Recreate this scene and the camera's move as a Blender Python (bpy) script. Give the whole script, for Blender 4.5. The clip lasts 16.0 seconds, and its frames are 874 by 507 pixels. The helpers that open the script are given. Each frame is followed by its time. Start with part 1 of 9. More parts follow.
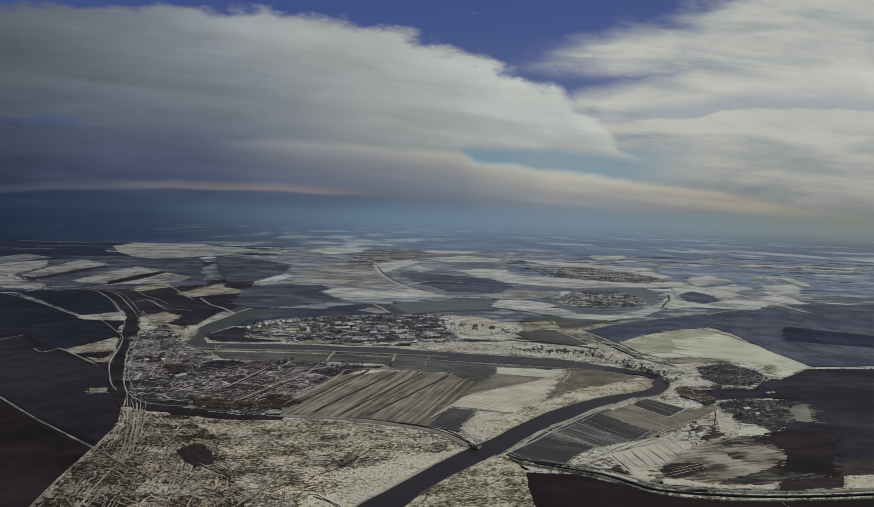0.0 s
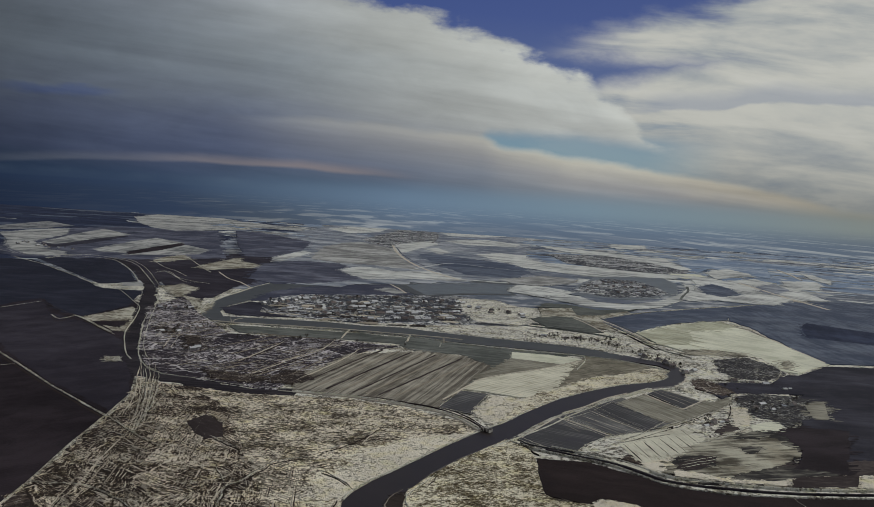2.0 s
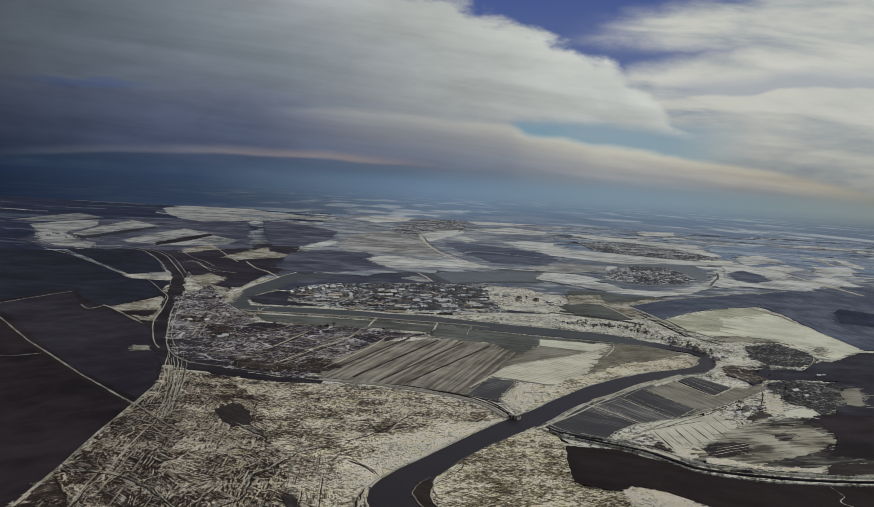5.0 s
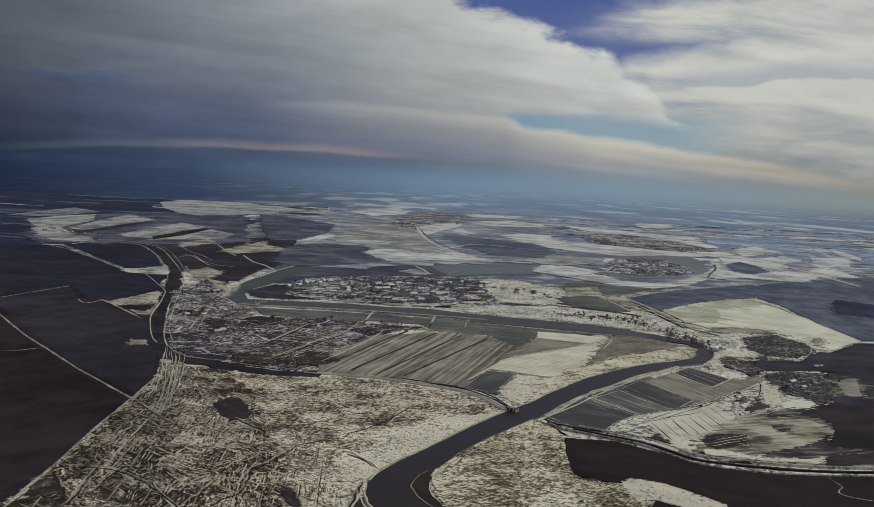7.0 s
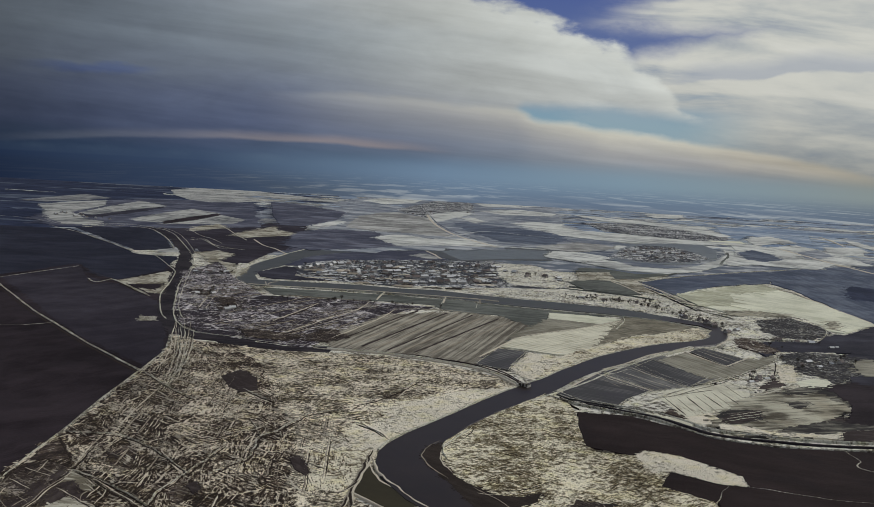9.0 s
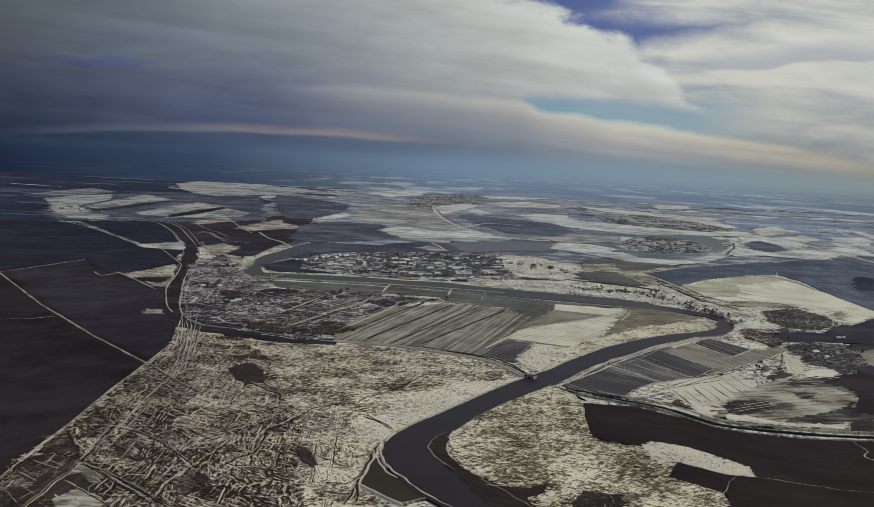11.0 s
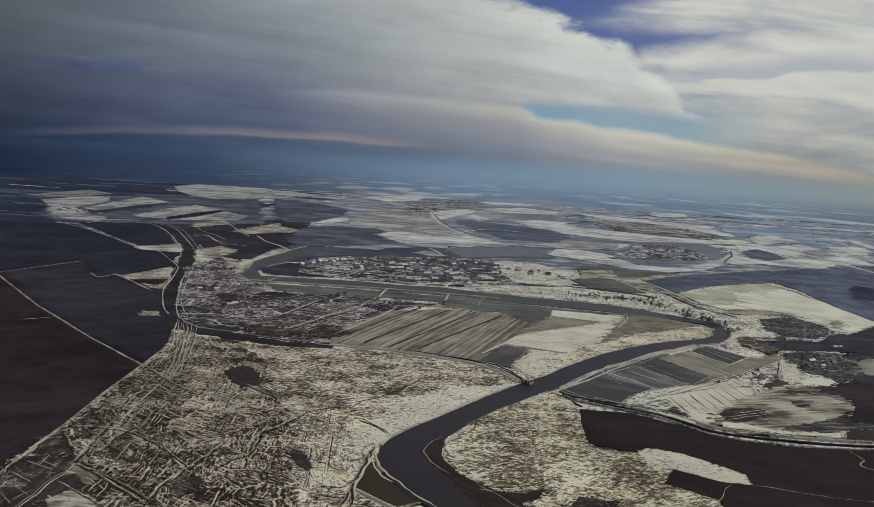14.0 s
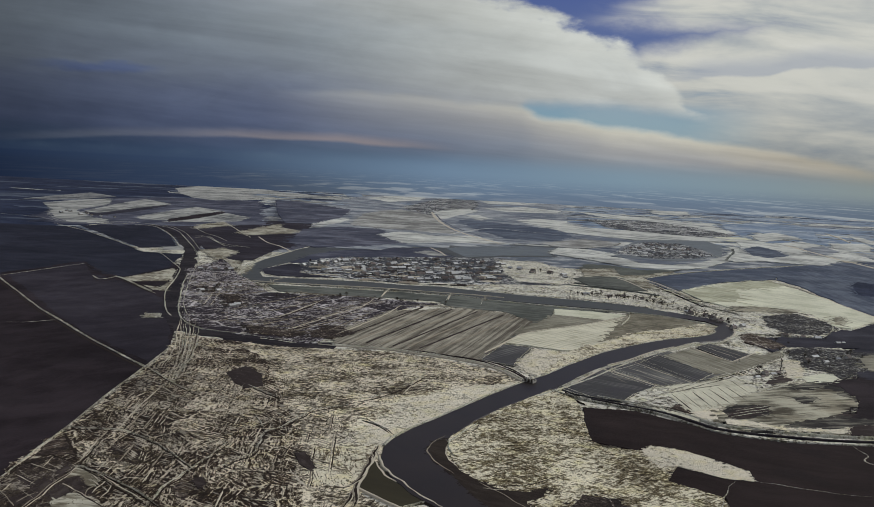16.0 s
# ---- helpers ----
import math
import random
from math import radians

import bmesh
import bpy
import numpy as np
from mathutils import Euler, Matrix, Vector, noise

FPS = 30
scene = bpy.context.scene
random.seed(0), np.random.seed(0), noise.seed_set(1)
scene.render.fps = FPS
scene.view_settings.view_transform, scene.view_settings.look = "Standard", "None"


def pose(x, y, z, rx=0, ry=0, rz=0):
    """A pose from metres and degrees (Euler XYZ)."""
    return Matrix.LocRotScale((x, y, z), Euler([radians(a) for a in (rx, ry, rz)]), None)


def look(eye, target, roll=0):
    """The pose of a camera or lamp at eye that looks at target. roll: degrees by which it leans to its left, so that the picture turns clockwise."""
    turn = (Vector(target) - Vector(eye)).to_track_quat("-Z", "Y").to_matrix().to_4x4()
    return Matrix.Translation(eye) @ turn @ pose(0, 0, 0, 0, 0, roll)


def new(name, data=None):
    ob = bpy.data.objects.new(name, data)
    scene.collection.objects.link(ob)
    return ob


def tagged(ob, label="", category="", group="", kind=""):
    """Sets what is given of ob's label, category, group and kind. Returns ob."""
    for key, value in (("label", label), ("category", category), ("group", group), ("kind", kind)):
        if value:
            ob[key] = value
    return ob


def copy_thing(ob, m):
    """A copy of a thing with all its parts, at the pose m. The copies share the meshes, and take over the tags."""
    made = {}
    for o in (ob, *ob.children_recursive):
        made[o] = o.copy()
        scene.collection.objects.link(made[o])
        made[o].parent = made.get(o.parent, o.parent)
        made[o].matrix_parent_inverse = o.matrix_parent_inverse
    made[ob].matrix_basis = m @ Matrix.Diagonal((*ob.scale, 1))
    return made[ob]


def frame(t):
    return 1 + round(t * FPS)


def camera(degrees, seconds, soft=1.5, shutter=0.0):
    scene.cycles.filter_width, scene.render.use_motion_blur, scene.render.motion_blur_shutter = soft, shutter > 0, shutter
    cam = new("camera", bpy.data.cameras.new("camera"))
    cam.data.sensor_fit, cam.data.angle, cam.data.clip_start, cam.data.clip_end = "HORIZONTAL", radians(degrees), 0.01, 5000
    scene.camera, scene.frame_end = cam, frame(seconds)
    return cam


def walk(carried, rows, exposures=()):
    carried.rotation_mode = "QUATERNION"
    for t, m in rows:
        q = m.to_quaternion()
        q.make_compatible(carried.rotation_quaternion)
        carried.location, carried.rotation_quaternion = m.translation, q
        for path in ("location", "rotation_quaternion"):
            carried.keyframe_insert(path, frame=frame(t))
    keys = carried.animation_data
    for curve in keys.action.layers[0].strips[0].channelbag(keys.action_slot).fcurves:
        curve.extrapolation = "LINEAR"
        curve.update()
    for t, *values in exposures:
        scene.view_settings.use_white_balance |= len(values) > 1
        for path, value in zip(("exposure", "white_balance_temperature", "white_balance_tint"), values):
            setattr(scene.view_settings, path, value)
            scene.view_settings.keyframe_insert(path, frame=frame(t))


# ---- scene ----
# The camera hangs under a drone about 150 m above a winter river plain.
cam = camera(50.0, 16.0, soft=0.55)


def view(x, y, z, yaw, pitch, roll):
    """A camera pose: yaw to the left, pitch up, roll in the picture's plane."""
    return pose(x, y, z, 0, 0, yaw) @ pose(0, 0, 0, 90 + pitch) @ pose(0, 0, 0, 0, 0, roll)


walk(cam, [
    (0, view(-1.57, -21.07, 170.35, -3.359, -2.120, 1.567)),
    (0.5, view(-1.23, -19.51, 169.98, -3.057, -1.381, 1.966)),
    (1, view(-0.92, -17.99, 169.54, -2.213, -2.137, 1.602)),
    (1.5, view(-0.65, -16.51, 169.05, -2.030, -3.160, 2.454)),
    (2, view(-0.40, -15.10, 168.54, -2.242, -3.217, 3.712)),
    (2.5, view(-0.18, -13.76, 168.02, -2.175, -2.639, 3.332)),
    (3, view(0.01, -12.53, 167.50, -1.715, -3.134, 2.747)),
    (3.5, view(0.16, -11.41, 167.02, -0.965, -3.931, 2.662)),
    (4, view(0.29, -10.43, 166.58, -0.697, -3.783, 3.305)),
    (6.5, view(0.45, -8.10, 165.74, -0.619, -4.347, 2.803)),
    (7, view(0.39, -8.27, 165.97, -0.814, -4.400, 2.882)),
    (7.1, view(0.37, -6.84, 163.15, -0.667, -4.559, 2.930)),
    (7.2, view(0.35, -5.41, 160.32, -0.521, -4.719, 2.977)),
    (7.3, view(0.33, -3.99, 157.50, -0.375, -4.879, 3.024)),
    (7.4, view(0.31, -2.56, 154.68, -0.229, -5.039, 3.072)),
    (7.5, view(0.29, -1.13, 151.86, -0.082, -5.199, 3.119)),
    (8, view(0.28, -1.04, 151.73, -0.053, -4.973, 3.712)),
    (8.5, view(0.28, -0.94, 151.60, -0.002, -4.819, 3.259)),
    (9, view(0.27, -0.84, 151.47, -0.206, -4.918, 3.155)),
    (11.5, view(0.25, -0.36, 150.83, 0.143, -5.427, 2.812)),
    (12, view(0.25, -0.26, 150.71, -0.019, -5.251, 3.106)),
    (12.5, view(0.24, -0.16, 150.58, -0.016, -5.278, 2.984)),
    (13, view(0.24, -0.07, 150.45, 0.170, -5.080, 2.624)),
    (13.5, view(0.23, 0.03, 150.32, 0.142, -5.398, 3.305)),
    (14, view(0.23, 0.13, 150.19, -0.031, -5.057, 3.448)),
    (14.5, view(0.22, 0.23, 150.06, -0.141, -5.173, 3.117)),
    (15, view(0.22, 0.32, 149.94, 0.101, -5.393, 2.840)),
    (15.5, view(0.22, 0.42, 149.81, -0.014, -5.326, 3.068)),
    (16, view(0.21, 0.52, 149.68, 0.072, -5.066, 2.962)),
], exposures=((0.0, -0.24), (2.8, -0.22), (4.2, -0.12), (7.0, -0.05), (7.6, 0.0), (16.0, 0.0)))

# ---- light ----
SUN_AZ, SUN_EL = 58.0, 34.0     # degrees: to the right of the way ahead, above the horizon


class Nodes:
    """Short hand for building node trees."""

    def __init__(self, tree):
        self.tree = tree
        tree.nodes.clear()

    def node(self, kind, **props):
        n = self.tree.nodes.new(kind)
        for k, v in props.items():
            if k == "operation":
                n.operation = v
            elif k == "blend_type":
                n.blend_type = v
            elif k == "data_type":
                n.data_type = v
        return n

    def put(self, sock, v):
        if isinstance(v, bpy.types.NodeSocket):
            self.tree.links.new(v, sock)
        elif v is not None:
            sock.default_value = v

    def m(self, op, a, b=None, c=None, clamp=False):
        n = self.node("ShaderNodeMath", operation=op)
        n.use_clamp = clamp
        for s, v in zip(n.inputs, (a, b, c)):
            self.put(s, v)
        return n.outputs[0]

    def mix(self, fac, a, b, blend="MIX"):
        n = self.node("ShaderNodeMix", data_type="RGBA")
        n.blend_type = blend
        n.clamp_factor = True
        self.put(n.inputs[0], fac)
        for s, v in zip(n.inputs[6:8], (a, b)):
            self.put(s, (*v, 1) if isinstance(v, tuple) and len(v) == 3 else v)
        return n.outputs[2]

    def ss(self, x, lo, hi):
        """0 below lo, 1 above hi, smooth between."""
        n = self.node("ShaderNodeMapRange")
        n.interpolation_type = "SMOOTHSTEP"
        for s, v in zip(n.inputs, (x, lo, hi, 0.0, 1.0)):
            self.put(s, v)
        return n.outputs[0]

    def ramp(self, x, lo, hi, stops, mode="LINEAR"):
        """A colour or value by stops of (position between lo and hi, colour or value)."""
        n = self.node("ShaderNodeValToRGB")
        n.color_ramp.interpolation = mode
        els = n.color_ramp.elements
        while len(els) < len(stops):
            els.new(1.0)
        for e, (p, c) in zip(els, stops):
            e.position = min(max((p - lo) / (hi - lo), 0.0), 1.0)
            e.color = (*c, 1) if isinstance(c, tuple) else (c, c, c, 1)
        t = self.m("DIVIDE", self.m("SUBTRACT", x, lo), hi - lo, clamp=True)
        self.put(n.inputs[0], t)
        return n.outputs[0]

    def xyz(self, x, y, z=0.0):
        n = self.node("ShaderNodeCombineXYZ")
        for s, v in zip(n.inputs, (x, y, z)):
            self.put(s, v)
        return n.outputs[0]

    def split(self, v):
        n = self.node("ShaderNodeSeparateXYZ")
        self.put(n.inputs[0], v)
        return n.outputs

    def noise(self, vec, scale=1.0, detail=4.0, rough=0.55, distort=0.0, colour=False):
        n = self.node("ShaderNodeTexNoise")
        self.put(n.inputs["Vector"], vec)
        n.inputs["Scale"].default_value = scale
        n.inputs["Detail"].default_value = detail
        n.inputs["Roughness"].default_value = rough
        n.inputs["Distortion"].default_value = distort
        return n.outputs[1 if colour else 0]

    def scale(self, col, k):
        return self.mix(1.0, col, self.xyz(k, k, k), "MULTIPLY")


def build_sky():
    """A winter sky: a grey cloud bank, a blue gap, bright broken cloud, haze along the horizon and hazy plain under it."""
    world = bpy.data.worlds.new("sky")
    scene.world = world
    world.use_nodes = True
    g = Nodes(world.node_tree)
    co = g.node("ShaderNodeTexCoord").outputs["Generated"]
    x, y, z = g.split(co)
    yy = g.m("MAXIMUM", y, 0.25)
    u = g.m("DIVIDE", x, yy)
    v = g.m("DIVIDE", z, yy)

    def flat(su, sv, seed, detail=5.0, rough=0.55, distort=0.0, lean=0.0):
        w = g.m("ADD", v, g.m("MULTIPLY", u, lean))
        return g.noise(g.xyz(g.m("MULTIPLY", u, su), g.m("MULTIPLY", w, sv), seed), 1.0, detail, rough, distort)

    soft = flat(3.4, 15.0, 1.3, 4.0, 0.5, 0.3, 0.10)
    fine = flat(20.0, 44.0, 4.1, 5.0, 0.56)
    band = flat(2.2, 34.0, 2.2, 5.0, 0.58, 0.2, 0.09)
    wisp = flat(6.0, 95.0, 5.4, 4.0, 0.55, 0.4, 0.06)
    puff = flat(4.6, 25.0, 7.7, 5.0, 0.55, 0.5, 0.02)
    lump = flat(10.0, 27.0, 11.3, 5.0, 0.58, 0.5, 0.04)
    n0 = g.m("SUBTRACT", fine, 0.5)
    n1 = g.m("SUBTRACT", soft, 0.5)

    # clear sky behind the clouds
    sky = g.node("ShaderNodeTexSky")
    sky.sky_type, sky.sun_disc = "NISHITA", False
    sky.sun_elevation, sky.sun_rotation = radians(SUN_EL), radians(SUN_AZ)
    clear = g.scale(sky.outputs[0], 0.06)
    deep = g.ramp(v, 0.0, 0.3, [(0.0, (0.21, 0.30, 0.37)), (0.06, (0.185, 0.315, 0.41)), (0.10, (0.18, 0.265, 0.38)), (0.135, (0.085, 0.12, 0.29)), (0.2, (0.045, 0.075, 0.27)), (0.3, (0.03, 0.055, 0.22))])
    base = g.mix(0.85, clear, deep)

    # broken bright cloud on the sun's side
    vw = g.m("ADD", v, g.m("ADD", g.m("MULTIPLY", n1, 0.03), g.m("MULTIPLY", n0, 0.016)))
    low_a = g.m("ADD", 0.160, g.m("MULTIPLY", g.m("SUBTRACT", u, 0.14), 0.02))
    high_a = g.m("ADD", 0.172, g.m("MULTIPLY", g.m("SUBTRACT", u, 0.13), 0.32))
    a = g.m("MULTIPLY", g.ss(g.m("SUBTRACT", vw, low_a), -0.012, 0.010), g.ss(g.m("SUBTRACT", high_a, g.m("ADD", v, g.m("MULTIPLY", n0, 0.05))), -0.012, 0.02))
    a = g.m("MULTIPLY", a, g.ss(g.m("ADD", u, g.m("MULTIPLY", n0, 0.1)), 0.12, 0.24))
    a = g.m("MAXIMUM", a, g.m("MULTIPLY", g.ss(u, 0.30, 0.42), g.ss(v, 0.30, 0.2)))
    top_b = g.m("ADD", 0.128, g.m("MULTIPLY", g.m("SUBTRACT", u, 0.2), 0.33))
    b = g.ss(g.m("SUBTRACT", top_b, g.m("ADD", v, g.m("MULTIPLY", n0, 0.035))), -0.02, 0.014)
    b = g.m("MULTIPLY", b, g.ss(g.m("ADD", g.m("MULTIPLY", u, 2.0), g.m("ADD", puff, g.m("MULTIPLY", v, 1.5))), 0.80, 1.08))
    right = g.m("MAXIMUM", a, b)
    slit = g.m("MULTIPLY", g.ss(u, 0.082, 0.10), g.m("MULTIPLY", g.ss(u, 0.36, 0.24), g.ss(v, 0.088, 0.074)))
    right = g.m("MULTIPLY", right, g.m("SUBTRACT", 1.0, g.m("MULTIPLY", slit, 0.85)))
    right = g.m("MULTIPLY", right, g.ss(g.m("ADD", puff, g.m("MULTIPLY", u, 0.8)), 0.42, 0.72))
    lit = g.ramp(g.m("ADD", g.m("MULTIPLY", puff, 0.78), g.m("ADD", g.m("MULTIPLY", lump, 0.20), g.m("MULTIPLY", wisp, 0.10))), 0.0, 1.0, [(0.36, (0.29, 0.32, 0.36)), (0.47, (0.42, 0.435, 0.43)), (0.58, (0.57, 0.56, 0.51)), (0.75, (0.68, 0.66, 0.60))])
    lit = g.scale(lit, g.ramp(v, 0.0, 0.2, [(0.0, 0.50), (0.04, 0.74), (0.08, 0.92), (0.13, 1.04)]))
    crest = g.ramp(u, 0.2, 0.5, [(0.2, 0.100), (0.26, 0.107), (0.292, 0.113), (0.338, 0.117), (0.362, 0.1245), (0.396, 0.129), (0.448, 0.129)])
    over = g.m("ADD", g.m("SUBTRACT", v, crest), g.m("MULTIPLY", n0, 0.010))
    gap = g.m("MULTIPLY", g.m("MULTIPLY", g.ss(over, -0.001, 0.003), g.ss(over, 0.026, 0.008)), g.ss(u, 0.21, 0.28))
    lit = g.mix(g.m("MULTIPLY", gap, 0.7), lit, (0.355, 0.38, 0.43))
    brow = g.m("MULTIPLY", g.m("MULTIPLY", g.ss(over, -0.030, -0.004), g.ss(over, 0.001, -0.003)), g.ss(u, 0.25, 0.34))
    lit = g.mix(g.m("MULTIPLY", brow, 0.5), lit, (0.62, 0.605, 0.54))
    puffs = g.m('MULTIPLY', g.ss(g.m('ABSOLUTE', g.m('SUBTRACT', v, 0.2165)), 0.005, 0.001), g.m('MULTIPLY', g.ss(u, 0.066, 0.08), g.ss(u, 0.097, 0.086)))
    right = g.m('MAXIMUM', right, g.m('MULTIPLY', puffs, g.ss(fine, 0.42, 0.6)))
    col = g.mix(right, base, lit)

    # the grey bank, lit along its upper edge
    edge = g.ramp(u, -0.6, 0.4, [(-0.6, 0.218), (-0.43, 0.212), (-0.22, 0.219), (-0.12, 0.213), (0.0, 0.198), (0.055, 0.183), (0.1, 0.171), (0.137, 0.156), (0.178, 0.147), (0.235, 0.104), (0.272, 0.071), (0.3, 0.06), (0.4, 0.02)])
    under = g.ramp(u, -0.6, 0.4, [(-0.6, 0.0), (0.0, 0.0), (0.07, 0.06), (0.085, 0.0735), (0.18, 0.0765), (0.265, 0.069), (0.3, 0.08), (0.4, 0.1)])
    depth = g.m("SUBTRACT", g.m("ADD", edge, g.m("ADD", g.m("MULTIPLY", n0, 0.050), g.m("MULTIPLY", n1, 0.020))), v)
    bank = g.m("MULTIPLY", g.ss(depth, -0.004, 0.012), g.ss(g.m("SUBTRACT", g.m("ADD", v, g.m("MULTIPLY", n0, 0.012)), under), -0.007, 0.011))
    body = g.ramp(g.m("ADD", v, g.m("ADD", g.m("MULTIPLY", n1, 0.05), g.m("MULTIPLY", g.m("SUBTRACT", band, 0.5), 0.05))), 0.0, 0.25, [(0.0, (0.046, 0.080, 0.125)), (0.015, (0.074, 0.104, 0.16)), (0.04, (0.105, 0.125, 0.19)), (0.07, (0.15, 0.17, 0.23)), (0.10, (0.205, 0.225, 0.255)), (0.14, (0.255, 0.28, 0.295)), (0.2, (0.28, 0.30, 0.315))])
    glow = g.m("MULTIPLY", g.ss(g.m("ADD", depth, g.m("MULTIPLY", n1, 0.10)), 0.13, 0.0), g.ss(u, -0.40, 0.15))
    sunny = g.m("MULTIPLY", g.ss(u, -0.20, 0.16), g.ss(v, 0.03, 0.09))
    rim = g.mix(g.m("MAXIMUM", glow, g.m("MULTIPLY", sunny, 0.8)), body, (0.57, 0.575, 0.535))
    shade = g.m("ADD", g.m("ADD", 0.17, g.m("MULTIPLY", lump, 0.42)), g.m("ADD", g.m("ADD", g.m("MULTIPLY", fine, 0.20), g.m("MULTIPLY", wisp, 0.10)), g.m("ADD", g.m("MULTIPLY", band, 0.52), g.m("MULTIPLY", puff, 0.46))))
    # cloud colour dimmed leftwards to carry the view's dark edge
    shade = g.m("MULTIPLY", shade, g.ramp(u, -0.6, 0.2, [(-0.6, 0.30), (-0.46, 0.38), (-0.3, 0.64), (-0.15, 0.92), (0.2, 1.0)]))
    hole = g.m("MULTIPLY", g.m("MULTIPLY", g.ss(u, -0.46, -0.38), g.ss(u, -0.29, -0.34)), g.ss(g.m("ABSOLUTE", g.m("SUBTRACT", v, g.m("ADD", 0.092, g.m("MULTIPLY", n0, 0.02)))), 0.007, 0.001))
    rim = g.mix(g.m("MULTIPLY", hole, 0.4), rim, (0.08, 0.13, 0.32))
    grey = g.scale(rim, shade)
    grey = g.mix(g.ss(u, 0.02, -0.38), grey, g.mix(1.0, grey, (0.89, 0.95, 1.08), "MULTIPLY"))
    col = g.mix(bank, col, grey)

    # the lower layer, warm where the sun reaches it
    upper = g.ramp(u, -0.6, 0.6, [(-0.6, 0.06), (-0.1, 0.08), (0.08, 0.0725), (0.1, 0.064), (0.18, 0.056), (0.27, 0.0485), (0.36, 0.0385), (0.42, 0.0295), (0.48, 0.018), (0.6, 0.008)])
    below = g.m("SUBTRACT", upper, g.m("ADD", v, g.m("MULTIPLY", n0, 0.012)))
    warm = g.ramp(below, 0.0, 0.07, [(0.0, (0.66, 0.63, 0.53)), (0.004, (0.60, 0.57, 0.48)), (0.009, (0.50, 0.475, 0.415)), (0.016, (0.42, 0.405, 0.375)), (0.024, (0.35, 0.345, 0.345)), (0.04, (0.265, 0.285, 0.315)), (0.07, (0.18, 0.22, 0.275))])
    warm = g.mix(g.m("MULTIPLY", g.m("MULTIPLY", g.ss(u, 0.22, 0.36), 0.55), g.ss(below, 0.03, 0.0)), warm, (0.47, 0.405, 0.32))
    cool = g.ramp(v, 0.0, 0.08, [(0.0, (0.065, 0.10, 0.16)), (0.03, (0.155, 0.178, 0.235)), (0.06, (0.27, 0.275, 0.295)), (0.08, (0.39, 0.38, 0.35))])
    warm = g.scale(warm, g.ramp(u, 0.0, 0.6, [(0.0, 1.0), (0.22, 1.0), (0.36, 0.82), (0.42, 0.70), (0.48, 0.54)]))
    warm = g.scale(g.mix(g.ss(u, -0.06, 0.2), cool, warm), g.m("ADD", 0.60, g.m("ADD", g.m("MULTIPLY", band, 0.40), g.m("MULTIPLY", wisp, 0.42))))
    layer = g.m("MULTIPLY", g.ss(below, -0.003, 0.007), g.ss(u, -0.22, 0.05))
    col = g.mix(layer, col, warm)

    # a thin pink streak low in the bank
    streak = g.ramp(u, -0.6, 0.1, [(-0.6, 0.002), (-0.47, 0.010), (-0.35, 0.021), (-0.23, 0.0262), (-0.11, 0.0268), (0.01, 0.0225), (0.1, 0.02)])
    off = g.m("SUBTRACT", v, g.m("ADD", streak, g.m("MULTIPLY", n0, 0.004)))
    pink = g.m("MULTIPLY", g.m("MULTIPLY", g.ss(off, -0.004, 0.0), g.ss(off, 0.010, 0.0)), g.m("MULTIPLY", g.ss(u, 0.03, -0.08), g.ss(u, -0.66, -0.05)))
    col = g.mix(g.m("MULTIPLY", pink, g.m("ADD", 0.25, g.m("MULTIPLY", wisp, 0.6))), col, g.mix(g.ss(u, -0.35, -0.1), (0.20, 0.205, 0.235), (0.325, 0.262, 0.25)))

    # haze on the horizon
    hazecol = g.ramp(u, -0.5, 0.5, [(-0.5, (0.013, 0.023, 0.052)), (-0.25, (0.040, 0.064, 0.118)), (0.0, (0.155, 0.228, 0.32)), (0.2, (0.205, 0.285, 0.35)), (0.35, (0.225, 0.285, 0.315)), (0.5, (0.25, 0.28, 0.265))])
    haze = g.m("MULTIPLY", g.ss(v, 0.024, 0.001), 0.95)
    col = g.mix(haze, col, hazecol)

    # overhead, out of the way ahead: plain grey broken cloud
    col = g.mix(g.ss(v, 0.26, 0.6), col, g.mix(g.ss(soft, 0.35, 0.65), (0.20, 0.24, 0.34), (0.42, 0.42, 0.42)))

    # the plain that runs on to the horizon, painted here paling into haze
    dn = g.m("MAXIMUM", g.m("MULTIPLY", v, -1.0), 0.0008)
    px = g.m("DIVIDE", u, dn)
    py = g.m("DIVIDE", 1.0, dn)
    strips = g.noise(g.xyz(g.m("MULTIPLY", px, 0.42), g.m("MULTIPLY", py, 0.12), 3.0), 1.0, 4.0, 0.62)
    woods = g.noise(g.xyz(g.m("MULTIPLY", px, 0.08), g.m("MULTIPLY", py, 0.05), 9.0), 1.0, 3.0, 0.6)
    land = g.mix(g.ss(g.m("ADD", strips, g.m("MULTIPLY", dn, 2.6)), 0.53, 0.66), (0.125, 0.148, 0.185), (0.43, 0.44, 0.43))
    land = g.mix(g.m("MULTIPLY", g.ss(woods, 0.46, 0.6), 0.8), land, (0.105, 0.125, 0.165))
    # darker to the left: the view's dark edge put into the land
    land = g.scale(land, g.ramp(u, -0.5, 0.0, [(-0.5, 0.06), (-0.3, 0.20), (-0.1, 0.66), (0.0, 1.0)]))
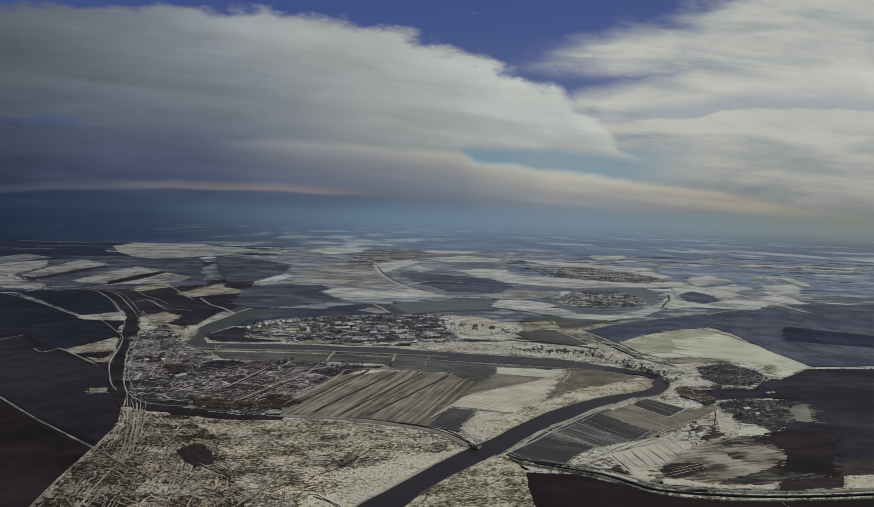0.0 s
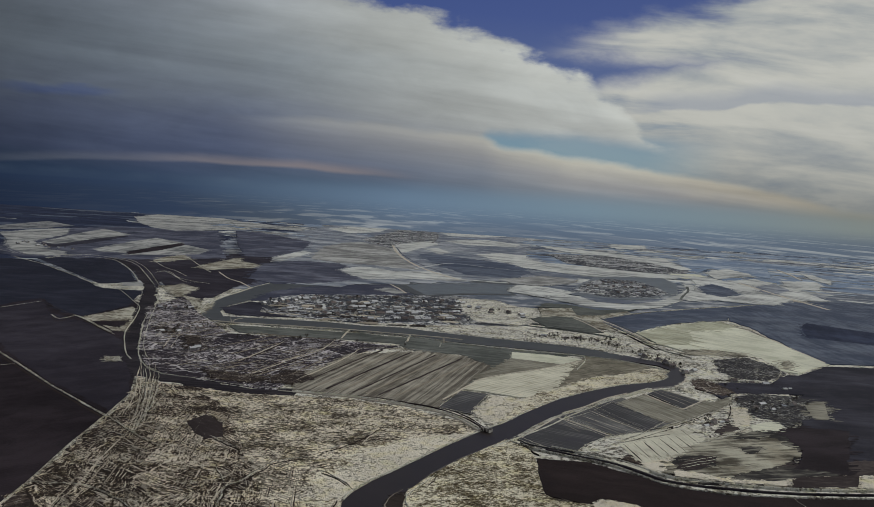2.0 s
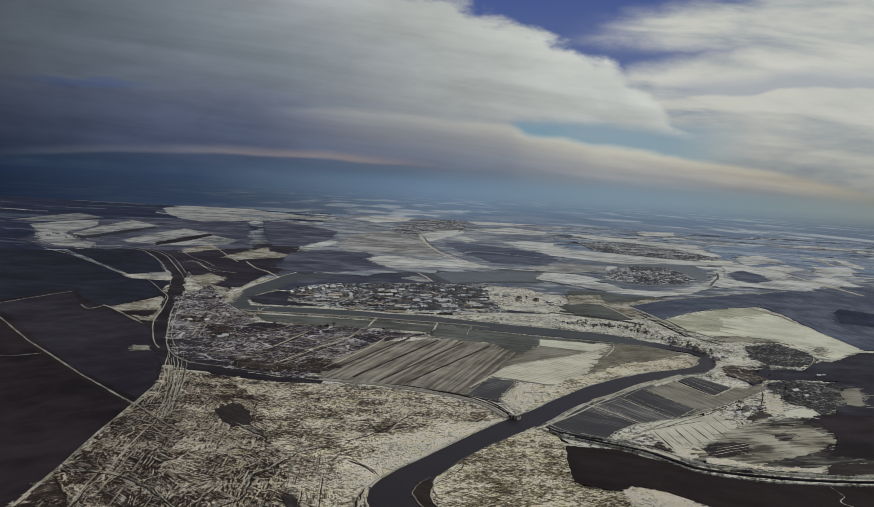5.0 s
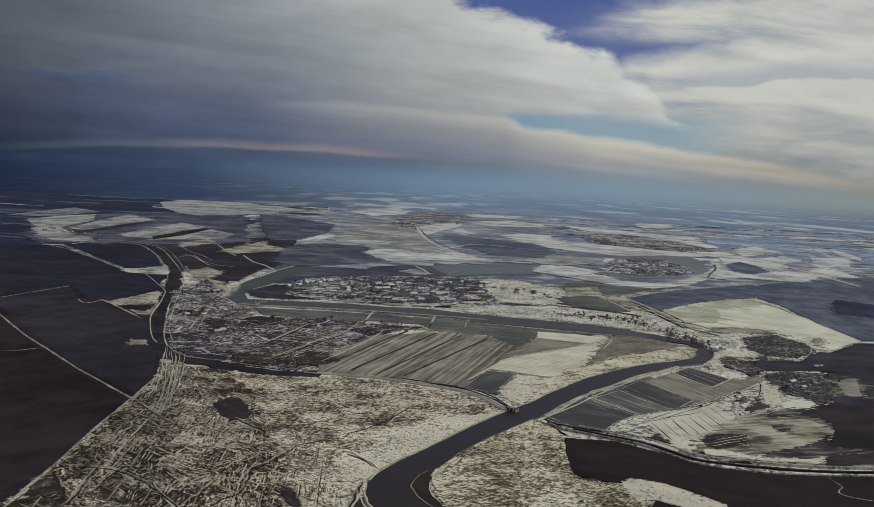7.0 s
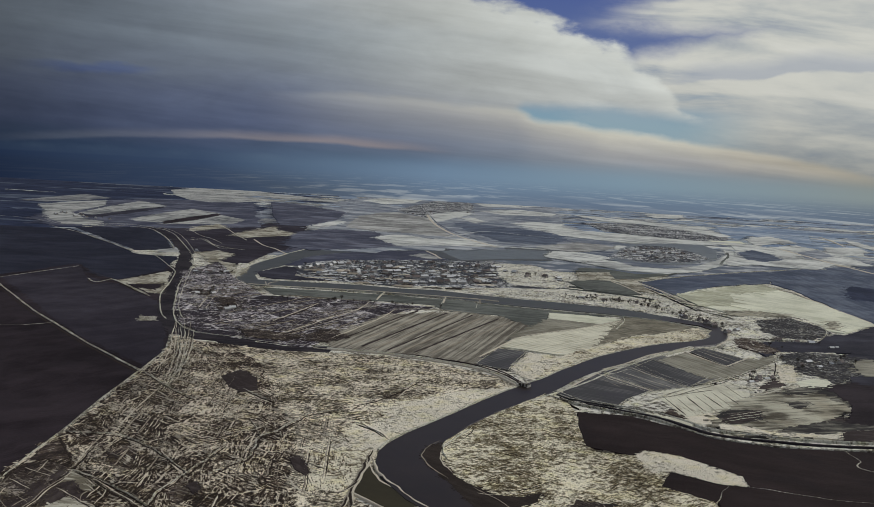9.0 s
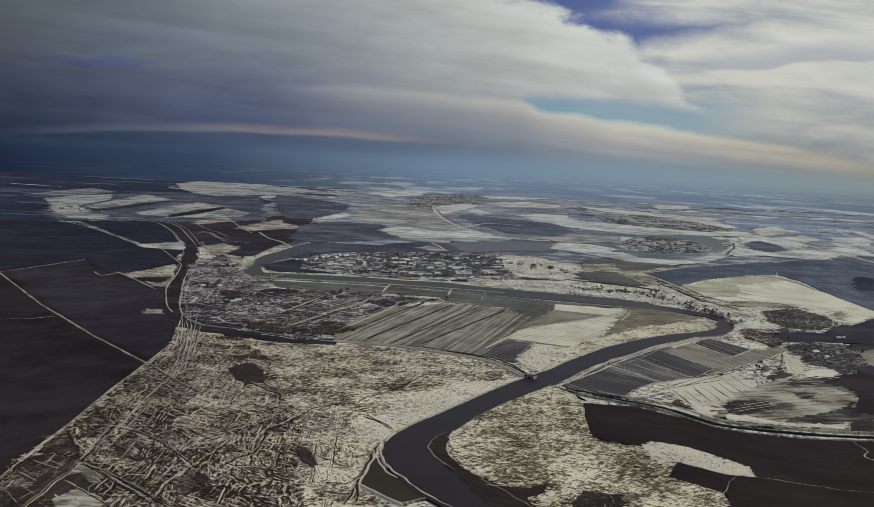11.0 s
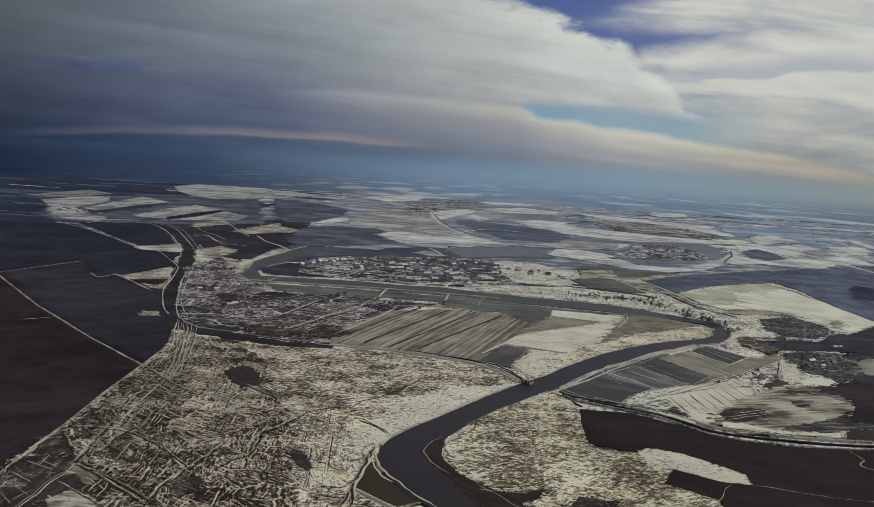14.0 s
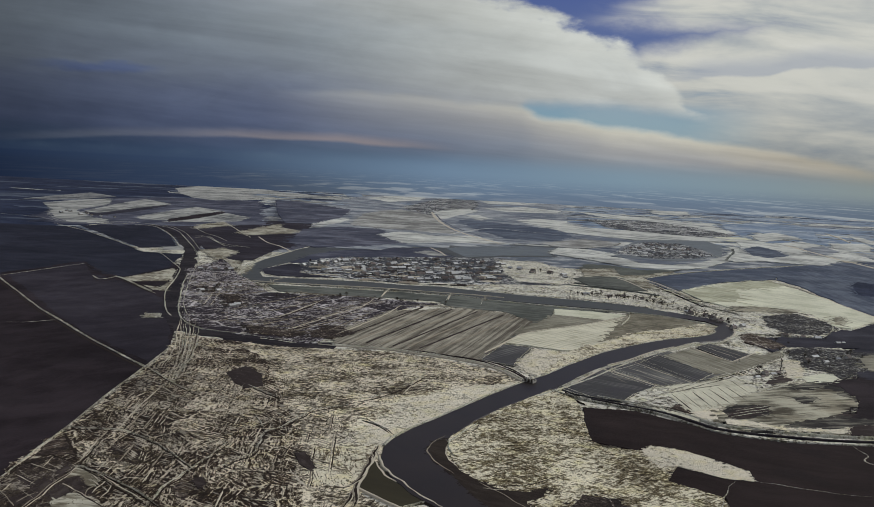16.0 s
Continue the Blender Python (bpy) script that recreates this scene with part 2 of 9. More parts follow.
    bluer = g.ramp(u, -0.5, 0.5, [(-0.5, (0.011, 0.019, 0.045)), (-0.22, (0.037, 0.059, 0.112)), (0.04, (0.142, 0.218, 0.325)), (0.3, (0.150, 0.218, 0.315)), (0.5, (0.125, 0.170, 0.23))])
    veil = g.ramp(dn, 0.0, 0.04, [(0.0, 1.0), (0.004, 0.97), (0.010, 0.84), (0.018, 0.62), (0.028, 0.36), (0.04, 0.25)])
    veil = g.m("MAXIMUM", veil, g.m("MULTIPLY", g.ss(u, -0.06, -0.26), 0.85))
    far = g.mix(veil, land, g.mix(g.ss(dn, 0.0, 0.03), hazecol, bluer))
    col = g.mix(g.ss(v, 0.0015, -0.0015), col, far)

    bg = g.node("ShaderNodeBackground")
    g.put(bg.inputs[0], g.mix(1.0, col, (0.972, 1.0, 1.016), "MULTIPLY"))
    bg.inputs[1].default_value = 1.0
    out = g.node("ShaderNodeOutputWorld")
    g.tree.links.new(bg.outputs[0], out.inputs[0])


build_sky()

sun = new("sun", bpy.data.lights.new("sun", "SUN"))
sun.data.energy, sun.data.angle, sun.data.color = 2.2, radians(8), (0.955, 0.955, 0.915)
a_, e_ = radians(SUN_AZ), radians(SUN_EL)
sun.matrix_world = look((math.sin(a_) * 500, math.cos(a_) * 500, 900), (math.sin(a_) * 500 - math.sin(a_) * math.cos(e_), math.cos(a_) * 500 - math.cos(a_) * math.cos(e_), 900 - math.sin(e_)))

# ---- materials ----
def shader(name):
    mat = bpy.data.materials.new(name)
    mat.use_nodes = True
    return mat, Nodes(mat.node_tree)


def finish(g, colour, rough=0.9, bump=None, strength=0.3, dist=0.3, spec=0.3):
    p = g.node("ShaderNodeBsdfPrincipled")
    g.put(p.inputs["Base Color"], (*colour, 1) if isinstance(colour, tuple) else colour)
    g.put(p.inputs["Roughness"], rough)
    p.inputs["Specular IOR Level"].default_value = spec
    if bump is not None:
        b = g.node("ShaderNodeBump")
        b.inputs["Strength"].default_value, b.inputs["Distance"].default_value = strength, dist
        g.put(b.inputs["Height"], bump)
        g.tree.links.new(b.outputs[0], p.inputs["Normal"])
    out = g.node("ShaderNodeOutputMaterial")
    g.tree.links.new(p.outputs[0], out.inputs[0])


def land(name, dark, light, cover, soft=0.08, streak=(20.0, 5.0), warp=0.0, big=90.0, big_amount=0.6, rows=0.0, row_amount=0.0, rows2=0.0, third=None, rows2_amount=0.45, mottle=0.4, spot=19.0, rough=0.92, bump=0.4):
    """Bare or snow-dusted ground: light lies over dark in streaks along the object's own x, thicker and thinner by patches, with rows of tillage."""
    mat, g = shader(name)
    co = g.node("ShaderNodeTexCoord").outputs["Object"]
    pos = g.node("ShaderNodeNewGeometry").outputs["Position"]
    x, y, z = g.split(co)
    if warp:
        wn = g.noise(g.scale(pos, 1.0), 1.0 / 70.0, 3.0, 0.55, 0.0, True)
        wx, wy, wz = g.split(wn)
        x = g.m("ADD", x, g.m("MULTIPLY", g.m("SUBTRACT", wx, 0.5), warp))
        y = g.m("ADD", y, g.m("MULTIPLY", g.m("SUBTRACT", wy, 0.5), warp))
    n = g.noise(g.xyz(g.m("DIVIDE", x, streak[0]), g.m("DIVIDE", y, streak[1])), 1.0, 5.0, 0.62)
    b = g.noise(pos, 1.0 / big, 4.0, 0.6)
    t = g.m("ADD", n, g.m("MULTIPLY", g.m("SUBTRACT", b, 0.5), big_amount))
    t = g.m("ADD", t, g.m("MULTIPLY", g.m("SUBTRACT", g.noise(pos, 1.0 / spot, 4.0, 0.65), 0.5), mottle))
    wob = g.m("MULTIPLY", g.noise(pos, 0.05, 2.0), 2.0)
    if rows:
        s = g.m("SINE", g.m("ADD", g.m("MULTIPLY", y, 2 * math.pi / rows), wob))
        t = g.m("ADD", t, g.m("MULTIPLY", s, row_amount))
    if rows2:
        cells = g.m("FLOOR", g.m("DIVIDE", y, rows2))
        w = g.node("ShaderNodeTexWhiteNoise")
        w.noise_dimensions = "1D"
        g.put(w.inputs["W"], cells)
        t = g.m("ADD", t, g.m("MULTIPLY", g.m("SUBTRACT", w.outputs[0], 0.5), rows2_amount))
    edge = 1.0 - cover
    f = g.ss(t, 0.5 + (edge - 0.5) * 0.7 - soft, 0.5 + (edge - 0.5) * 0.7 + soft)
    grain = g.noise(pos, 0.9, 4.0, 0.7)
    col = g.mix(f, dark, light)
    if third:
        col = g.mix(g.m("MULTIPLY", g.ss(g.noise(pos, 1.0 / 38.0, 4.0, 0.6), 0.52, 0.66), 0.7), col, third)
    col = g.scale(col, g.m("ADD", 0.72, g.m("MULTIPLY", grain, 0.56)))
    col = g.scale(col, g.m("ADD", 0.60, g.m("MULTIPLY", g.noise(pos, 1.0 / 130.0, 5.0, 0.62), 0.80)))
    finish(g, col, rough, g.m("ADD", g.m("MULTIPLY", f, 0.6), grain), bump, 0.5, 0.04)
    return mat


def reeds(name, dark, light, cover, lean, third, fine=1.0, patchy=0.22, plots=0.0, comb_amount=0.3, other=-132.0, soft=1.0, cross=0.0):
    """Marsh seen from the air: clumps of dry reed showing through snow; plots: the size of old plots, each combed its own way, with trodden lines between; cross: degrees to a second combing that takes over here and there."""
    mat, g = shader(name)
    pos = g.node("ShaderNodeNewGeometry").outputs["Position"]
    wx, wy, wz = g.split(g.noise(pos, 1.0 / 30.0, 3.0, 0.55, 0.0, True))
    x0, y0, z0 = g.split(pos)
    x = g.m("ADD", x0, g.m("MULTIPLY", g.m("SUBTRACT", wx, 0.5), 9.0))
    y = g.m("ADD", y0, g.m("MULTIPLY", g.m("SUBTRACT", wy, 0.5), 9.0))
    flat = g.xyz(x, y, 0.0)
    clump = g.noise(pos, 1.0 / (2.4 * fine), 5.0, 0.62)
    speck = g.noise(pos, 1.0 / (0.9 * fine), 3.0, 0.6)

    def voronoi(feature):
        v = g.node("ShaderNodeTexVoronoi")
        v.feature = feature
        v.voronoi_dimensions = "2D"
        g.put(v.inputs["Vector"], flat)
        v.inputs["Scale"].default_value = 1.0 / plots
        return v

    if plots:
        r1, r2, r3 = g.split(voronoi("F1").outputs["Color"])
        turn = g.m("MULTIPLY", g.m("GREATER_THAN", r1, 0.5), radians(other))
        angle = g.m("ADD", g.m("ADD", turn, radians(lean)), g.m("MULTIPLY", g.m("SUBTRACT", r2, 0.5), 0.55))
        c, s = g.m("COSINE", angle), g.m("SINE", angle)
        edge = voronoi("DISTANCE_TO_EDGE").outputs["Distance"]
    else:
        c, s = math.cos(radians(lean)), math.sin(radians(lean))
    p = g.m("ADD", g.m("MULTIPLY", x, c), g.m("MULTIPLY", y, s))
    q = g.m("SUBTRACT", g.m("MULTIPLY", y, c), g.m("MULTIPLY", x, s))
    comb = g.noise(g.xyz(g.m("DIVIDE", p, 6.5 * fine), g.m("DIVIDE", q, 1.0 * fine), 1.0), 1.0, 4.0, 0.6)
    if cross:
        c2, s2 = math.cos(radians(lean + cross)), math.sin(radians(lean + cross))
        p2 = g.m("ADD", g.m("MULTIPLY", x, c2), g.m("MULTIPLY", y, s2))
        q2 = g.m("SUBTRACT", g.m("MULTIPLY", y, c2), g.m("MULTIPLY", x, s2))
        comb2 = g.noise(g.xyz(g.m("DIVIDE", p2, 5.0 * fine), g.m("DIVIDE", q2, 1.0 * fine), 6.0), 1.0, 4.0, 0.6)
        turn2 = g.ss(g.noise(pos, 1.0 / 13.0, 2.0), 0.44, 0.56)
        comb = g.m("ADD", g.m("MULTIPLY", comb, g.m("SUBTRACT", 1.0, turn2)), g.m("MULTIPLY", comb2, turn2))
    t = g.m("ADD", g.m("MULTIPLY", clump, 0.92 - comb_amount), g.m("ADD", g.m("MULTIPLY", comb, comb_amount), g.m("MULTIPLY", speck, 0.22)))
    t = g.m("ADD", t, g.m("MULTIPLY", g.m("SUBTRACT", g.noise(pos, 1.0 / 32.0, 4.0, 0.6), 0.5), patchy))
    if plots:
        t = g.m("ADD", t, g.m("MULTIPLY", g.m("SUBTRACT", r3, 0.5), 0.10))
        worn = g.m("MULTIPLY", g.ss(edge, 0.045, 0.015), g.ss(g.noise(pos, 1.0 / 25.0, 2.0), 0.42, 0.58))
        t = g.m("ADD", t, g.m("MULTIPLY", worn, 0.12))
        gully = g.m("MULTIPLY", g.ss(g.m("ABSOLUTE", g.m("SUBTRACT", edge, 0.075)), 0.03, 0.008), g.ss(g.noise(pos, 1.0 / 18.0, 2.0), 0.5, 0.6))
        t = g.m("SUBTRACT", t, g.m("MULTIPLY", gully, 0.16))
    mid = 0.57 + (0.5 - cover) * 0.36
    low = g.ss(t, mid - 0.10 * soft, mid - 0.005)
    high = g.ss(t, mid - 0.02, mid + 0.06 * soft)
    col = g.mix(high, g.mix(low, dark, third), light)
    hue = g.ss(g.noise(pos, 1.0 / 14.0, 4.0, 0.65), 0.48, 0.66)
    col = g.mix(g.m("MULTIPLY", hue, 0.4), col, g.mix(1.0, col, (1.0, 0.96, 0.62), "MULTIPLY"))
    col = g.mix(g.m("MULTIPLY", g.ss(g.noise(pos, 1.0 / 23.0, 3.0, 0.6, 0.3), 0.58, 0.72), 0.34), col, g.mix(1.0, col, (0.80, 0.84, 0.42), "MULTIPLY"))
    col = g.scale(col, g.m("ADD", 0.55, g.m("MULTIPLY", speck, 0.9)))
    col = g.scale(col, g.m("ADD", 0.66, g.m("MULTIPLY", g.noise(pos, 1.0 / 80.0, 4.0, 0.6), 0.68)))
    finish(g, col, 0.92, g.m("SUBTRACT", speck, g.m("MULTIPLY", high, 1.5)), 1.0, 0.8, 0.1)
    return mat


SNOW = (0.60, 0.58, 0.475)
DRY = (0.040, 0.031, 0.021)
MAT = {
    # tones of the open plain, lifted and blued for distance haze
    "plain": land("plain_ground", (0.115, 0.130, 0.155), (0.42, 0.42, 0.41), 0.38, 0.14, (60.0, 30.0), 60.0, 240.0, 1.2, third=(0.135, 0.145, 0.162), mottle=0.9, spot=70.0),
    "soil": land("dark_ploughed_soil", (0.0160, 0.0116, 0.0130), (0.0395, 0.0300, 0.0335), 0.42, 0.34, (90.0, 22.0), 50.0, 150.0, 1.8, 3.0, 0.03, third=(0.0252, 0.0192, 0.0215)),
    "soil_cold": land("wet_dark_soil", (0.0215, 0.0205, 0.0275), (0.056, 0.053, 0.066), 0.40, 0.3, (90.0, 24.0), 40.0, 160.0, 1.2, 9.0, 0.02, third=(0.030, 0.028, 0.036), mottle=0.6, spot=45.0),
    # the slate blue is distance haze put into the soil's base colours
    "soil_hazed": land("hazed_dark_soil", (0.058, 0.069, 0.098), (0.140, 0.156, 0.188), 0.40, 0.3, (120.0, 30.0), 30.0, 200.0, 1.2, 14.0, 0.05, third=(0.074, 0.085, 0.115), mottle=0.6, spot=50.0),
    "soil_mid": land("brown_ploughed_soil", (0.062, 0.0600, 0.0610), (0.150, 0.144, 0.136), 0.42, 0.2, (70.0, 3.0), 10.0, 70.0, 1.0, 4.0, 0.10, 14.0, third=(0.060, 0.056, 0.062), rows2_amount=0.3),
    # blue haze and the view's dark left edge, both put into this soil colour
    "soil_west": land("hazed_far_soil", (0.0185, 0.0235, 0.0440), (0.0420, 0.0510, 0.0860), 0.40, 0.3, (150.0, 40.0), 50.0, 220.0, 1.2, 18.0, 0.04, third=(0.030, 0.035, 0.058), mottle=0.7, spot=70.0),
    "snow": land("snowy_field", (0.43, 0.422, 0.315), (0.665, 0.645, 0.495), 0.72, 0.3, (60.0, 7.0), 14.0, 70.0, 0.9, 5.0, 0.05, third=(0.475, 0.47, 0.335)),
    "snow_thin": land("thin_snow_over_grass", (0.30, 0.292, 0.205), (0.52, 0.505, 0.37), 0.5, 0.22, (40.0, 8.0), 14.0, 60.0, 0.9, third=(0.36, 0.35, 0.24), mottle=0.5),
    "snow_rows": land("snowy_field_in_rows", (0.36, 0.335, 0.240), (0.645, 0.605, 0.465), 0.66, 0.24, (60.0, 3.0), 10.0, 50.0, 0.8, 5.0, 0.09, third=(0.43, 0.395, 0.295), mottle=0.4),
    "bare_brown": land("bare_brown_grass", (0.125, 0.110, 0.080), (0.34, 0.308, 0.230), 0.44, 0.25, (30.0, 4.0), 14.0, 45.0, 0.9, third=(0.20, 0.178, 0.13), mottle=0.5),
    # far snow greyed in its base colours to carry haze
    "snow_far": land("hazed_snow_field", (0.205, 0.207, 0.198), (0.57, 0.563, 0.508), 0.66, 0.2, (160.0, 40.0), 40.0, 160.0, 1.0, 30.0, 0.06, 44.0, third=(0.36, 0.352, 0.312), rows2_amount=0.16, mottle=0.7, spot=60.0),
    "stubble": land("striped_stubble", (0.105, 0.090, 0.070), (0.375, 0.342, 0.270), 0.45, 0.26, (60.0, 1.6), 4.0, 60.0, 0.5, 9.0, 0.05, 3.1, rows2_amount=0.26, mottle=0.3),
    "grey": land("grey_fallow_field", (0.085, 0.083, 0.083), (0.22, 0.21, 0.19), 0.40, 0.2, (70.0, 5.0), 10.0, 80.0, 0.9, 5.0, 0.06, 22.0, rows2_amount=0.25),
    # lightened and blued to stand for haze over far fallow land
    "grey_far": land("hazed_fallow_field", (0.122, 0.136, 0.165), (0.385, 0.392, 0.390), 0.43, 0.24, (120.0, 40.0), 40.0, 240.0, 1.1, third=(0.185, 0.197, 0.220), mottle=0.9, spot=75.0),
    "brown": land("brown_grass_field", (0.14, 0.120, 0.085), (0.46, 0.43, 0.34), 0.52, 0.10, (16.0, 4.0), 20.0, 45.0, 0.9, third=(0.17, 0.15, 0.115)),
    # far grass, its tan lifted paler for haze
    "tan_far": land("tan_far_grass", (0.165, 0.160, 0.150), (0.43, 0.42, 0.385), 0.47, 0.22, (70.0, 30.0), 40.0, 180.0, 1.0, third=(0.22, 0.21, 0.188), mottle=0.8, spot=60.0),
    "swept": land("windswept_pasture", (0.075, 0.064, 0.047), (0.45, 0.42, 0.32), 0.50, 0.17, (46.0, 5.0), 14.0, 45.0, 0.8, third=(0.30, 0.265, 0.19)),
    "marsh": reeds("snowy_reed_marsh", (0.030, 0.0222, 0.0160), (0.735, 0.645, 0.490), 0.56, 62.0, (0.155, 0.123, 0.085), 1.35, 0.34, comb_amount=0.46, soft=0.85, cross=-64.0),
    "marsh_east": reeds("pale_reed_marsh", (0.034, 0.0245, 0.0130), (0.74, 0.665, 0.490), 0.565, -32.0, (0.20, 0.158, 0.090), 1.25, 0.34, comb_amount=0.50, soft=0.85, cross=78.0),
    "marsh_mid": reeds("half_snowy_reed_marsh", (0.023, 0.0152, 0.0110), (0.66, 0.577, 0.442), 0.445, 88.0, (0.122, 0.085, 0.058), 1.35, 0.18, 20.0, 0.62, soft=0.7),
    "marsh_dark": reeds("bare_reed_marsh", (0.027, 0.0190, 0.0165), (0.46, 0.41, 0.34), 0.36, 62.0, (0.110, 0.080, 0.062), 1.3, 0.34, 30.0, 0.5, -12.0, 1.3),
    "marsh_pale": reeds("pale_combed_marsh", (0.040, 0.0280, 0.0180), (0.71, 0.640, 0.480), 0.66, -70.0, (0.25, 0.195, 0.125), 1.5, 0.38, comb_amount=0.55, soft=0.9, cross=60.0),
    "flood": reeds("snowy_river_flat", (0.13, 0.11, 0.072), (0.68, 0.612, 0.482), 0.80, 62.0, (0.36, 0.33, 0.245), 1.0, 0.26, comb_amount=0.2),
    "garden_rows": reeds("snow_streaked_gardens", (0.027, 0.0215, 0.0265), (0.57, 0.525, 0.515), 0.395, 66.0, (0.080, 0.064, 0.069), 2.1, 0.30, 40.0, 0.6, -62.0, 0.8),
    "plots_dark": reeds("bare_dark_allotments", (0.019, 0.0135, 0.0115), (0.33, 0.285, 0.235), 0.34, 88.0, (0.062, 0.045, 0.036), 1.2, 0.30, 14.0, 0.5, soft=1.4),
    "scrub": reeds("snowy_scrub", (0.050, 0.043, 0.037), (0.70, 0.660, 0.555), 0.655, 20.0, (0.19, 0.166, 0.128), 1.5, 0.35, comb_amount=0.2),
    "swept_dark": land("bare_windswept_pasture", (0.030, 0.027, 0.026), (0.28, 0.26, 0.205), 0.34, 0.2, (46.0, 5.0), 14.0, 45.0, 0.8, third=(0.07, 0.06, 0.05)),
    "scrub_dark": reeds("dark_scrub", (0.024, 0.022, 0.026), (0.42, 0.41, 0.37), 0.36, 20.0, (0.075, 0.068, 0.062), 1.5, 0.3, comb_amount=0.2),
    "pale_fallow": land("pale_fallow_field", (0.150, 0.136, 0.102), (0.32, 0.298, 0.232), 0.5, 0.25, (60.0, 5.0), 10.0, 60.0, 1.0, 5.0, 0.04),
    # plain far ground whose blue tone is painted haze
    "slate_far": land("hazed_far_land", (0.162, 0.212, 0.285), (0.38, 0.415, 0.445), 0.42, 0.2, (160.0, 60.0), 60.0, 300.0, 1.1, third=(0.205, 0.255, 0.325), mottle=0.9, spot=90.0),
    "channel": land("silted_channel_bed", (0.019, 0.016, 0.019), (0.048, 0.041, 0.043), 0.4, 0.25, (30.0, 6.0), 10.0, 60.0, 1.0),
    # marsh_mid again, dimmed in colour for the view's dark left edge
    "marsh_west": reeds("edge_shaded_reed_marsh", (0.021, 0.0140, 0.0102), (0.535, 0.465, 0.358), 0.41, 88.0, (0.102, 0.072, 0.050), 1.35, 0.18, 20.0, 0.62, soft=0.7),
    # western snow toned down in colour for haze and the dark left edge
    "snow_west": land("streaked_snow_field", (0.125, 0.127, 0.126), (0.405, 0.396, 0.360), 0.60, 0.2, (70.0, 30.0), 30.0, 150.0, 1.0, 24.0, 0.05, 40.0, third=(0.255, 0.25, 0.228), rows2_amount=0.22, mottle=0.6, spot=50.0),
    # snow with the view's edge darkening put into its colour
    "snow_dim": land("edge_shaded_snow_field", (0.070, 0.073, 0.082), (0.285, 0.28, 0.262), 0.58, 0.2, (80.0, 14.0), 30.0, 90.0, 0.9, 20.0, 0.06, 16.0, third=(0.18, 0.177, 0.17), rows2_amount=0.3),
    # soil by the lake, paled with haze in its base colours
    "soil_lake": land("haze_grey_soil", (0.050, 0.052, 0.073), (0.155, 0.157, 0.190), 0.38, 0.26, (110.0, 36.0), 40.0, 200.0, 1.2, third=(0.074, 0.073, 0.092), mottle=0.8, spot=60.0),
    # ploughed soil blued for haze and darkened for the view's left edge
    "soil_blue": land("hazed_blue_soil", (0.0175, 0.0182, 0.0270), (0.0335, 0.0345, 0.0490), 0.40, 0.3, (60.0, 24.0), 40.0, 180.0, 1.3, 9.0, 0.02, third=(0.024, 0.024, 0.034), mottle=0.6, spot=45.0),
    "soil_plum": land("plum_brown_soil", (0.0240, 0.0200, 0.0255), (0.0530, 0.0465, 0.0560), 0.40, 0.3, (90.0, 24.0), 40.0, 150.0, 1.3, 3.0, 0.03, third=(0.032, 0.027, 0.034), mottle=0.5, spot=35.0),
    "soil_deep": land("deep_brown_ploughed_soil", (0.0185, 0.0125, 0.0118), (0.0300, 0.0208, 0.0200), 0.40, 0.3, (80.0, 14.0), 50.0, 130.0, 1.4, 3.0, 0.03, third=(0.0178, 0.0130, 0.0132)),
    "mud": land("wet_shore_mud", (0.0260, 0.0195, 0.0165), (0.0460, 0.0360, 0.0290), 0.42, 0.25, (20.0, 4.0), 8.0, 40.0, 0.9),
    "wet": land("dark_green_wetland", (0.078, 0.082, 0.071), (0.156, 0.158, 0.138), 0.45, 0.2, (60.0, 8.0), 20.0, 80.0, 1.0),
    "garden": reeds("village_gardens", (0.036, 0.038, 0.047), (0.56, 0.55, 0.53), 0.42, 8.0, (0.105, 0.104, 0.108), 3.4, 0.3, 60.0, 0.42, 90.0, 0.7),
    "lots": land("fenced_snowy_lots", (0.25, 0.222, 0.160), (0.62, 0.588, 0.455), 0.72, 0.16, (14.0, 2.0), 5.0, 30.0, 0.7, third=(0.38, 0.35, 0.265)),
    "track": reeds("snowy_dirt_track", (0.070, 0.058, 0.044), (0.56, 0.53, 0.44), 0.60, 60.0, (0.25, 0.225, 0.17), 0.7, 0.4, comb_amount=0.2),
    "bank": reeds("grass_dike", (0.060, 0.050, 0.034), (0.58, 0.553, 0.455), 0.70, 60.0, (0.30, 0.27, 0.20), 0.6, 0.22, comb_amount=0.2),
    "earth": land("bare_dark_earth", (0.034, 0.0255, 0.024), (0.074, 0.059, 0.053), 0.4, 0.2, (12.0, 4.0), 6.0, 50.0, 0.8),
}


def water(name, colour, rough):
    mat, g = shader(name)
    pos = g.node("ShaderNodeNewGeometry").outputs["Position"]
    silt = g.noise(pos, 1.0 / 30.0, 5.0, 0.65, 1.0)
    col = g.scale(g.mix(0.0, colour, colour), g.m("ADD", 0.5, silt))
    ripple = g.noise(pos, 0.6, 3.0, 0.6)
    finish(g, col, rough, ripple, 0.12, 0.05, 0.08)
    return mat


MAT["river"] = water("silty_river_water", (0.0230, 0.0158, 0.0118), 0.38)
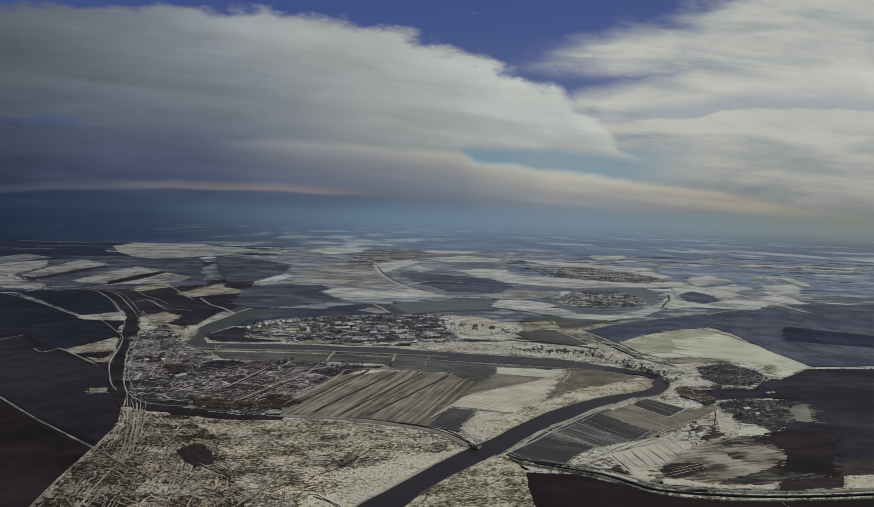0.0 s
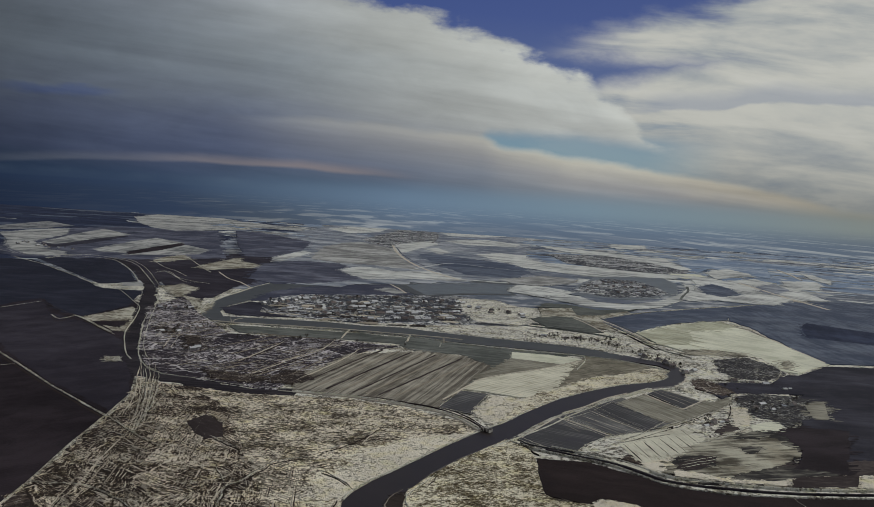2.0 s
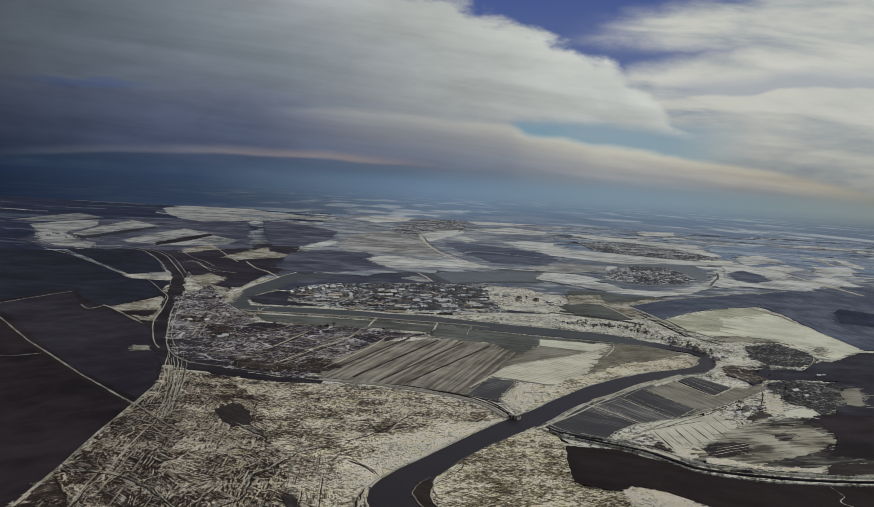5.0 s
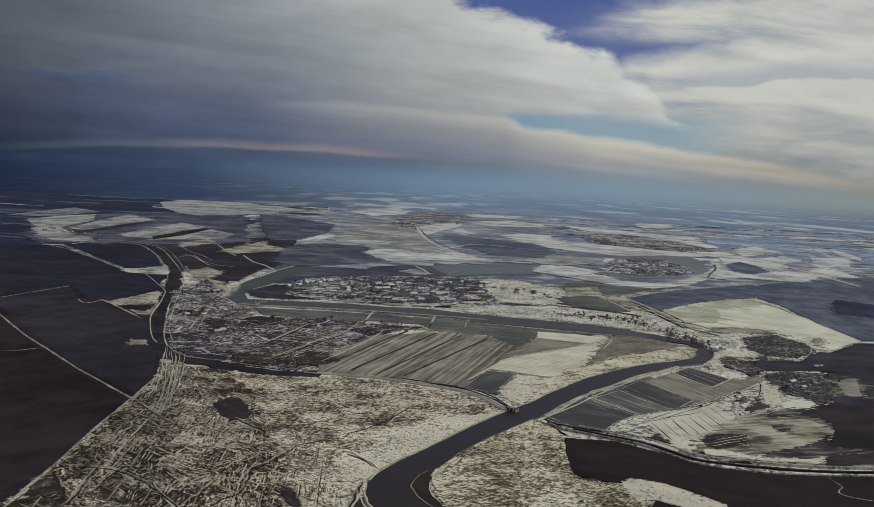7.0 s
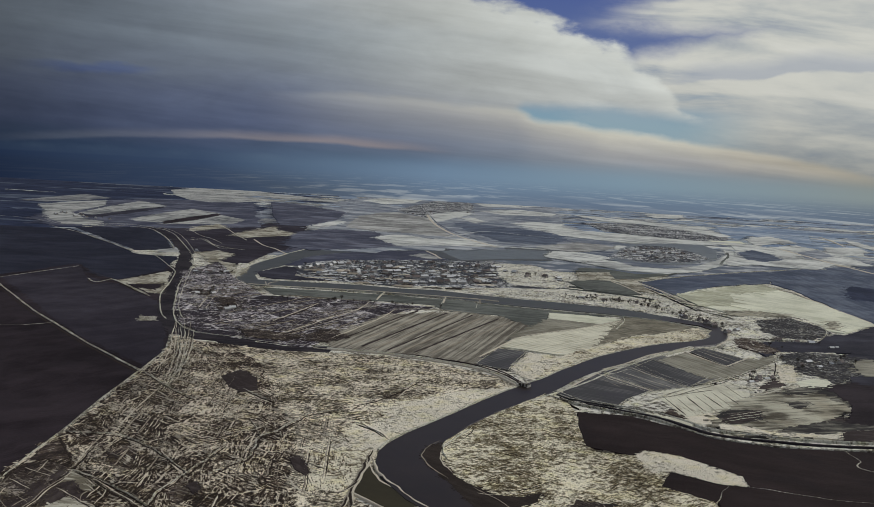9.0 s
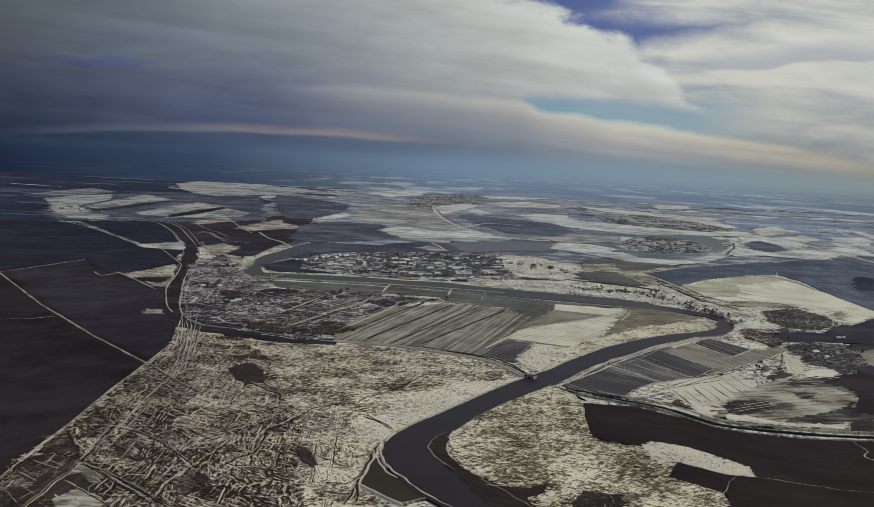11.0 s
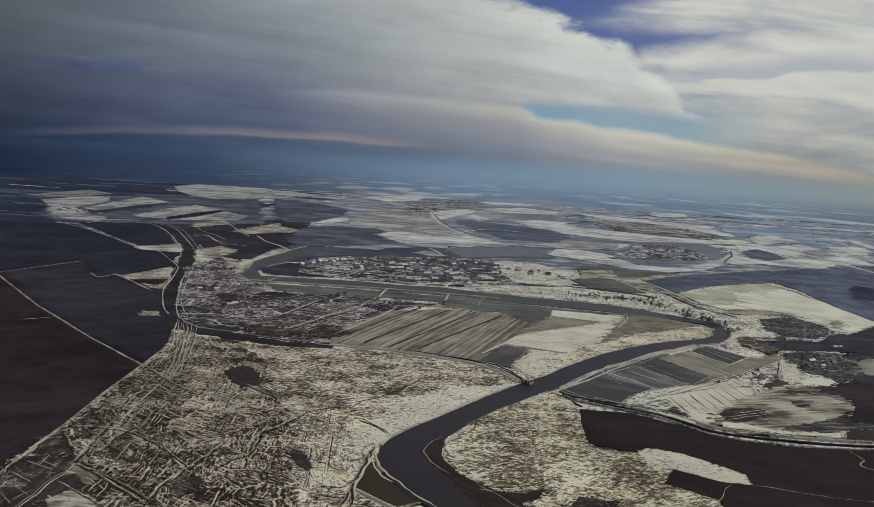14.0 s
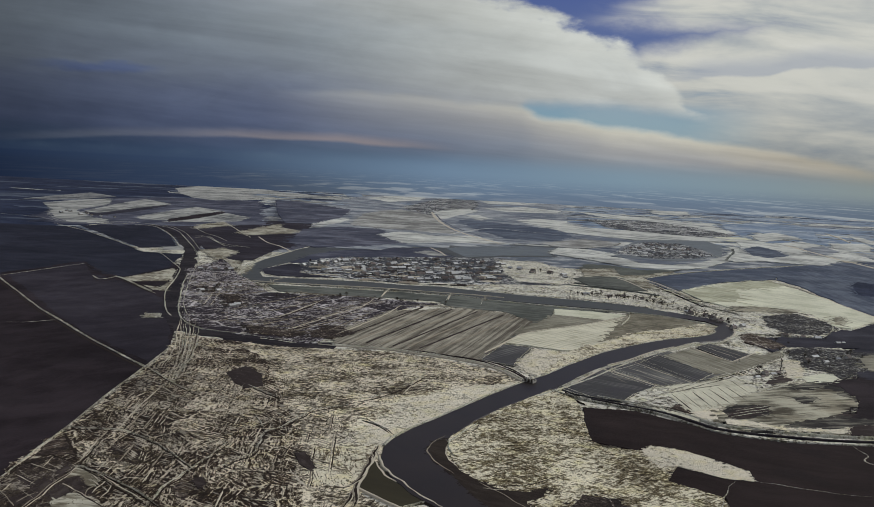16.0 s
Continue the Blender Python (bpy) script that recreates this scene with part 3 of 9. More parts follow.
MAT["lake"] = water("grey_lake_water", (0.062, 0.063, 0.057), 0.5)
# lake water paled in colour to stand for haze and sky reflection
MAT["lake_pale"] = water("hazed_lake_water", (0.125, 0.137, 0.140), 0.5)
MAT["pond"] = water("green_pond_water", (0.036, 0.030, 0.016), 0.7)


def plainmat(name, colour, rough, vary=0.35, scale=1.5, by_object=0.0):
    mat, g = shader(name)
    co = g.node("ShaderNodeTexCoord").outputs["Object"]
    n = g.noise(co, scale, 5.0, 0.65)
    k = g.m("ADD", 1.0 - vary / 2, g.m("MULTIPLY", n, vary))
    if by_object:
        r = g.node("ShaderNodeObjectInfo").outputs["Random"]
        k = g.m("MULTIPLY", k, g.m("ADD", 1.0 - by_object / 2, g.m("MULTIPLY", r, by_object)))
    finish(g, g.scale(g.mix(0.0, colour, colour), k), rough, n, 0.3, 0.05, 0.1)
    return mat


MAT["wall"] = plainmat("limewashed_wall", (0.36, 0.34, 0.31), 0.85, 0.3, 1.2, 0.7)
MAT["roof_snow"] = plainmat("snow_covered_roof", (0.54, 0.53, 0.51), 0.8, 0.25, 0.8, 0.25)
MAT["roof_dark"] = plainmat("weathered_roof", (0.13, 0.105, 0.095), 0.7, 0.4, 1.0, 0.6)
MAT["brick"] = plainmat("sooty_brick", (0.20, 0.12, 0.09), 0.85)
MAT["bark"] = plainmat("bare_bark", (0.075, 0.060, 0.048), 0.9)
MAT["twig"] = plainmat("bare_twigs", (0.070, 0.056, 0.044), 0.9, 0.4, 2.0, 0.5)
MAT["reed"] = plainmat("dry_reed", (0.098, 0.080, 0.052), 0.9, 0.5, 0.1)
MAT["drift"] = plainmat("drifted_snow", (0.50, 0.440, 0.340), 0.9, 0.6, 0.12)
MAT["old_snow"] = plainmat("thin_old_snow", (0.26, 0.222, 0.168), 0.9, 0.5, 0.12)
MAT["ditch"] = plainmat("wet_ditch_earth", (0.025, 0.0172, 0.0128), 0.95, 0.4, 0.15)
MAT["concrete"] = plainmat("weathered_concrete", (0.36, 0.34, 0.30), 0.85, 0.4, 1.0)
MAT["wood"] = plainmat("grey_timber", (0.10, 0.085, 0.070), 0.85)
MAT["glass"] = plainmat("dark_window", (0.03, 0.032, 0.035), 0.15, 0.1)

# ---- builders ----
def link(name, bm, mats, m=Matrix(), parent=None):
    mesh = bpy.data.meshes.new(name)
    bm.to_mesh(mesh)
    bm.free()
    for k in mats:
        mesh.materials.append(MAT[k])
    ob = new(name, mesh)
    ob.matrix_world = m
    if parent:
        ob.parent = parent
        ob.matrix_parent_inverse = parent.matrix_world.inverted()
    return ob


def part(name, bm, mat, parent, label=""):
    """One mesh under a thing, built in the thing's own space."""
    mesh = bpy.data.meshes.new(name)
    bm.to_mesh(mesh)
    bm.free()
    mesh.materials.append(MAT[mat])
    ob = new(name, mesh)
    ob.parent = parent
    return tagged(ob, label) if label else ob


def ragged(pts, step, amp):
    """The outline cut into short steps and made uneven."""
    out = []
    for i, a in enumerate(pts):
        b = pts[(i + 1) % len(pts)]
        a, b = Vector(a), Vector(b)
        d = b - a
        n = max(1, min(90, int(d.length / step)))
        nrm = Vector((-d.y, d.x)).normalized() if d.length else Vector((0, 0))
        for k in range(n):
            q = a + d * (k / n)
            w = noise.noise((q.x / (step * 2.5), q.y / (step * 2.5), 0.3)) + 0.5 * noise.noise((q.x / step, q.y / step, 7.3))
            out.append(q + nrm * w * amp * min(1.0, 2.5 * math.sin(math.pi * k / n)))
    return out


def smooth(pts, per=6):
    """A Catmull-Rom line through the points."""
    p = [Vector(q) for q in pts]
    p = [2 * p[0] - p[1]] + p + [2 * p[-1] - p[-2]]
    out = []
    for i in range(1, len(p) - 2):
        for k in range(per):
            t = k / per
            a, b, c, d = p[i - 1:i + 3]
            out.append(0.5 * ((2 * b) + (c - a) * t + (2 * a - 5 * b + 4 * c - d) * t * t + (3 * b - a - 3 * c + d) * t ** 3))
    return out + [p[-2]]


LEVEL = [0.42]


def patch(name, pts, mat, z, along=0.0, label="", uneven=0.01, curved=False, fray=1.0):
    """A sheet of ground z metres above the plain, with a skirt; along: the way its rows run, in degrees."""
    pts = [Vector(p) for p in pts]
    size = math.sqrt(max(abs(sum(a.x * b.y - b.x * a.y for a, b in zip(pts, pts[1:] + pts[:1]))) / 2, 1.0))
    if curved:
        ring = smooth(pts + pts[:1], 5)[:-1]
        ring = ragged(ring, size * 0.04, size * uneven)
    else:
        ring = ragged(pts, min(max(2.5, size * 0.035), 30.0), size * uneven)
    c = sum(pts, Vector((0, 0))) / len(pts)
    LEVEL[0] += 0.0025     # no two sheets share a plane
    z = LEVEL[0] if z > 0 else -z
    m = Matrix.Translation((c.x, c.y, 0)) @ Matrix.Rotation(radians(along), 4, "Z")
    inv = m.inverted()
    bm = bmesh.new()
    top = [bm.verts.new(inv @ Vector((q.x, q.y, z))) for q in ring]
    wind = sum(a.x * b.y - b.x * a.y for a, b in zip(ring, ring[1:] + ring[:1]))
    low = []
    for k, q in enumerate(ring):
        d = ring[(k + 1) % len(ring)] - ring[k - 1]
        o = Vector((d.y, -d.x)).normalized() * (1.2 if wind > 0 else -1.2)
        low.append(bm.verts.new(inv @ Vector((q.x + o.x, q.y + o.y, -0.3))))
    f = bm.faces.new(top)
    f.normal_update()
    if f.normal.z < 0:
        f.normal_flip()
    for i in range(len(top)):
        j = (i + 1) % len(top)
        bm.faces.new((top[i], low[i], low[j], top[j]))
    bmesh.ops.triangulate(bm, faces=[f], ngon_method="EAR_CLIP")
    if fray and mat not in ("river", "lake", "pond", "lake_pale"):
        frayed(bm, ring, inv, z, c.length, along, len(name) + len(pts), fray)
    if mat in EDGED and z > 0.1:
        edging(ring, z + 0.02, 0.7 + c.length / 1500, m)
    return tagged(link(name, bm, [mat], m), label, name.replace("_", " ").split()[-1], kind="structure")


def frayed(bm, ring, inv, z, far, along, seed, fray):
    """Small drifts and clods along a sheet's edge, so that two covers run into each other."""
    rnd = random.Random(seed)
    size = min(max(far * 0.0019, 0.6), 6.0) * fray
    total = sum((b - a).length for a, b in zip(ring, ring[1:] + ring[:1]))
    n = int(min(420, total / (size * 1.3)))
    if n < 3:
        return
    t, k = 0.0, 0
    for i in range(n):
        q = ring[rnd.randrange(len(ring))]
        e = ring[(ring.index(q) + 1) % len(ring)]
        q = q.lerp(e, rnd.random())
        o = Vector((rnd.gauss(0, 1), rnd.gauss(0, 1))) * size
        a, b = size * rnd.uniform(0.5, 2.4), size * rnd.uniform(0.25, 0.9)
        ca, sa = math.cos(radians(along)), math.sin(radians(along))
        h = z + 0.0008 + 0.0014 * rnd.random()
        vs = []
        for s in range(7):
            w = 2 * math.pi * s / 7
            r = rnd.uniform(0.55, 1.25)
            p, g = math.cos(w) * a * r, math.sin(w) * b * r
            vs.append(bm.verts.new(inv @ Vector((q.x + o.x + p * ca - g * sa, q.y + o.y + p * sa + g * ca, h))))
        bm.faces.new(vs)


EDGED = ("soil_mid", "grey")


def edging(ring, z, width, m):
    """The broken line of snow and dead grass along a field's edge."""
    inv = m.inverted()
    bm = bmesh.new()
    n, rows = len(ring), []
    for k, q in enumerate(ring):
        d = ring[(k + 1) % n] - ring[k - 1]
        o = Vector((d.y, -d.x)).normalized() * width * (0.5 + 0.45 * noise.noise((q.x / 17, q.y / 17, 3.3)))
        rows.append([bm.verts.new(inv @ Vector((q.x + o.x * s, q.y + o.y * s, z + h))) for s, h in ((-1, -0.06), (0, 0.12), (1, -0.06))])
    for r, t in zip(rows, rows[1:] + rows[:1]):
        for k in range(2):
            f = bm.faces.new((r[k], t[k], t[k + 1], r[k + 1]))
            f.normal_update()
            if f.normal.z < 0:
                f.normal_flip()
    tagged(link("field_edge", bm, ["track"], m), "broken line of snow and dead grass along a field", "field edge", kind="structure")


def ribbon(name, pts, width, mat, z=0.5, rise=0.0, label="", per=6, wander=0.06):
    """A track, ditch or dike along a line; rise: how high its crown stands."""
    p = [Vector(v) for v in pts]
    per = max(per, min(60, int(sum((b - a).length for a, b in zip(p, p[1:])) / len(p) / 6)))
    line = smooth(pts, per)
    rise *= 0.6
    LEVEL[0] += 0.0025
    z = LEVEL[0] + 0.03
    width *= 0.6
    o = line[0].copy()
    rows, n = [], len(line)
    bm = bmesh.new()
    for i, q in enumerate(line):
        d = (line[min(i + 1, n - 1)] - line[max(i - 1, 0)]).normalized()
        nrm = Vector((-d.y, d.x))
        w = width * (1 + 0.35 * noise.noise((q.x / 25, q.y / 25, 1.7)) + (0.85 if width < 1.3 else 0.4) * noise.noise((q.x / 7, q.y / 7, 4.7)))
        if width < 1.3:
            w *= min(1.0, 0.2 + 5.0 * min(i, n - 1 - i) / n)
        s = nrm * (width * wander * noise.noise((q.x / 40, q.y / 40, 5.1)) * 4 + (0.15 * width if width > 1.3 else 1.2 if wander else 0.0) * noise.noise((q.x / 9, q.y / 9, 2.1)))
        prof = ((-0.8, -0.3), (-0.5, z), (-0.22, z + rise), (0.22, z + rise), (0.5, z), (0.8, -0.3))
        rows.append([bm.verts.new((*(q - o + s + nrm * w * a), h)) for a, h in prof])
    for r, s in zip(rows, rows[1:]):
        for k in range(5):
            bm.faces.new((r[k], s[k], s[k + 1], r[k + 1]))
    for r in (rows[0], rows[-1]):
        bm.faces.new(r)
    bmesh.ops.recalc_face_normals(bm, faces=bm.faces)
    return tagged(link(name, bm, [mat], Matrix.Translation((o.x, o.y, 0))), label, name.replace("_", " ").split()[-1], kind="structure")


def box(bm, lo, hi):
    v = [bm.verts.new((x, y, z)) for z in (lo[2], hi[2]) for y in (lo[1], hi[1]) for x in (lo[0], hi[0])]
    for f in ((0, 2, 3, 1), (4, 5, 7, 6), (0, 1, 5, 4), (2, 6, 7, 3), (0, 4, 6, 2), (1, 3, 7, 5)):
        bm.faces.new([v[i] for i in f])


def make_house(w, d, h, roof, roof_mat, label):
    """A one-storey farmhouse: walls with gables, a pitched roof with eaves, a chimney, windows and a door."""
    root = tagged(new("house"), label, "house", "village houses")
    bm = bmesh.new()
    prof = [(-d / 2, -1.2), (d / 2, -1.2), (d / 2, h), (0, h + roof), (-d / 2, h)]
    ends = [[bm.verts.new((x, y, z)) for y, z in prof] for x in (-w / 2, w / 2)]
    bm.faces.new(ends[0]); bm.faces.new(ends[1][::-1])
    for i in range(5):
        j = (i + 1) % 5
        bm.faces.new((ends[0][j], ends[0][i], ends[1][i], ends[1][j]))
    part("wall", bm, "wall", root)
    bm = bmesh.new()
    e, t, o = 0.45, 0.22, 0.5
    k = roof / (d / 2)
    outl = [(-d / 2 - o, h - o * k + 0.05), (0, h + roof + 0.05), (d / 2 + o, h - o * k + 0.05), (d / 2 + o, h - o * k + 0.05 + t), (0, h + roof + t + 0.1), (-d / 2 - o, h - o * k + 0.05 + t)]
    ends = [[bm.verts.new((x, y, z)) for y, z in outl] for x in (-w / 2 - e, w / 2 + e)]
    bm.faces.new(ends[0]); bm.faces.new(ends[1][::-1])
    for i in range(6):
        j = (i + 1) % 6
        bm.faces.new((ends[0][j], ends[0][i], ends[1][i], ends[1][j]))
    bmesh.ops.recalc_face_normals(bm, faces=bm.faces)
    top = part("roof", bm, roof_mat, root)
    bm = bmesh.new()
    box(bm, (w * 0.2, d * 0.1, h + roof * 0.5), (w * 0.2 + 0.6, d * 0.1 + 0.6, h + roof + 0.8))
    part("chimney", bm, "brick", top, "short sooty brick chimney")
    for i in range(3):
        x = -w / 2 + w * (i + 0.5) / 3
        if i == 1:
            bm = bmesh.new(); box(bm, (x - 0.5, -d / 2 - 0.05, 0.1), (x + 0.5, -d / 2 + 0.02, 2.1)); part("door", bm, "wood", root)
        else:
            bm = bmesh.new(); box(bm, (x - 0.6, -d / 2 - 0.05, 0.9), (x + 0.6, -d / 2 + 0.02, 2.1)); part("window", bm, "glass", root)
    return root


def make_tree(h, spread, seed, label):
    """A bare winter tree: a tapered trunk, limbs and a loose crown of twigs."""
    rnd = random.Random(seed)
    root = tagged(new("bare_tree"), label, "tree", "bare trees")
    bm = bmesh.new()

    def limb(a, b, r0, r1, n=5):
        d = (b - a).normalized()
        s = d.orthogonal().normalized()
        t = d.cross(s)
        ra, rb = ([bm.verts.new(c + (s * math.cos(2 * math.pi * i / n) + t * math.sin(2 * math.pi * i / n)) * r) for i in range(n)] for c, r in ((a, r0), (b, r1)))
        for i in range(n):
            bm.faces.new((ra[i], ra[(i + 1) % n], rb[(i + 1) % n], rb[i]))

    fork = Vector((rnd.uniform(-0.2, 0.2), rnd.uniform(-0.2, 0.2), h * 0.35))
    limb(Vector((0, 0, -0.4)), fork, h * 0.035, h * 0.025)
    tips = []
    for i in range(7):
        a = 2 * math.pi * (i + rnd.random()) / 7
        q = fork + Vector((math.cos(a) * spread * rnd.uniform(0.3, 0.6), math.sin(a) * spread * rnd.uniform(0.3, 0.6), h * rnd.uniform(0.25, 0.5)))
        limb(fork, q, h * 0.014, h * 0.005, 4)
        tips.append(q)
    part("trunk", bm, "bark", root)
    bm = bmesh.new()
    for q in tips + [fork + Vector((0, 0, h * 0.45))]:
        for k in range(26):
            d = Vector((rnd.gauss(0, 1), rnd.gauss(0, 1), rnd.gauss(0.35, 0.8))).normalized()
            a = q + Vector((rnd.gauss(0, spread * 0.12), rnd.gauss(0, spread * 0.12), rnd.gauss(0, h * 0.06)))
            b = a + d * h * rnd.uniform(0.08, 0.2)
            s = d.orthogonal().normalized() * h * 0.012
            vs = [bm.verts.new(c) for c in (a - s, a + s, b)]
            bm.faces.new(vs)
            s = d.cross(s)
            vs = [bm.verts.new(c) for c in (a - s, a + s, b)]
            bm.faces.new(vs)
    part("crown", bm, "twig", root)
    return root


def inside(p, poly):
    r = False
    for (x1, y1), (x2, y2) in zip(poly, poly[1:] + poly[:1]):
        if (y1 > p[1]) != (y2 > p[1]) and p[0] < (x2 - x1) * (p[1] - y1) / (y2 - y1) + x1:
            r = not r
    return r


def tufts(name, poly, count, tall, mat, label, seed, z=0.2):
    """Reed and shrub clumps scattered thick and thin over a stretch of ground, as one object."""
    rnd = random.Random(seed)
    xs, ys = [p[0] for p in poly], [p[1] for p in poly]
    verts, faces, tries = [], [], 0
    while len(faces) < count * 4 and tries < count * 12:
        tries += 1
        x, y = rnd.uniform(min(xs), max(xs)), rnd.uniform(min(ys), max(ys))
        if noise.noise((x / 22, y / 22, seed)) + 0.7 * noise.noise((x / 7, y / 7, seed + 3)) < rnd.uniform(-0.25, 0.7) or not inside((x, y), poly):
            continue
        h, r, a = tall * rnd.uniform(0.4, 1.2), tall * rnd.uniform(0.4, 1.1), rnd.uniform(0, 3.1)
        i = len(verts)
        for k in range(4):
            verts.append((x + math.cos(a + k * 1.57) * r * rnd.uniform(0.6, 1.3), y + math.sin(a + k * 1.57) * r * rnd.uniform(0.6, 1.3), z - 0.1))
        verts.append((x + rnd.uniform(-r, r) * 0.4, y + rnd.uniform(-r, r) * 0.4, z + h))
        faces += [(i + k, i + (k + 1) % 4, i + 4) for k in range(4)]
    mesh = bpy.data.meshes.new(name)
    mesh.from_pydata(verts, [], faces)
    mesh.materials.append(MAT[mat])
    return tagged(new(name, mesh), label, "reeds", kind="stuff")


def furrows(name, poly, count, angles, mats, label, seed, reach=(10, 30), gap=(2.6, 4.6), wide=(0.25, 0.5), z=0.62, dark=0.55, wave=0.7):
    """Old plots with rows of low ridges or filled furrows, each plot its own way round, as one object."""
    rnd = random.Random(seed)
    xs, ys = [p[0] for p in poly], [p[1] for p in poly]
    verts, faces, which = [], [], []
    made = tries = 0
    while made < count and tries < count * 8:
        tries += 1
        cx, cy = rnd.uniform(min(xs), max(xs)), rnd.uniform(min(ys), max(ys))
        if not inside((cx, cy), poly):
            continue
        made += 1
        a = radians(rnd.choice(angles) + rnd.uniform(-9, 9))
        c, s = math.cos(a), math.sin(a)
        r, g, side = rnd.uniform(*reach), rnd.uniform(*gap), rnd.uniform(0.4, 1.0)
        bend = rnd.uniform(-0.012, 0.012) * wave
        for k in range(-int(r * side / g), int(r * side / g) + 1):
            q = k * g + rnd.uniform(-0.3, 0.3) * g
            p0 = -r * rnd.uniform(0.5, 1.1)
            end = r * rnd.uniform(0.5, 1.1)
            m = rnd.random() < dark
            while p0 < end:
                ln = rnd.uniform(4, 20)
                w = rnd.uniform(*wide)
                p1 = min(p0 + ln, end)
                ends = [(cx + p * c - q * s, cy + p * s + q * c) for p in (p0, p1)]
                if rnd.random() < 0.78 and all(inside(e, poly) for e in ends):
                    steps = 3
                    for t in range(steps):
                        i = len(verts)
                        for e in (t, t + 1):
                            p = p0 + (p1 - p0) * e / steps
                            ww = w * (0.25 if e in (0, steps) else rnd.uniform(0.7, 1.3))
                            qq = q + bend * p * p + noise.noise((p / 4, q, seed)) * wave
                            for dq, h in ((-ww, -0.10), (0, 0.22), (ww, -0.10)):
                                verts.append((cx + p * c - (qq + dq) * s, cy + p * s + (qq + dq) * c, z + h))
                        faces += [(i, i + 1, i + 4, i + 3), (i + 1, i + 2, i + 5, i + 4)]
                        which += [1 if m else 0] * 2
                p0 = p1 + rnd.uniform(0.5, 4)
    mesh = bpy.data.meshes.new(name)
    mesh.from_pydata(verts, [], faces)
    for k in mats:
        mesh.materials.append(MAT[k])
    mesh.polygons.foreach_set("material_index", which)
    return tagged(new(name, mesh), label, "furrows", kind="stuff")


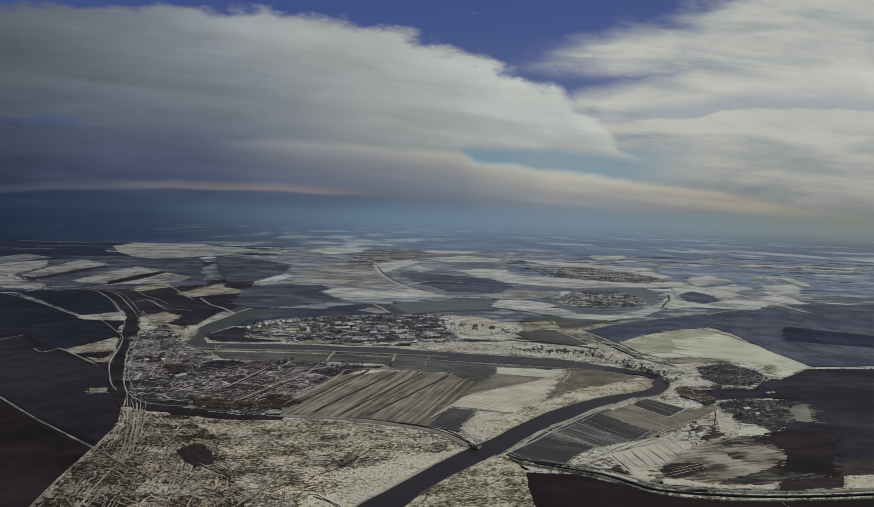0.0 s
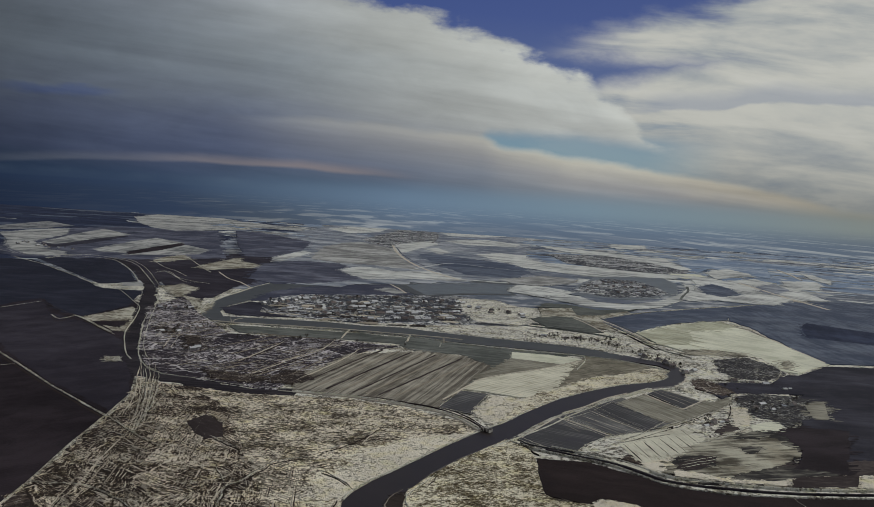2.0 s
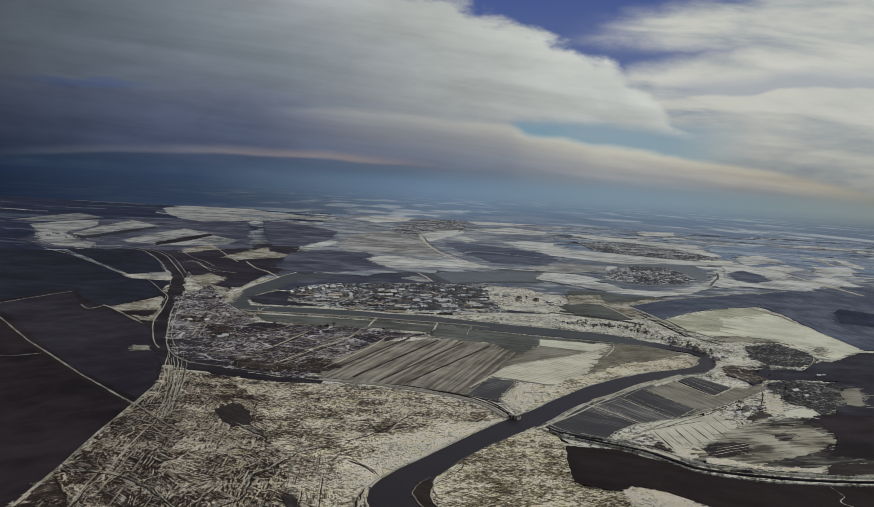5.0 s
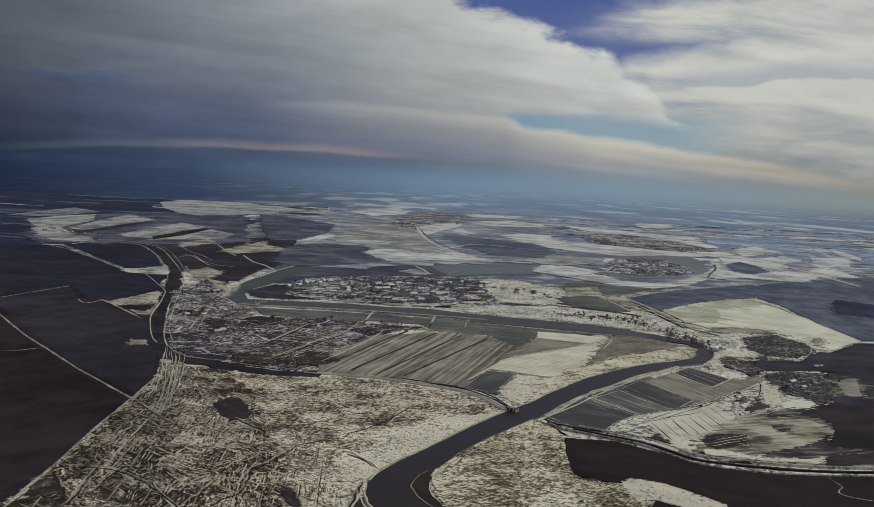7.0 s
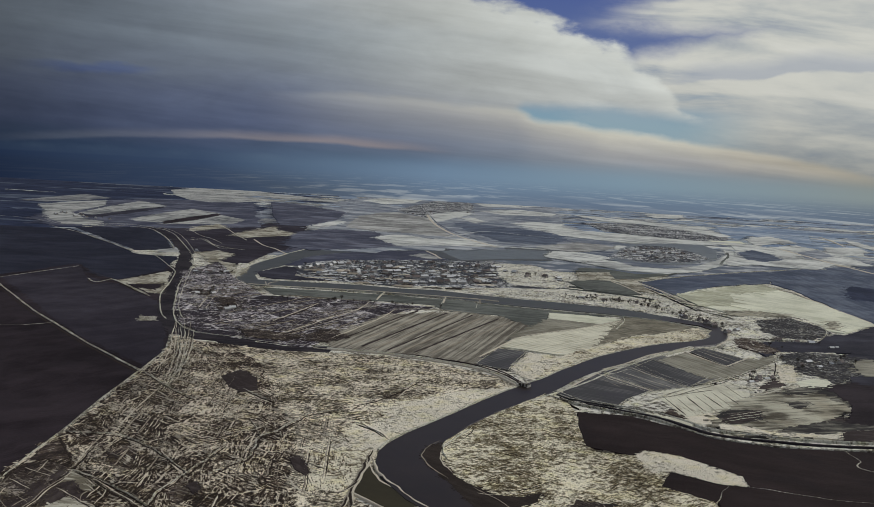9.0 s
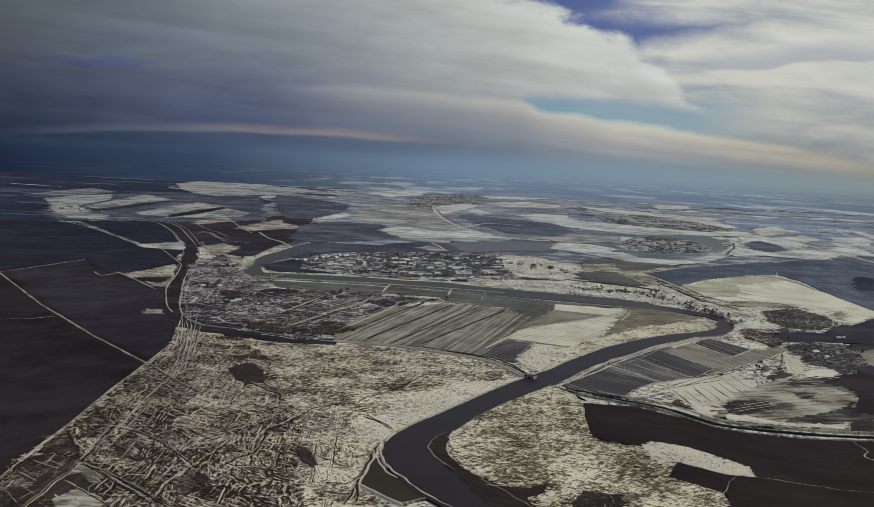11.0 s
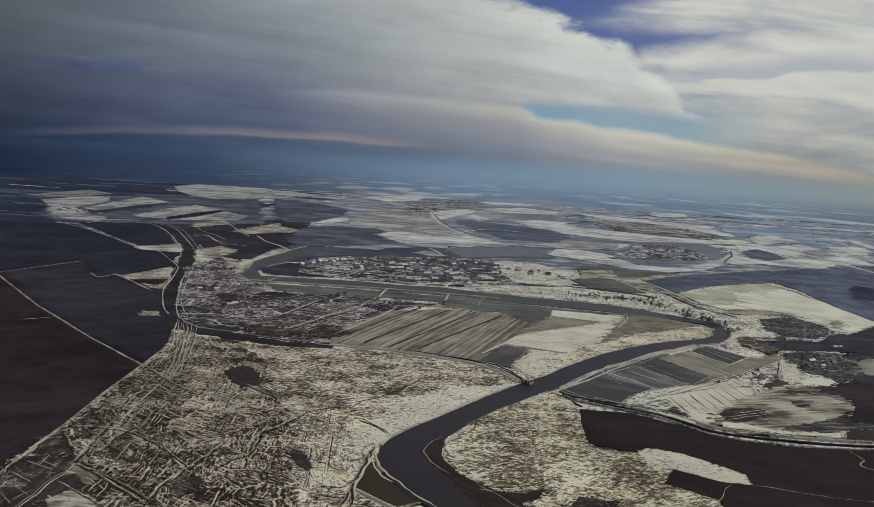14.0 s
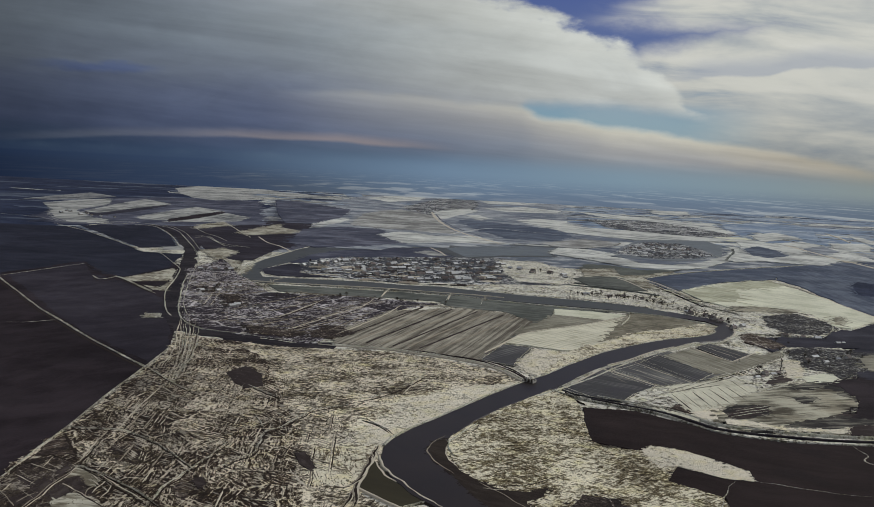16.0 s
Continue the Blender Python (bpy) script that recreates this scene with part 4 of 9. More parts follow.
def allotments(name, poly, first, second, size, mats, label, seed, gap=(1.9, 2.8), wide=0.40, z=0.66, bare=0.08, wave=0.35, lanes=0.3, run=(3, 14)):
    """Old plots cut out of each other, each with broken rows of snow and dark furrows along one of two ways (degrees), and trodden lanes between, as one object."""
    rnd = random.Random(seed)
    ea, eb = ((math.cos(radians(a)), math.sin(radians(a))) for a in (first, second))
    det = ea[0] * eb[1] - ea[1] * eb[0]
    st = [((x * eb[1] - y * eb[0]) / det, (ea[0] * y - ea[1] * x) / det) for x, y in poly]
    verts, faces, which = [], [], []

    def ridge(line, w, h, m):
        """A low ridge along points of the plan, thin at both ends, broken where it leaves the ground it belongs to."""
        run = []
        for q in line + [None]:
            if q is not None and inside(q, poly):
                run.append(q)
                continue
            if len(run) > 1:
                i, n = len(verts), len(run)
                for k, (x, y) in enumerate(run):
                    (x0, y0), (x1, y1) = run[max(k - 1, 0)], run[min(k + 1, n - 1)]
                    ln = math.hypot(x1 - x0, y1 - y0) or 1.0
                    ww = w * (0.2 if k in (0, n - 1) else rnd.uniform(0.6, 1.35))
                    nx, ny = -(y1 - y0) / ln * ww, (x1 - x0) / ln * ww
                    verts.extend(((x - nx, y - ny, z - 0.12), (x, y, z + h), (x + nx, y + ny, z - 0.12)))
                for k in range(n - 1):
                    a = i + 3 * k
                    faces.extend(((a, a + 1, a + 4, a + 3), (a + 1, a + 2, a + 5, a + 4)))
                    which.extend((m, m))
            run = []

    def at(s, t):
        x, y = s * ea[0] + t * eb[0], s * ea[1] + t * eb[1]
        return (x + wave * 1.6 * noise.noise((x / 11, y / 11, seed)), y + wave * 1.6 * noise.noise((x / 11, y / 11, seed + 9.5)))

    def plot(s0, s1, t0, t1, along):
        if rnd.random() < bare:
            return
        g = rnd.uniform(*gap) * (1.0 if along else 1.3)
        lo, hi, q0, q1 = (s0, s1, t0, t1) if along else (t0, t1, s0, s1)
        skew, lit = rnd.uniform(-0.3, 0.3), rnd.uniform(0.7, 1.2) * (1.0 if along else 1.9)
        pale = rnd.uniform(0.3, 0.95)
        q = q0 + g * 0.7
        while q < q1 - g * 0.4:
            p, end = lo + rnd.uniform(0.6, 3.0), hi - rnd.uniform(0.6, 3.0)
            while p < end:
                stop = min(end, p + rnd.uniform(*run))
                m = 1 if rnd.random() < 0.3 else 0 if rnd.random() < pale else 2
                n = max(2, int((stop - p) / 2.5))
                pts = []
                for k in range(n + 1):
                    a = p + (stop - p) * k / n
                    b = q + skew * (a - lo) + 0.12 * g * noise.noise((a / 3.5, q, seed))
                    pts.append(at(a, b) if along else at(b, a))
                ridge(pts, wide * lit * rnd.uniform(0.6, 1.5), 0.14 if m == 1 else 0.28, m)
                p = stop + rnd.uniform(0.2, 2.5)
            q += g * rnd.uniform(0.75, 1.3)

    def cut(s0, s1, t0, t1, along):
        ls, lt = s1 - s0, t1 - t0
        big = size * rnd.uniform(0.75, 1.5)
        if ls > 1.7 * big or lt > big:
            k = rnd.uniform(0.36, 0.64)
            if ls / 1.7 > lt:
                m = s0 + ls * k
                cut(s0, m, t0, t1, along if rnd.random() < 0.7 else not along)
                cut(m, s1, t0, t1, along if rnd.random() < 0.7 else not along)
                edge = [at(m, t0 + lt * k / 8) for k in range(9)]
            else:
                m = t0 + lt * k
                cut(s0, s1, t0, m, along if rnd.random() < 0.7 else not along)
                cut(s0, s1, m, t1, along if rnd.random() < 0.7 else not along)
                edge = [at(s0 + ls * k / 8, m) for k in range(9)]
            if rnd.random() < lanes:
                ridge(edge, wide * 1.6, 0.34, rnd.choice((0, 2)))
                ridge([(x + 1.1, y - 0.6) for x, y in edge], wide * 1.3, 0.16, 1)
            return
        plot(s0, s1, t0, t1, along)

    cut(min(a for a, b in st), max(a for a, b in st), min(b for a, b in st), max(b for a, b in st), True)
    mesh = bpy.data.meshes.new(name)
    mesh.from_pydata(verts, [], faces)
    for k in mats:
        mesh.materials.append(MAT[k])
    mesh.polygons.foreach_set("material_index", which)
    return tagged(new(name, mesh), label, "furrows", kind="stuff")


# ---- the plain ----
bm = bmesh.new()
for sx, sy in ((-9000, -3000), (9000, -3000), (9000, 14000), (-9000, 14000)):
    bm.verts.new((sx, sy, 0))
bm.faces.new(bm.verts)
tagged(link("ground", bm, ["plain"]), "flat winter plain of brown grass and thin snow", "ground", kind="structure")


def far_fields(mat, count, z, seed, near, label, west=0.0, size=1.0):
    """Strips of far farmland, one object for each kind of cover."""
    rnd = random.Random(seed)
    bm = bmesh.new()
    for k in range(count):
        z += 0.0005
        y = near * (7000 / near) ** rnd.random()
        x = rnd.uniform(-0.62, 0.62) * y
        if x < -0.18 * y and rnd.random() < west:
            continue
        a = rnd.choice((-0.35, -0.2, 0.0, 0.12, 0.3)) + rnd.uniform(-0.08, 0.08) - x / y * 0.4
        w, d = rnd.uniform(60, 260) * (y / 3000) ** 0.7, rnd.uniform(10, 62) * (y / 3000)
        w, d = w * size, d * size
        c, s = math.cos(a), math.sin(a)
        sh = rnd.uniform(-0.7, 0.7)
        n = 8
        ring = [(-1 + 2 * k / n, -1) for k in range(n)] + [(1, -1 + k) for k in range(2)] + [(1 - 2 * k / n, 1) for k in range(n)] + [(-1, 1 - k) for k in range(2)]
        vs = []
        for p, q in ring:
            j = 0.16 * noise.noise((x + p * 3, y + q * 3, seed))
            p2, q2 = p * w * (1 + j) + q * d * sh, q * d * (1 + 2.5 * noise.noise((x * 0.1 + p * 2.2, y * 0.1 + q, seed)))
            vs.append(bm.verts.new((x + p2 * c - q2 * s, y + p2 * s + q2 * c, z)))
        try:
            bm.faces.new(vs)
        except ValueError:
            pass
    for f in bm.faces:
        f.normal_update()
        if f.normal.z < 0:
            f.normal_flip()
    bmesh.ops.triangulate(bm, faces=bm.faces)
    return tagged(link("far_fields", bm, [mat]), label, "fields", kind="stuff")


# bluish sheet under the far strips, its colour standing for haze
patch("far_woodland", [(-350, 4200), (100, 3300), (700, 2750), (1200, 2350), (2000, 2100), (3200, 2600), (8500, 9000), (-1200, 9000)], "slate_far", -0.014, -8, "bluish far land, haze painted into its colour")
patch("far_plain", [(-5500, 9000), (-700, 9000), (-420, 3600), (-560, 2500), (-1100, 1900), (-2200, 2100)], "soil_west", -0.012, -8, "dark far plain, edge shade put into its colour")
# strips of far soil with haze in their colour
far_fields("soil_hazed", 110, 0.02, 11, 1900, "dark far ploughed strips, haze put into their colour")
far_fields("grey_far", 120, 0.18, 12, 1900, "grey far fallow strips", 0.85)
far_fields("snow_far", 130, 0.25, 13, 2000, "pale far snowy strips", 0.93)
far_fields("slate_far", 240, 0.33, 14, 2300, "bluish far strips, haze painted into their colour", 1.0)

# scrub that shows between the fields
patch("scrubland", [(-923.5, 1432.3), (-444.8, 1541.2), (-80.2, 1576.8), (335.7, 1524.8), (1158.4, 1806.3), (258.7, 383.7), (-208.7, 321.7)], "scrub", -0.012, 14, "dark winter scrub between fields", uneven=0.004)
# land under the far west, darkened in colour for the dark left edge
patch("ploughed_field", [(-2009.2, 3115.7), (-2229.9, 4441.5), (-1768.8, 5060.3), (-1319.5, 4538.7), (-1008.7, 3697.7), (-581.3, 3904.5), (-547.6, 2718.7), (-384.2, 2242.7), (-330, 1808.3), (-426.2, 2006.1), (-531.5, 2045.5), (-610.8, 2028.5), (-767.4, 1885.9), (-950.7, 1474.4)], "soil_west", -0.015, -21, "dark far plain, edge shade put into its colour")
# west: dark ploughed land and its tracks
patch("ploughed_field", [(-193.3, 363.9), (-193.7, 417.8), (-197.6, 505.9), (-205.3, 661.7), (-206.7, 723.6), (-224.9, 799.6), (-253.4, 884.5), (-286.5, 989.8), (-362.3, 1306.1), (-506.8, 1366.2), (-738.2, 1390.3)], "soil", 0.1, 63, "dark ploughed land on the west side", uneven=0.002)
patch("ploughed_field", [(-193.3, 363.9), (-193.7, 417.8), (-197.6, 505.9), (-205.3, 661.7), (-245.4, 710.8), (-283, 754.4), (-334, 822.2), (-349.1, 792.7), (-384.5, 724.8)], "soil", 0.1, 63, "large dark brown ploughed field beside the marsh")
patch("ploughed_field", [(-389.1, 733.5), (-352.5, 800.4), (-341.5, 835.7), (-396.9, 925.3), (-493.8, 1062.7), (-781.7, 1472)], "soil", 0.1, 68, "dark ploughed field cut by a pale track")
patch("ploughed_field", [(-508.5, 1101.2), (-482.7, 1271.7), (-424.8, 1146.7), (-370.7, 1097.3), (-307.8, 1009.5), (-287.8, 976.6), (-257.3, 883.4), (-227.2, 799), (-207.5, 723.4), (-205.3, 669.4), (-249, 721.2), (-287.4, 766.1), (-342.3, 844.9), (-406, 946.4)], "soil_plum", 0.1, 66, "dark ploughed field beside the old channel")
patch("ploughed_field", [(-541.7, 1020.8), (-522.9, 1125.1), (-487.7, 1284.8), (-416.7, 1161.7), (-382.6, 1138.1), (-363.2, 1261.4), (-395.1, 1444.2), (-461.3, 1450.9), (-574.4, 1637.8), (-729.7, 1874.5), (-866, 1860.4), (-962.4, 1811.8)], "soil_blue", 0.1, -0, "dark ploughed field on the far side, blued with haze")
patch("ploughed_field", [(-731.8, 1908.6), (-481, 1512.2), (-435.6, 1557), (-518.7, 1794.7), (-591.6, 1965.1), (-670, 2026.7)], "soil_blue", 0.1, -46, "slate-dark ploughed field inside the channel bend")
patch("fenced_yard", [(-276.2, 881.7), (-262.2, 885.5), (-254.7, 864.1), (-267.5, 857.5)], "track", 0.2, 0, "small pale fenced yard in ploughed land")
ribbon("dirt_track", [(-193.8, 387.4), (-193.3, 417.1), (-195.7, 457.7), (-196.8, 503.8), (-200.9, 573.6), (-203.8, 662), (-206.7, 723.6)], 2.2, "track", 0.5, 0.8, "snowy track along the edge of the marsh")
ribbon("dirt_track", [(-191.7, 383), (-191, 412.1), (-193.1, 451.7), (-193.4, 496.7), (-197.7, 564.3), (-199.8, 651.6)], 2.0, "earth", 0.5, 0.0, "dark ditch beside a snowy track")
ribbon("dirt_track", [(-523.8, 1093.9), (-428.9, 953.3), (-374.3, 872), (-324.4, 804.6), (-279.8, 744.7), (-239.5, 693.5), (-200.6, 645.9)], 3.2, "ditch", 0.5, 0, "dark ditch beside a snowy track")
ribbon("dirt_track", [(-531.6, 1114.3), (-434.1, 968.9), (-378.3, 885.1), (-327.4, 815.7), (-282.1, 754.2), (-241.1, 701.8), (-201.7, 653.1)], 3.6, "track", 0.5, 0.5, "straight snowy dirt track between ploughed fields")
ribbon("dirt_track", [(-515, 1086.4), (-500.2, 1149.5), (-487.9, 1203.6), (-475.6, 1254.6)], 2.2, "track", 0.5, 0, "faint pale track across ploughed land")
ribbon("dirt_track", [(-475.6, 1254.6), (-427.8, 1186.9), (-384.2, 1126.3)], 1.4, "earth", 0.5, 0, "faint dark edge across ploughed land")
ribbon("dirt_track", [(-418.6, 1133.7), (-401.2, 1106.4), (-394.5, 1115.5), (-391.2, 1135), (-380.7, 1128), (-345.7, 1076.5), (-314.3, 1029.2)], 3.4, "track", 0.5, 0.5, "pale bank along a dark field")
ribbon("dirt_track", [(-411.1, 1113.4), (-394.1, 1087.1), (-389.2, 1100.6), (-384.1, 1114.6), (-373.8, 1107.9), (-339.8, 1058.1), (-311.5, 1016)], 3, "ditch", 0.5, 0, "dark ditch along a pale bank")
ribbon("dirt_track", [(-796.6, 1936.1), (-734, 1856.9), (-682, 1796), (-600, 1675.4), (-533.9, 1578.2), (-467.3, 1470.1)], 4, "track", 0.5, 0, "pale track round a dark field")
ribbon("dirt_track", [(-467.3, 1470.1), (-456, 1493.4), (-445.7, 1522)], 3, "track", 0.5, 0, "pale track round a dark field")
patch("snowy_field", [(-452.6, 1545.5), (-440.5, 1571.3), (-421.4, 1566.7), (-409.8, 1523.7), (-426.9, 1507.1), (-439.9, 1493.2)], "snow_west", 0.12, 0, "pale snowy bank beside the channel")
ribbon("dirt_track", [(-370.7, 798), (-354, 803.6), (-335.1, 822.4)], 1.4, "track", 0.5, 0, "faint pale track across ploughed land")
patch("ploughed_field", [(-656.5, 2000.1), (-604.8, 2089), (-541.1, 2060.2), (-422.3, 1660.2), (-386, 1498.1), (-481.8, 1756.9), (-566.9, 1958.7)], "soil_plum", 0.12, 60, "dark ground along the old channel", fray=0.8)
# the old channel and its dike
ribbon("old_channel", [(-638.8, 2048.9), (-550.5, 1903.5), (-462.4, 1687.2), (-394.5, 1483.2), (-354.3, 1325.1), (-323.8, 1171.5), (-292.4, 1032.9), (-262.9, 924.6), (-237.2, 849.6), (-215.3, 813.3)], 26, "channel", 0.5, 0.0, "dark silted channel winding past the village")
ribbon("old_channel", [(-222.8, 823), (-209.8, 809), (-189.4, 794.7), (-162.5, 780.2), (-127.4, 766), (-80.7, 760.6)], 34, "channel", 0.5, 0.0, "dark silted channel below the gardens")
ribbon("channel_bank", [(-329.5, 1261.1), (-306.4, 1131), (-273.5, 993.9), (-248.3, 899.8), (-227.1, 846), (-204.4, 816.1), (-166.9, 800.4), (-130.8, 785.6), (-82.9, 779.8)], 1.984, "bank", 0.5, 0.6, "pale bank of the old channel beside gardens")
ribbon("dike", [(-83.9, 772), (-35.2, 765), (10.9, 744.3), (37.4, 729.2), (55.7, 704.8), (69.6, 670.4)], 5.0, "bank", 0.5, 1.4, "low snowy flood dike round the marsh")
ribbon("dirt_track", [(-83.2, 782.3), (-35.7, 774.7), (11, 755.8), (40.5, 740.9), (59.4, 715.9), (72.4, 678.3)], 1.3, "earth", 0.5, 0.0, "dark wheel track on a flood dike")
ribbon("dike", [(-95.6, 771), (-83.9, 768.5), (-35.2, 761.5), (10.1, 740.8), (35.4, 726.2), (52.7, 702.8), (66.6, 669.4)], 2.6, "drift", 0.5, 0.9, "white snowy shoulder of a flood dike")
ribbon("channel_bank", [(-724.1, 1924.6), (-706.5, 2004.4), (-670.5, 2018.3), (-611.5, 1991), (-567.4, 1914.7), (-523.2, 1813.7), (-479.3, 1697.5), (-440.2, 1583.4)], 2.728, "bank", 0.5, 0.6, "pale snowy bank of the old channel")
ribbon("channel_bank", [(-747.2, 1985.6), (-700.1, 2066.4), (-652, 2058.4), (-597.6, 2004), (-561.5, 1957.7), (-518.8, 1867.6), (-478.2, 1756.2), (-439.1, 1646.3), (-404.7, 1549.3)], 3.1, "bank", 0.5, 0.6, "pale snowy bank of the old channel")
ribbon("channel_bank", [(-622.8, 2043.2), (-575.1, 2004.7), (-516.4, 1887), (-469.5, 1763), (-420.8, 1621.3), (-395.9, 1543.9)], 1.86, "bank", 0.5, 0.6, "pale snowy bank of the old channel")
ribbon("channel_bank", [(-435.3, 1454.6), (-403.6, 1388), (-374, 1319.3), (-347.1, 1257.1), (-329.5, 1183.9), (-316.2, 1117.7), (-301.9, 1039.4), (-282.5, 969.7), (-262.2, 906.2), (-248.9, 875.5)], 2.232, "bank", 0.5, 0.6, "pale snowy bank of the old channel")
ribbon("channel_bank", [(-404.7, 1549.3), (-364, 1420.9), (-338.8, 1314.8), (-311.7, 1186.3), (-283.6, 1057.2), (-263.6, 972.9), (-244.4, 909.1), (-233, 881.1)], 1.86, "bank", 0.5, 0.6, "pale bank of the old channel beside gardens")
# north-west: strips of snow-covered land
patch("ploughed_field", [(-303.9, 1616.4), (-310.6, 1820.5), (-290.2, 2011.8), (-232.3, 2320.4), (-126.3, 2170), (-91.2, 1874.6), (-228.4, 1695.5), (-254.8, 1609.5)], "soil_lake", 0.1, 56, "dark ploughed field by the lake")
patch("ploughed_field", [(-462.9, 1784.2), (-426.2, 2006.1), (-339.6, 1802.2), (-277.7, 1631.1), (-280.7, 1408.1), (-303.1, 1415), (-335.4, 1444.8), (-335.9, 1543.9), (-388.3, 1570.7)], "soil_plum", 0.1, -21, "dark rough ground by the old channel")
patch("fallow_field", [(-542.4, 2654.9), (-572.3, 3845.2), (-259.2, 3481), (-283.2, 2589.1), (-321.7, 2225.4), (-384.2, 2242.7)], "grey_far", 0.1, 66, "grey fallow field")
patch("snowy_field", [(-312.5, 2189.4), (-290.1, 2582.6), (-252.3, 2588.6), (-248.9, 2283.9)], "snow_west", 0.12, 80, "pale snowy strip", fray=0.5)
patch("snowy_field", [(-496.6, 5508.5), (-220.1, 5175.4), (25.5, 4891.4), (130.8, 3662.5), (20, 3253.9), (-117.3, 3900.8), (-346.4, 4444.7)], "snow_west", 0.12, -69, "pale snowy far fields", fray=0.5)
patch("ploughed_field", [(-549.9, 2113.8), (-530.1, 2329.6), (-455.3, 2302.6), (-383.6, 2456.3), (-321.2, 2385.7), (-295.1, 2095), (-276.5, 1850.4), (-261.8, 1656.7), (-289.8, 1568.7), (-291.5, 1399.9), (-298.5, 1321), (-374.6, 1514.2), (-427.9, 1667.5), (-496, 1886.8)], "soil_plum", 0.1, -21, "dark rough pasture by the old channel", fray=1.5)
patch("snowy_field", [(-488.1, 2430.1), (-464.2, 2577.4), (-390.4, 2597), (-335.7, 2535.3), (-376.1, 2409.2), (-440.5, 2369.8)], "snow_dim", 0.12, 53, "snowy pasture dimmed by edge shade in its colour", uneven=0.06, fray=0.6)
patch("snowy_field", [(-622.5, 3963.1), (-398.2, 3641.9), (-330.5, 3204.5), (-376.4, 3189.5), (-469.2, 3307), (-576.9, 3607.7)], "snow_dim", 0.12, 53, "snowy strip dimmed by edge shade in its colour", fray=0.6)
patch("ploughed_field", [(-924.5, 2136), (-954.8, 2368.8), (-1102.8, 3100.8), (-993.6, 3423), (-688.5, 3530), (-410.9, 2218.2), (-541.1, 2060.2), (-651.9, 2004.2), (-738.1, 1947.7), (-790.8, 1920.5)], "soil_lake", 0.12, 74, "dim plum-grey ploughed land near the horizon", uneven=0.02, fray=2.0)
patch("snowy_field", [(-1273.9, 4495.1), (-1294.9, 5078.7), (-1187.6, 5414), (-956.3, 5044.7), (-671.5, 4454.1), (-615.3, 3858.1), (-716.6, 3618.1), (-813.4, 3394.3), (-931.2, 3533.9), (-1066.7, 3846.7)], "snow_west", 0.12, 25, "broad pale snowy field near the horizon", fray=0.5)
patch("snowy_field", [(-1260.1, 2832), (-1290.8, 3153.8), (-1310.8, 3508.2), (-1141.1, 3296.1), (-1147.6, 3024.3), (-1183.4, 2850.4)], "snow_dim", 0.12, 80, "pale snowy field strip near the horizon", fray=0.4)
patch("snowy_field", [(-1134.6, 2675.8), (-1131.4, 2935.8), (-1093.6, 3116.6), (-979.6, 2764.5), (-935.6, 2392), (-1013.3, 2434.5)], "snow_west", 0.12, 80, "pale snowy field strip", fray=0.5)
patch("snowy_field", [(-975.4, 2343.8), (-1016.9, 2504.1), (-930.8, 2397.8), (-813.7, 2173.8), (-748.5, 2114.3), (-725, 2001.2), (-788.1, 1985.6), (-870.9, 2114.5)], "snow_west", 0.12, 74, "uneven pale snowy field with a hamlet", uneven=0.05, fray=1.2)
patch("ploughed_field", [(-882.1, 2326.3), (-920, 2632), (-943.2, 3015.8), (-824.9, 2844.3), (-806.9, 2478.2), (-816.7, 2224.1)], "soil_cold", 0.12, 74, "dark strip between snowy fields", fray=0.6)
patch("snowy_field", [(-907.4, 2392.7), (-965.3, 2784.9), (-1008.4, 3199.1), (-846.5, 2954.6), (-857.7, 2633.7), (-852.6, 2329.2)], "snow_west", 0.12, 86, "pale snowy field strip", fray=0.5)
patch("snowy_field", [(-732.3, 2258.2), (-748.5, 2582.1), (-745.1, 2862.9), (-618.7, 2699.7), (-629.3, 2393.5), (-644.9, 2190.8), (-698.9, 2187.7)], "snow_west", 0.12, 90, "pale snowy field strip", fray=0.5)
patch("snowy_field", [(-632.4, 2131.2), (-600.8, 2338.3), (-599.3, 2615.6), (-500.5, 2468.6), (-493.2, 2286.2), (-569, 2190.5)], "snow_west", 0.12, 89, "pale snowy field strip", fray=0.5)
patch("ploughed_field", [(-648.2, 2237.8), (-642.2, 2470), (-626.2, 2690.8), (-599.3, 2615.6), (-600.8, 2338.3), (-620.4, 2142.4)], "soil", 0.12, 74, "narrow dark strip between snowy fields", fray=0.4)
patch("snowy_field", [(-532.3, 2026.9), (-537.4, 2127.8), (-515.4, 2240.7), (-472.2, 2120.1), (-497.2, 2056.8), (-512.8, 1984.7)], "brown", 0.12, -9, "pale rough snowy pasture", uneven=0.05)
patch("snowy_field", [(-420.4, 1931.2), (-408, 2071.4), (-385.7, 2263.9), (-359.1, 2132.4), (-292.5, 2067.8), (-288.6, 2015.5), (-333.7, 1963.2), (-375.7, 1881.2)], "brown", 0.12, 40, "pale rough snowy pasture", uneven=0.05)
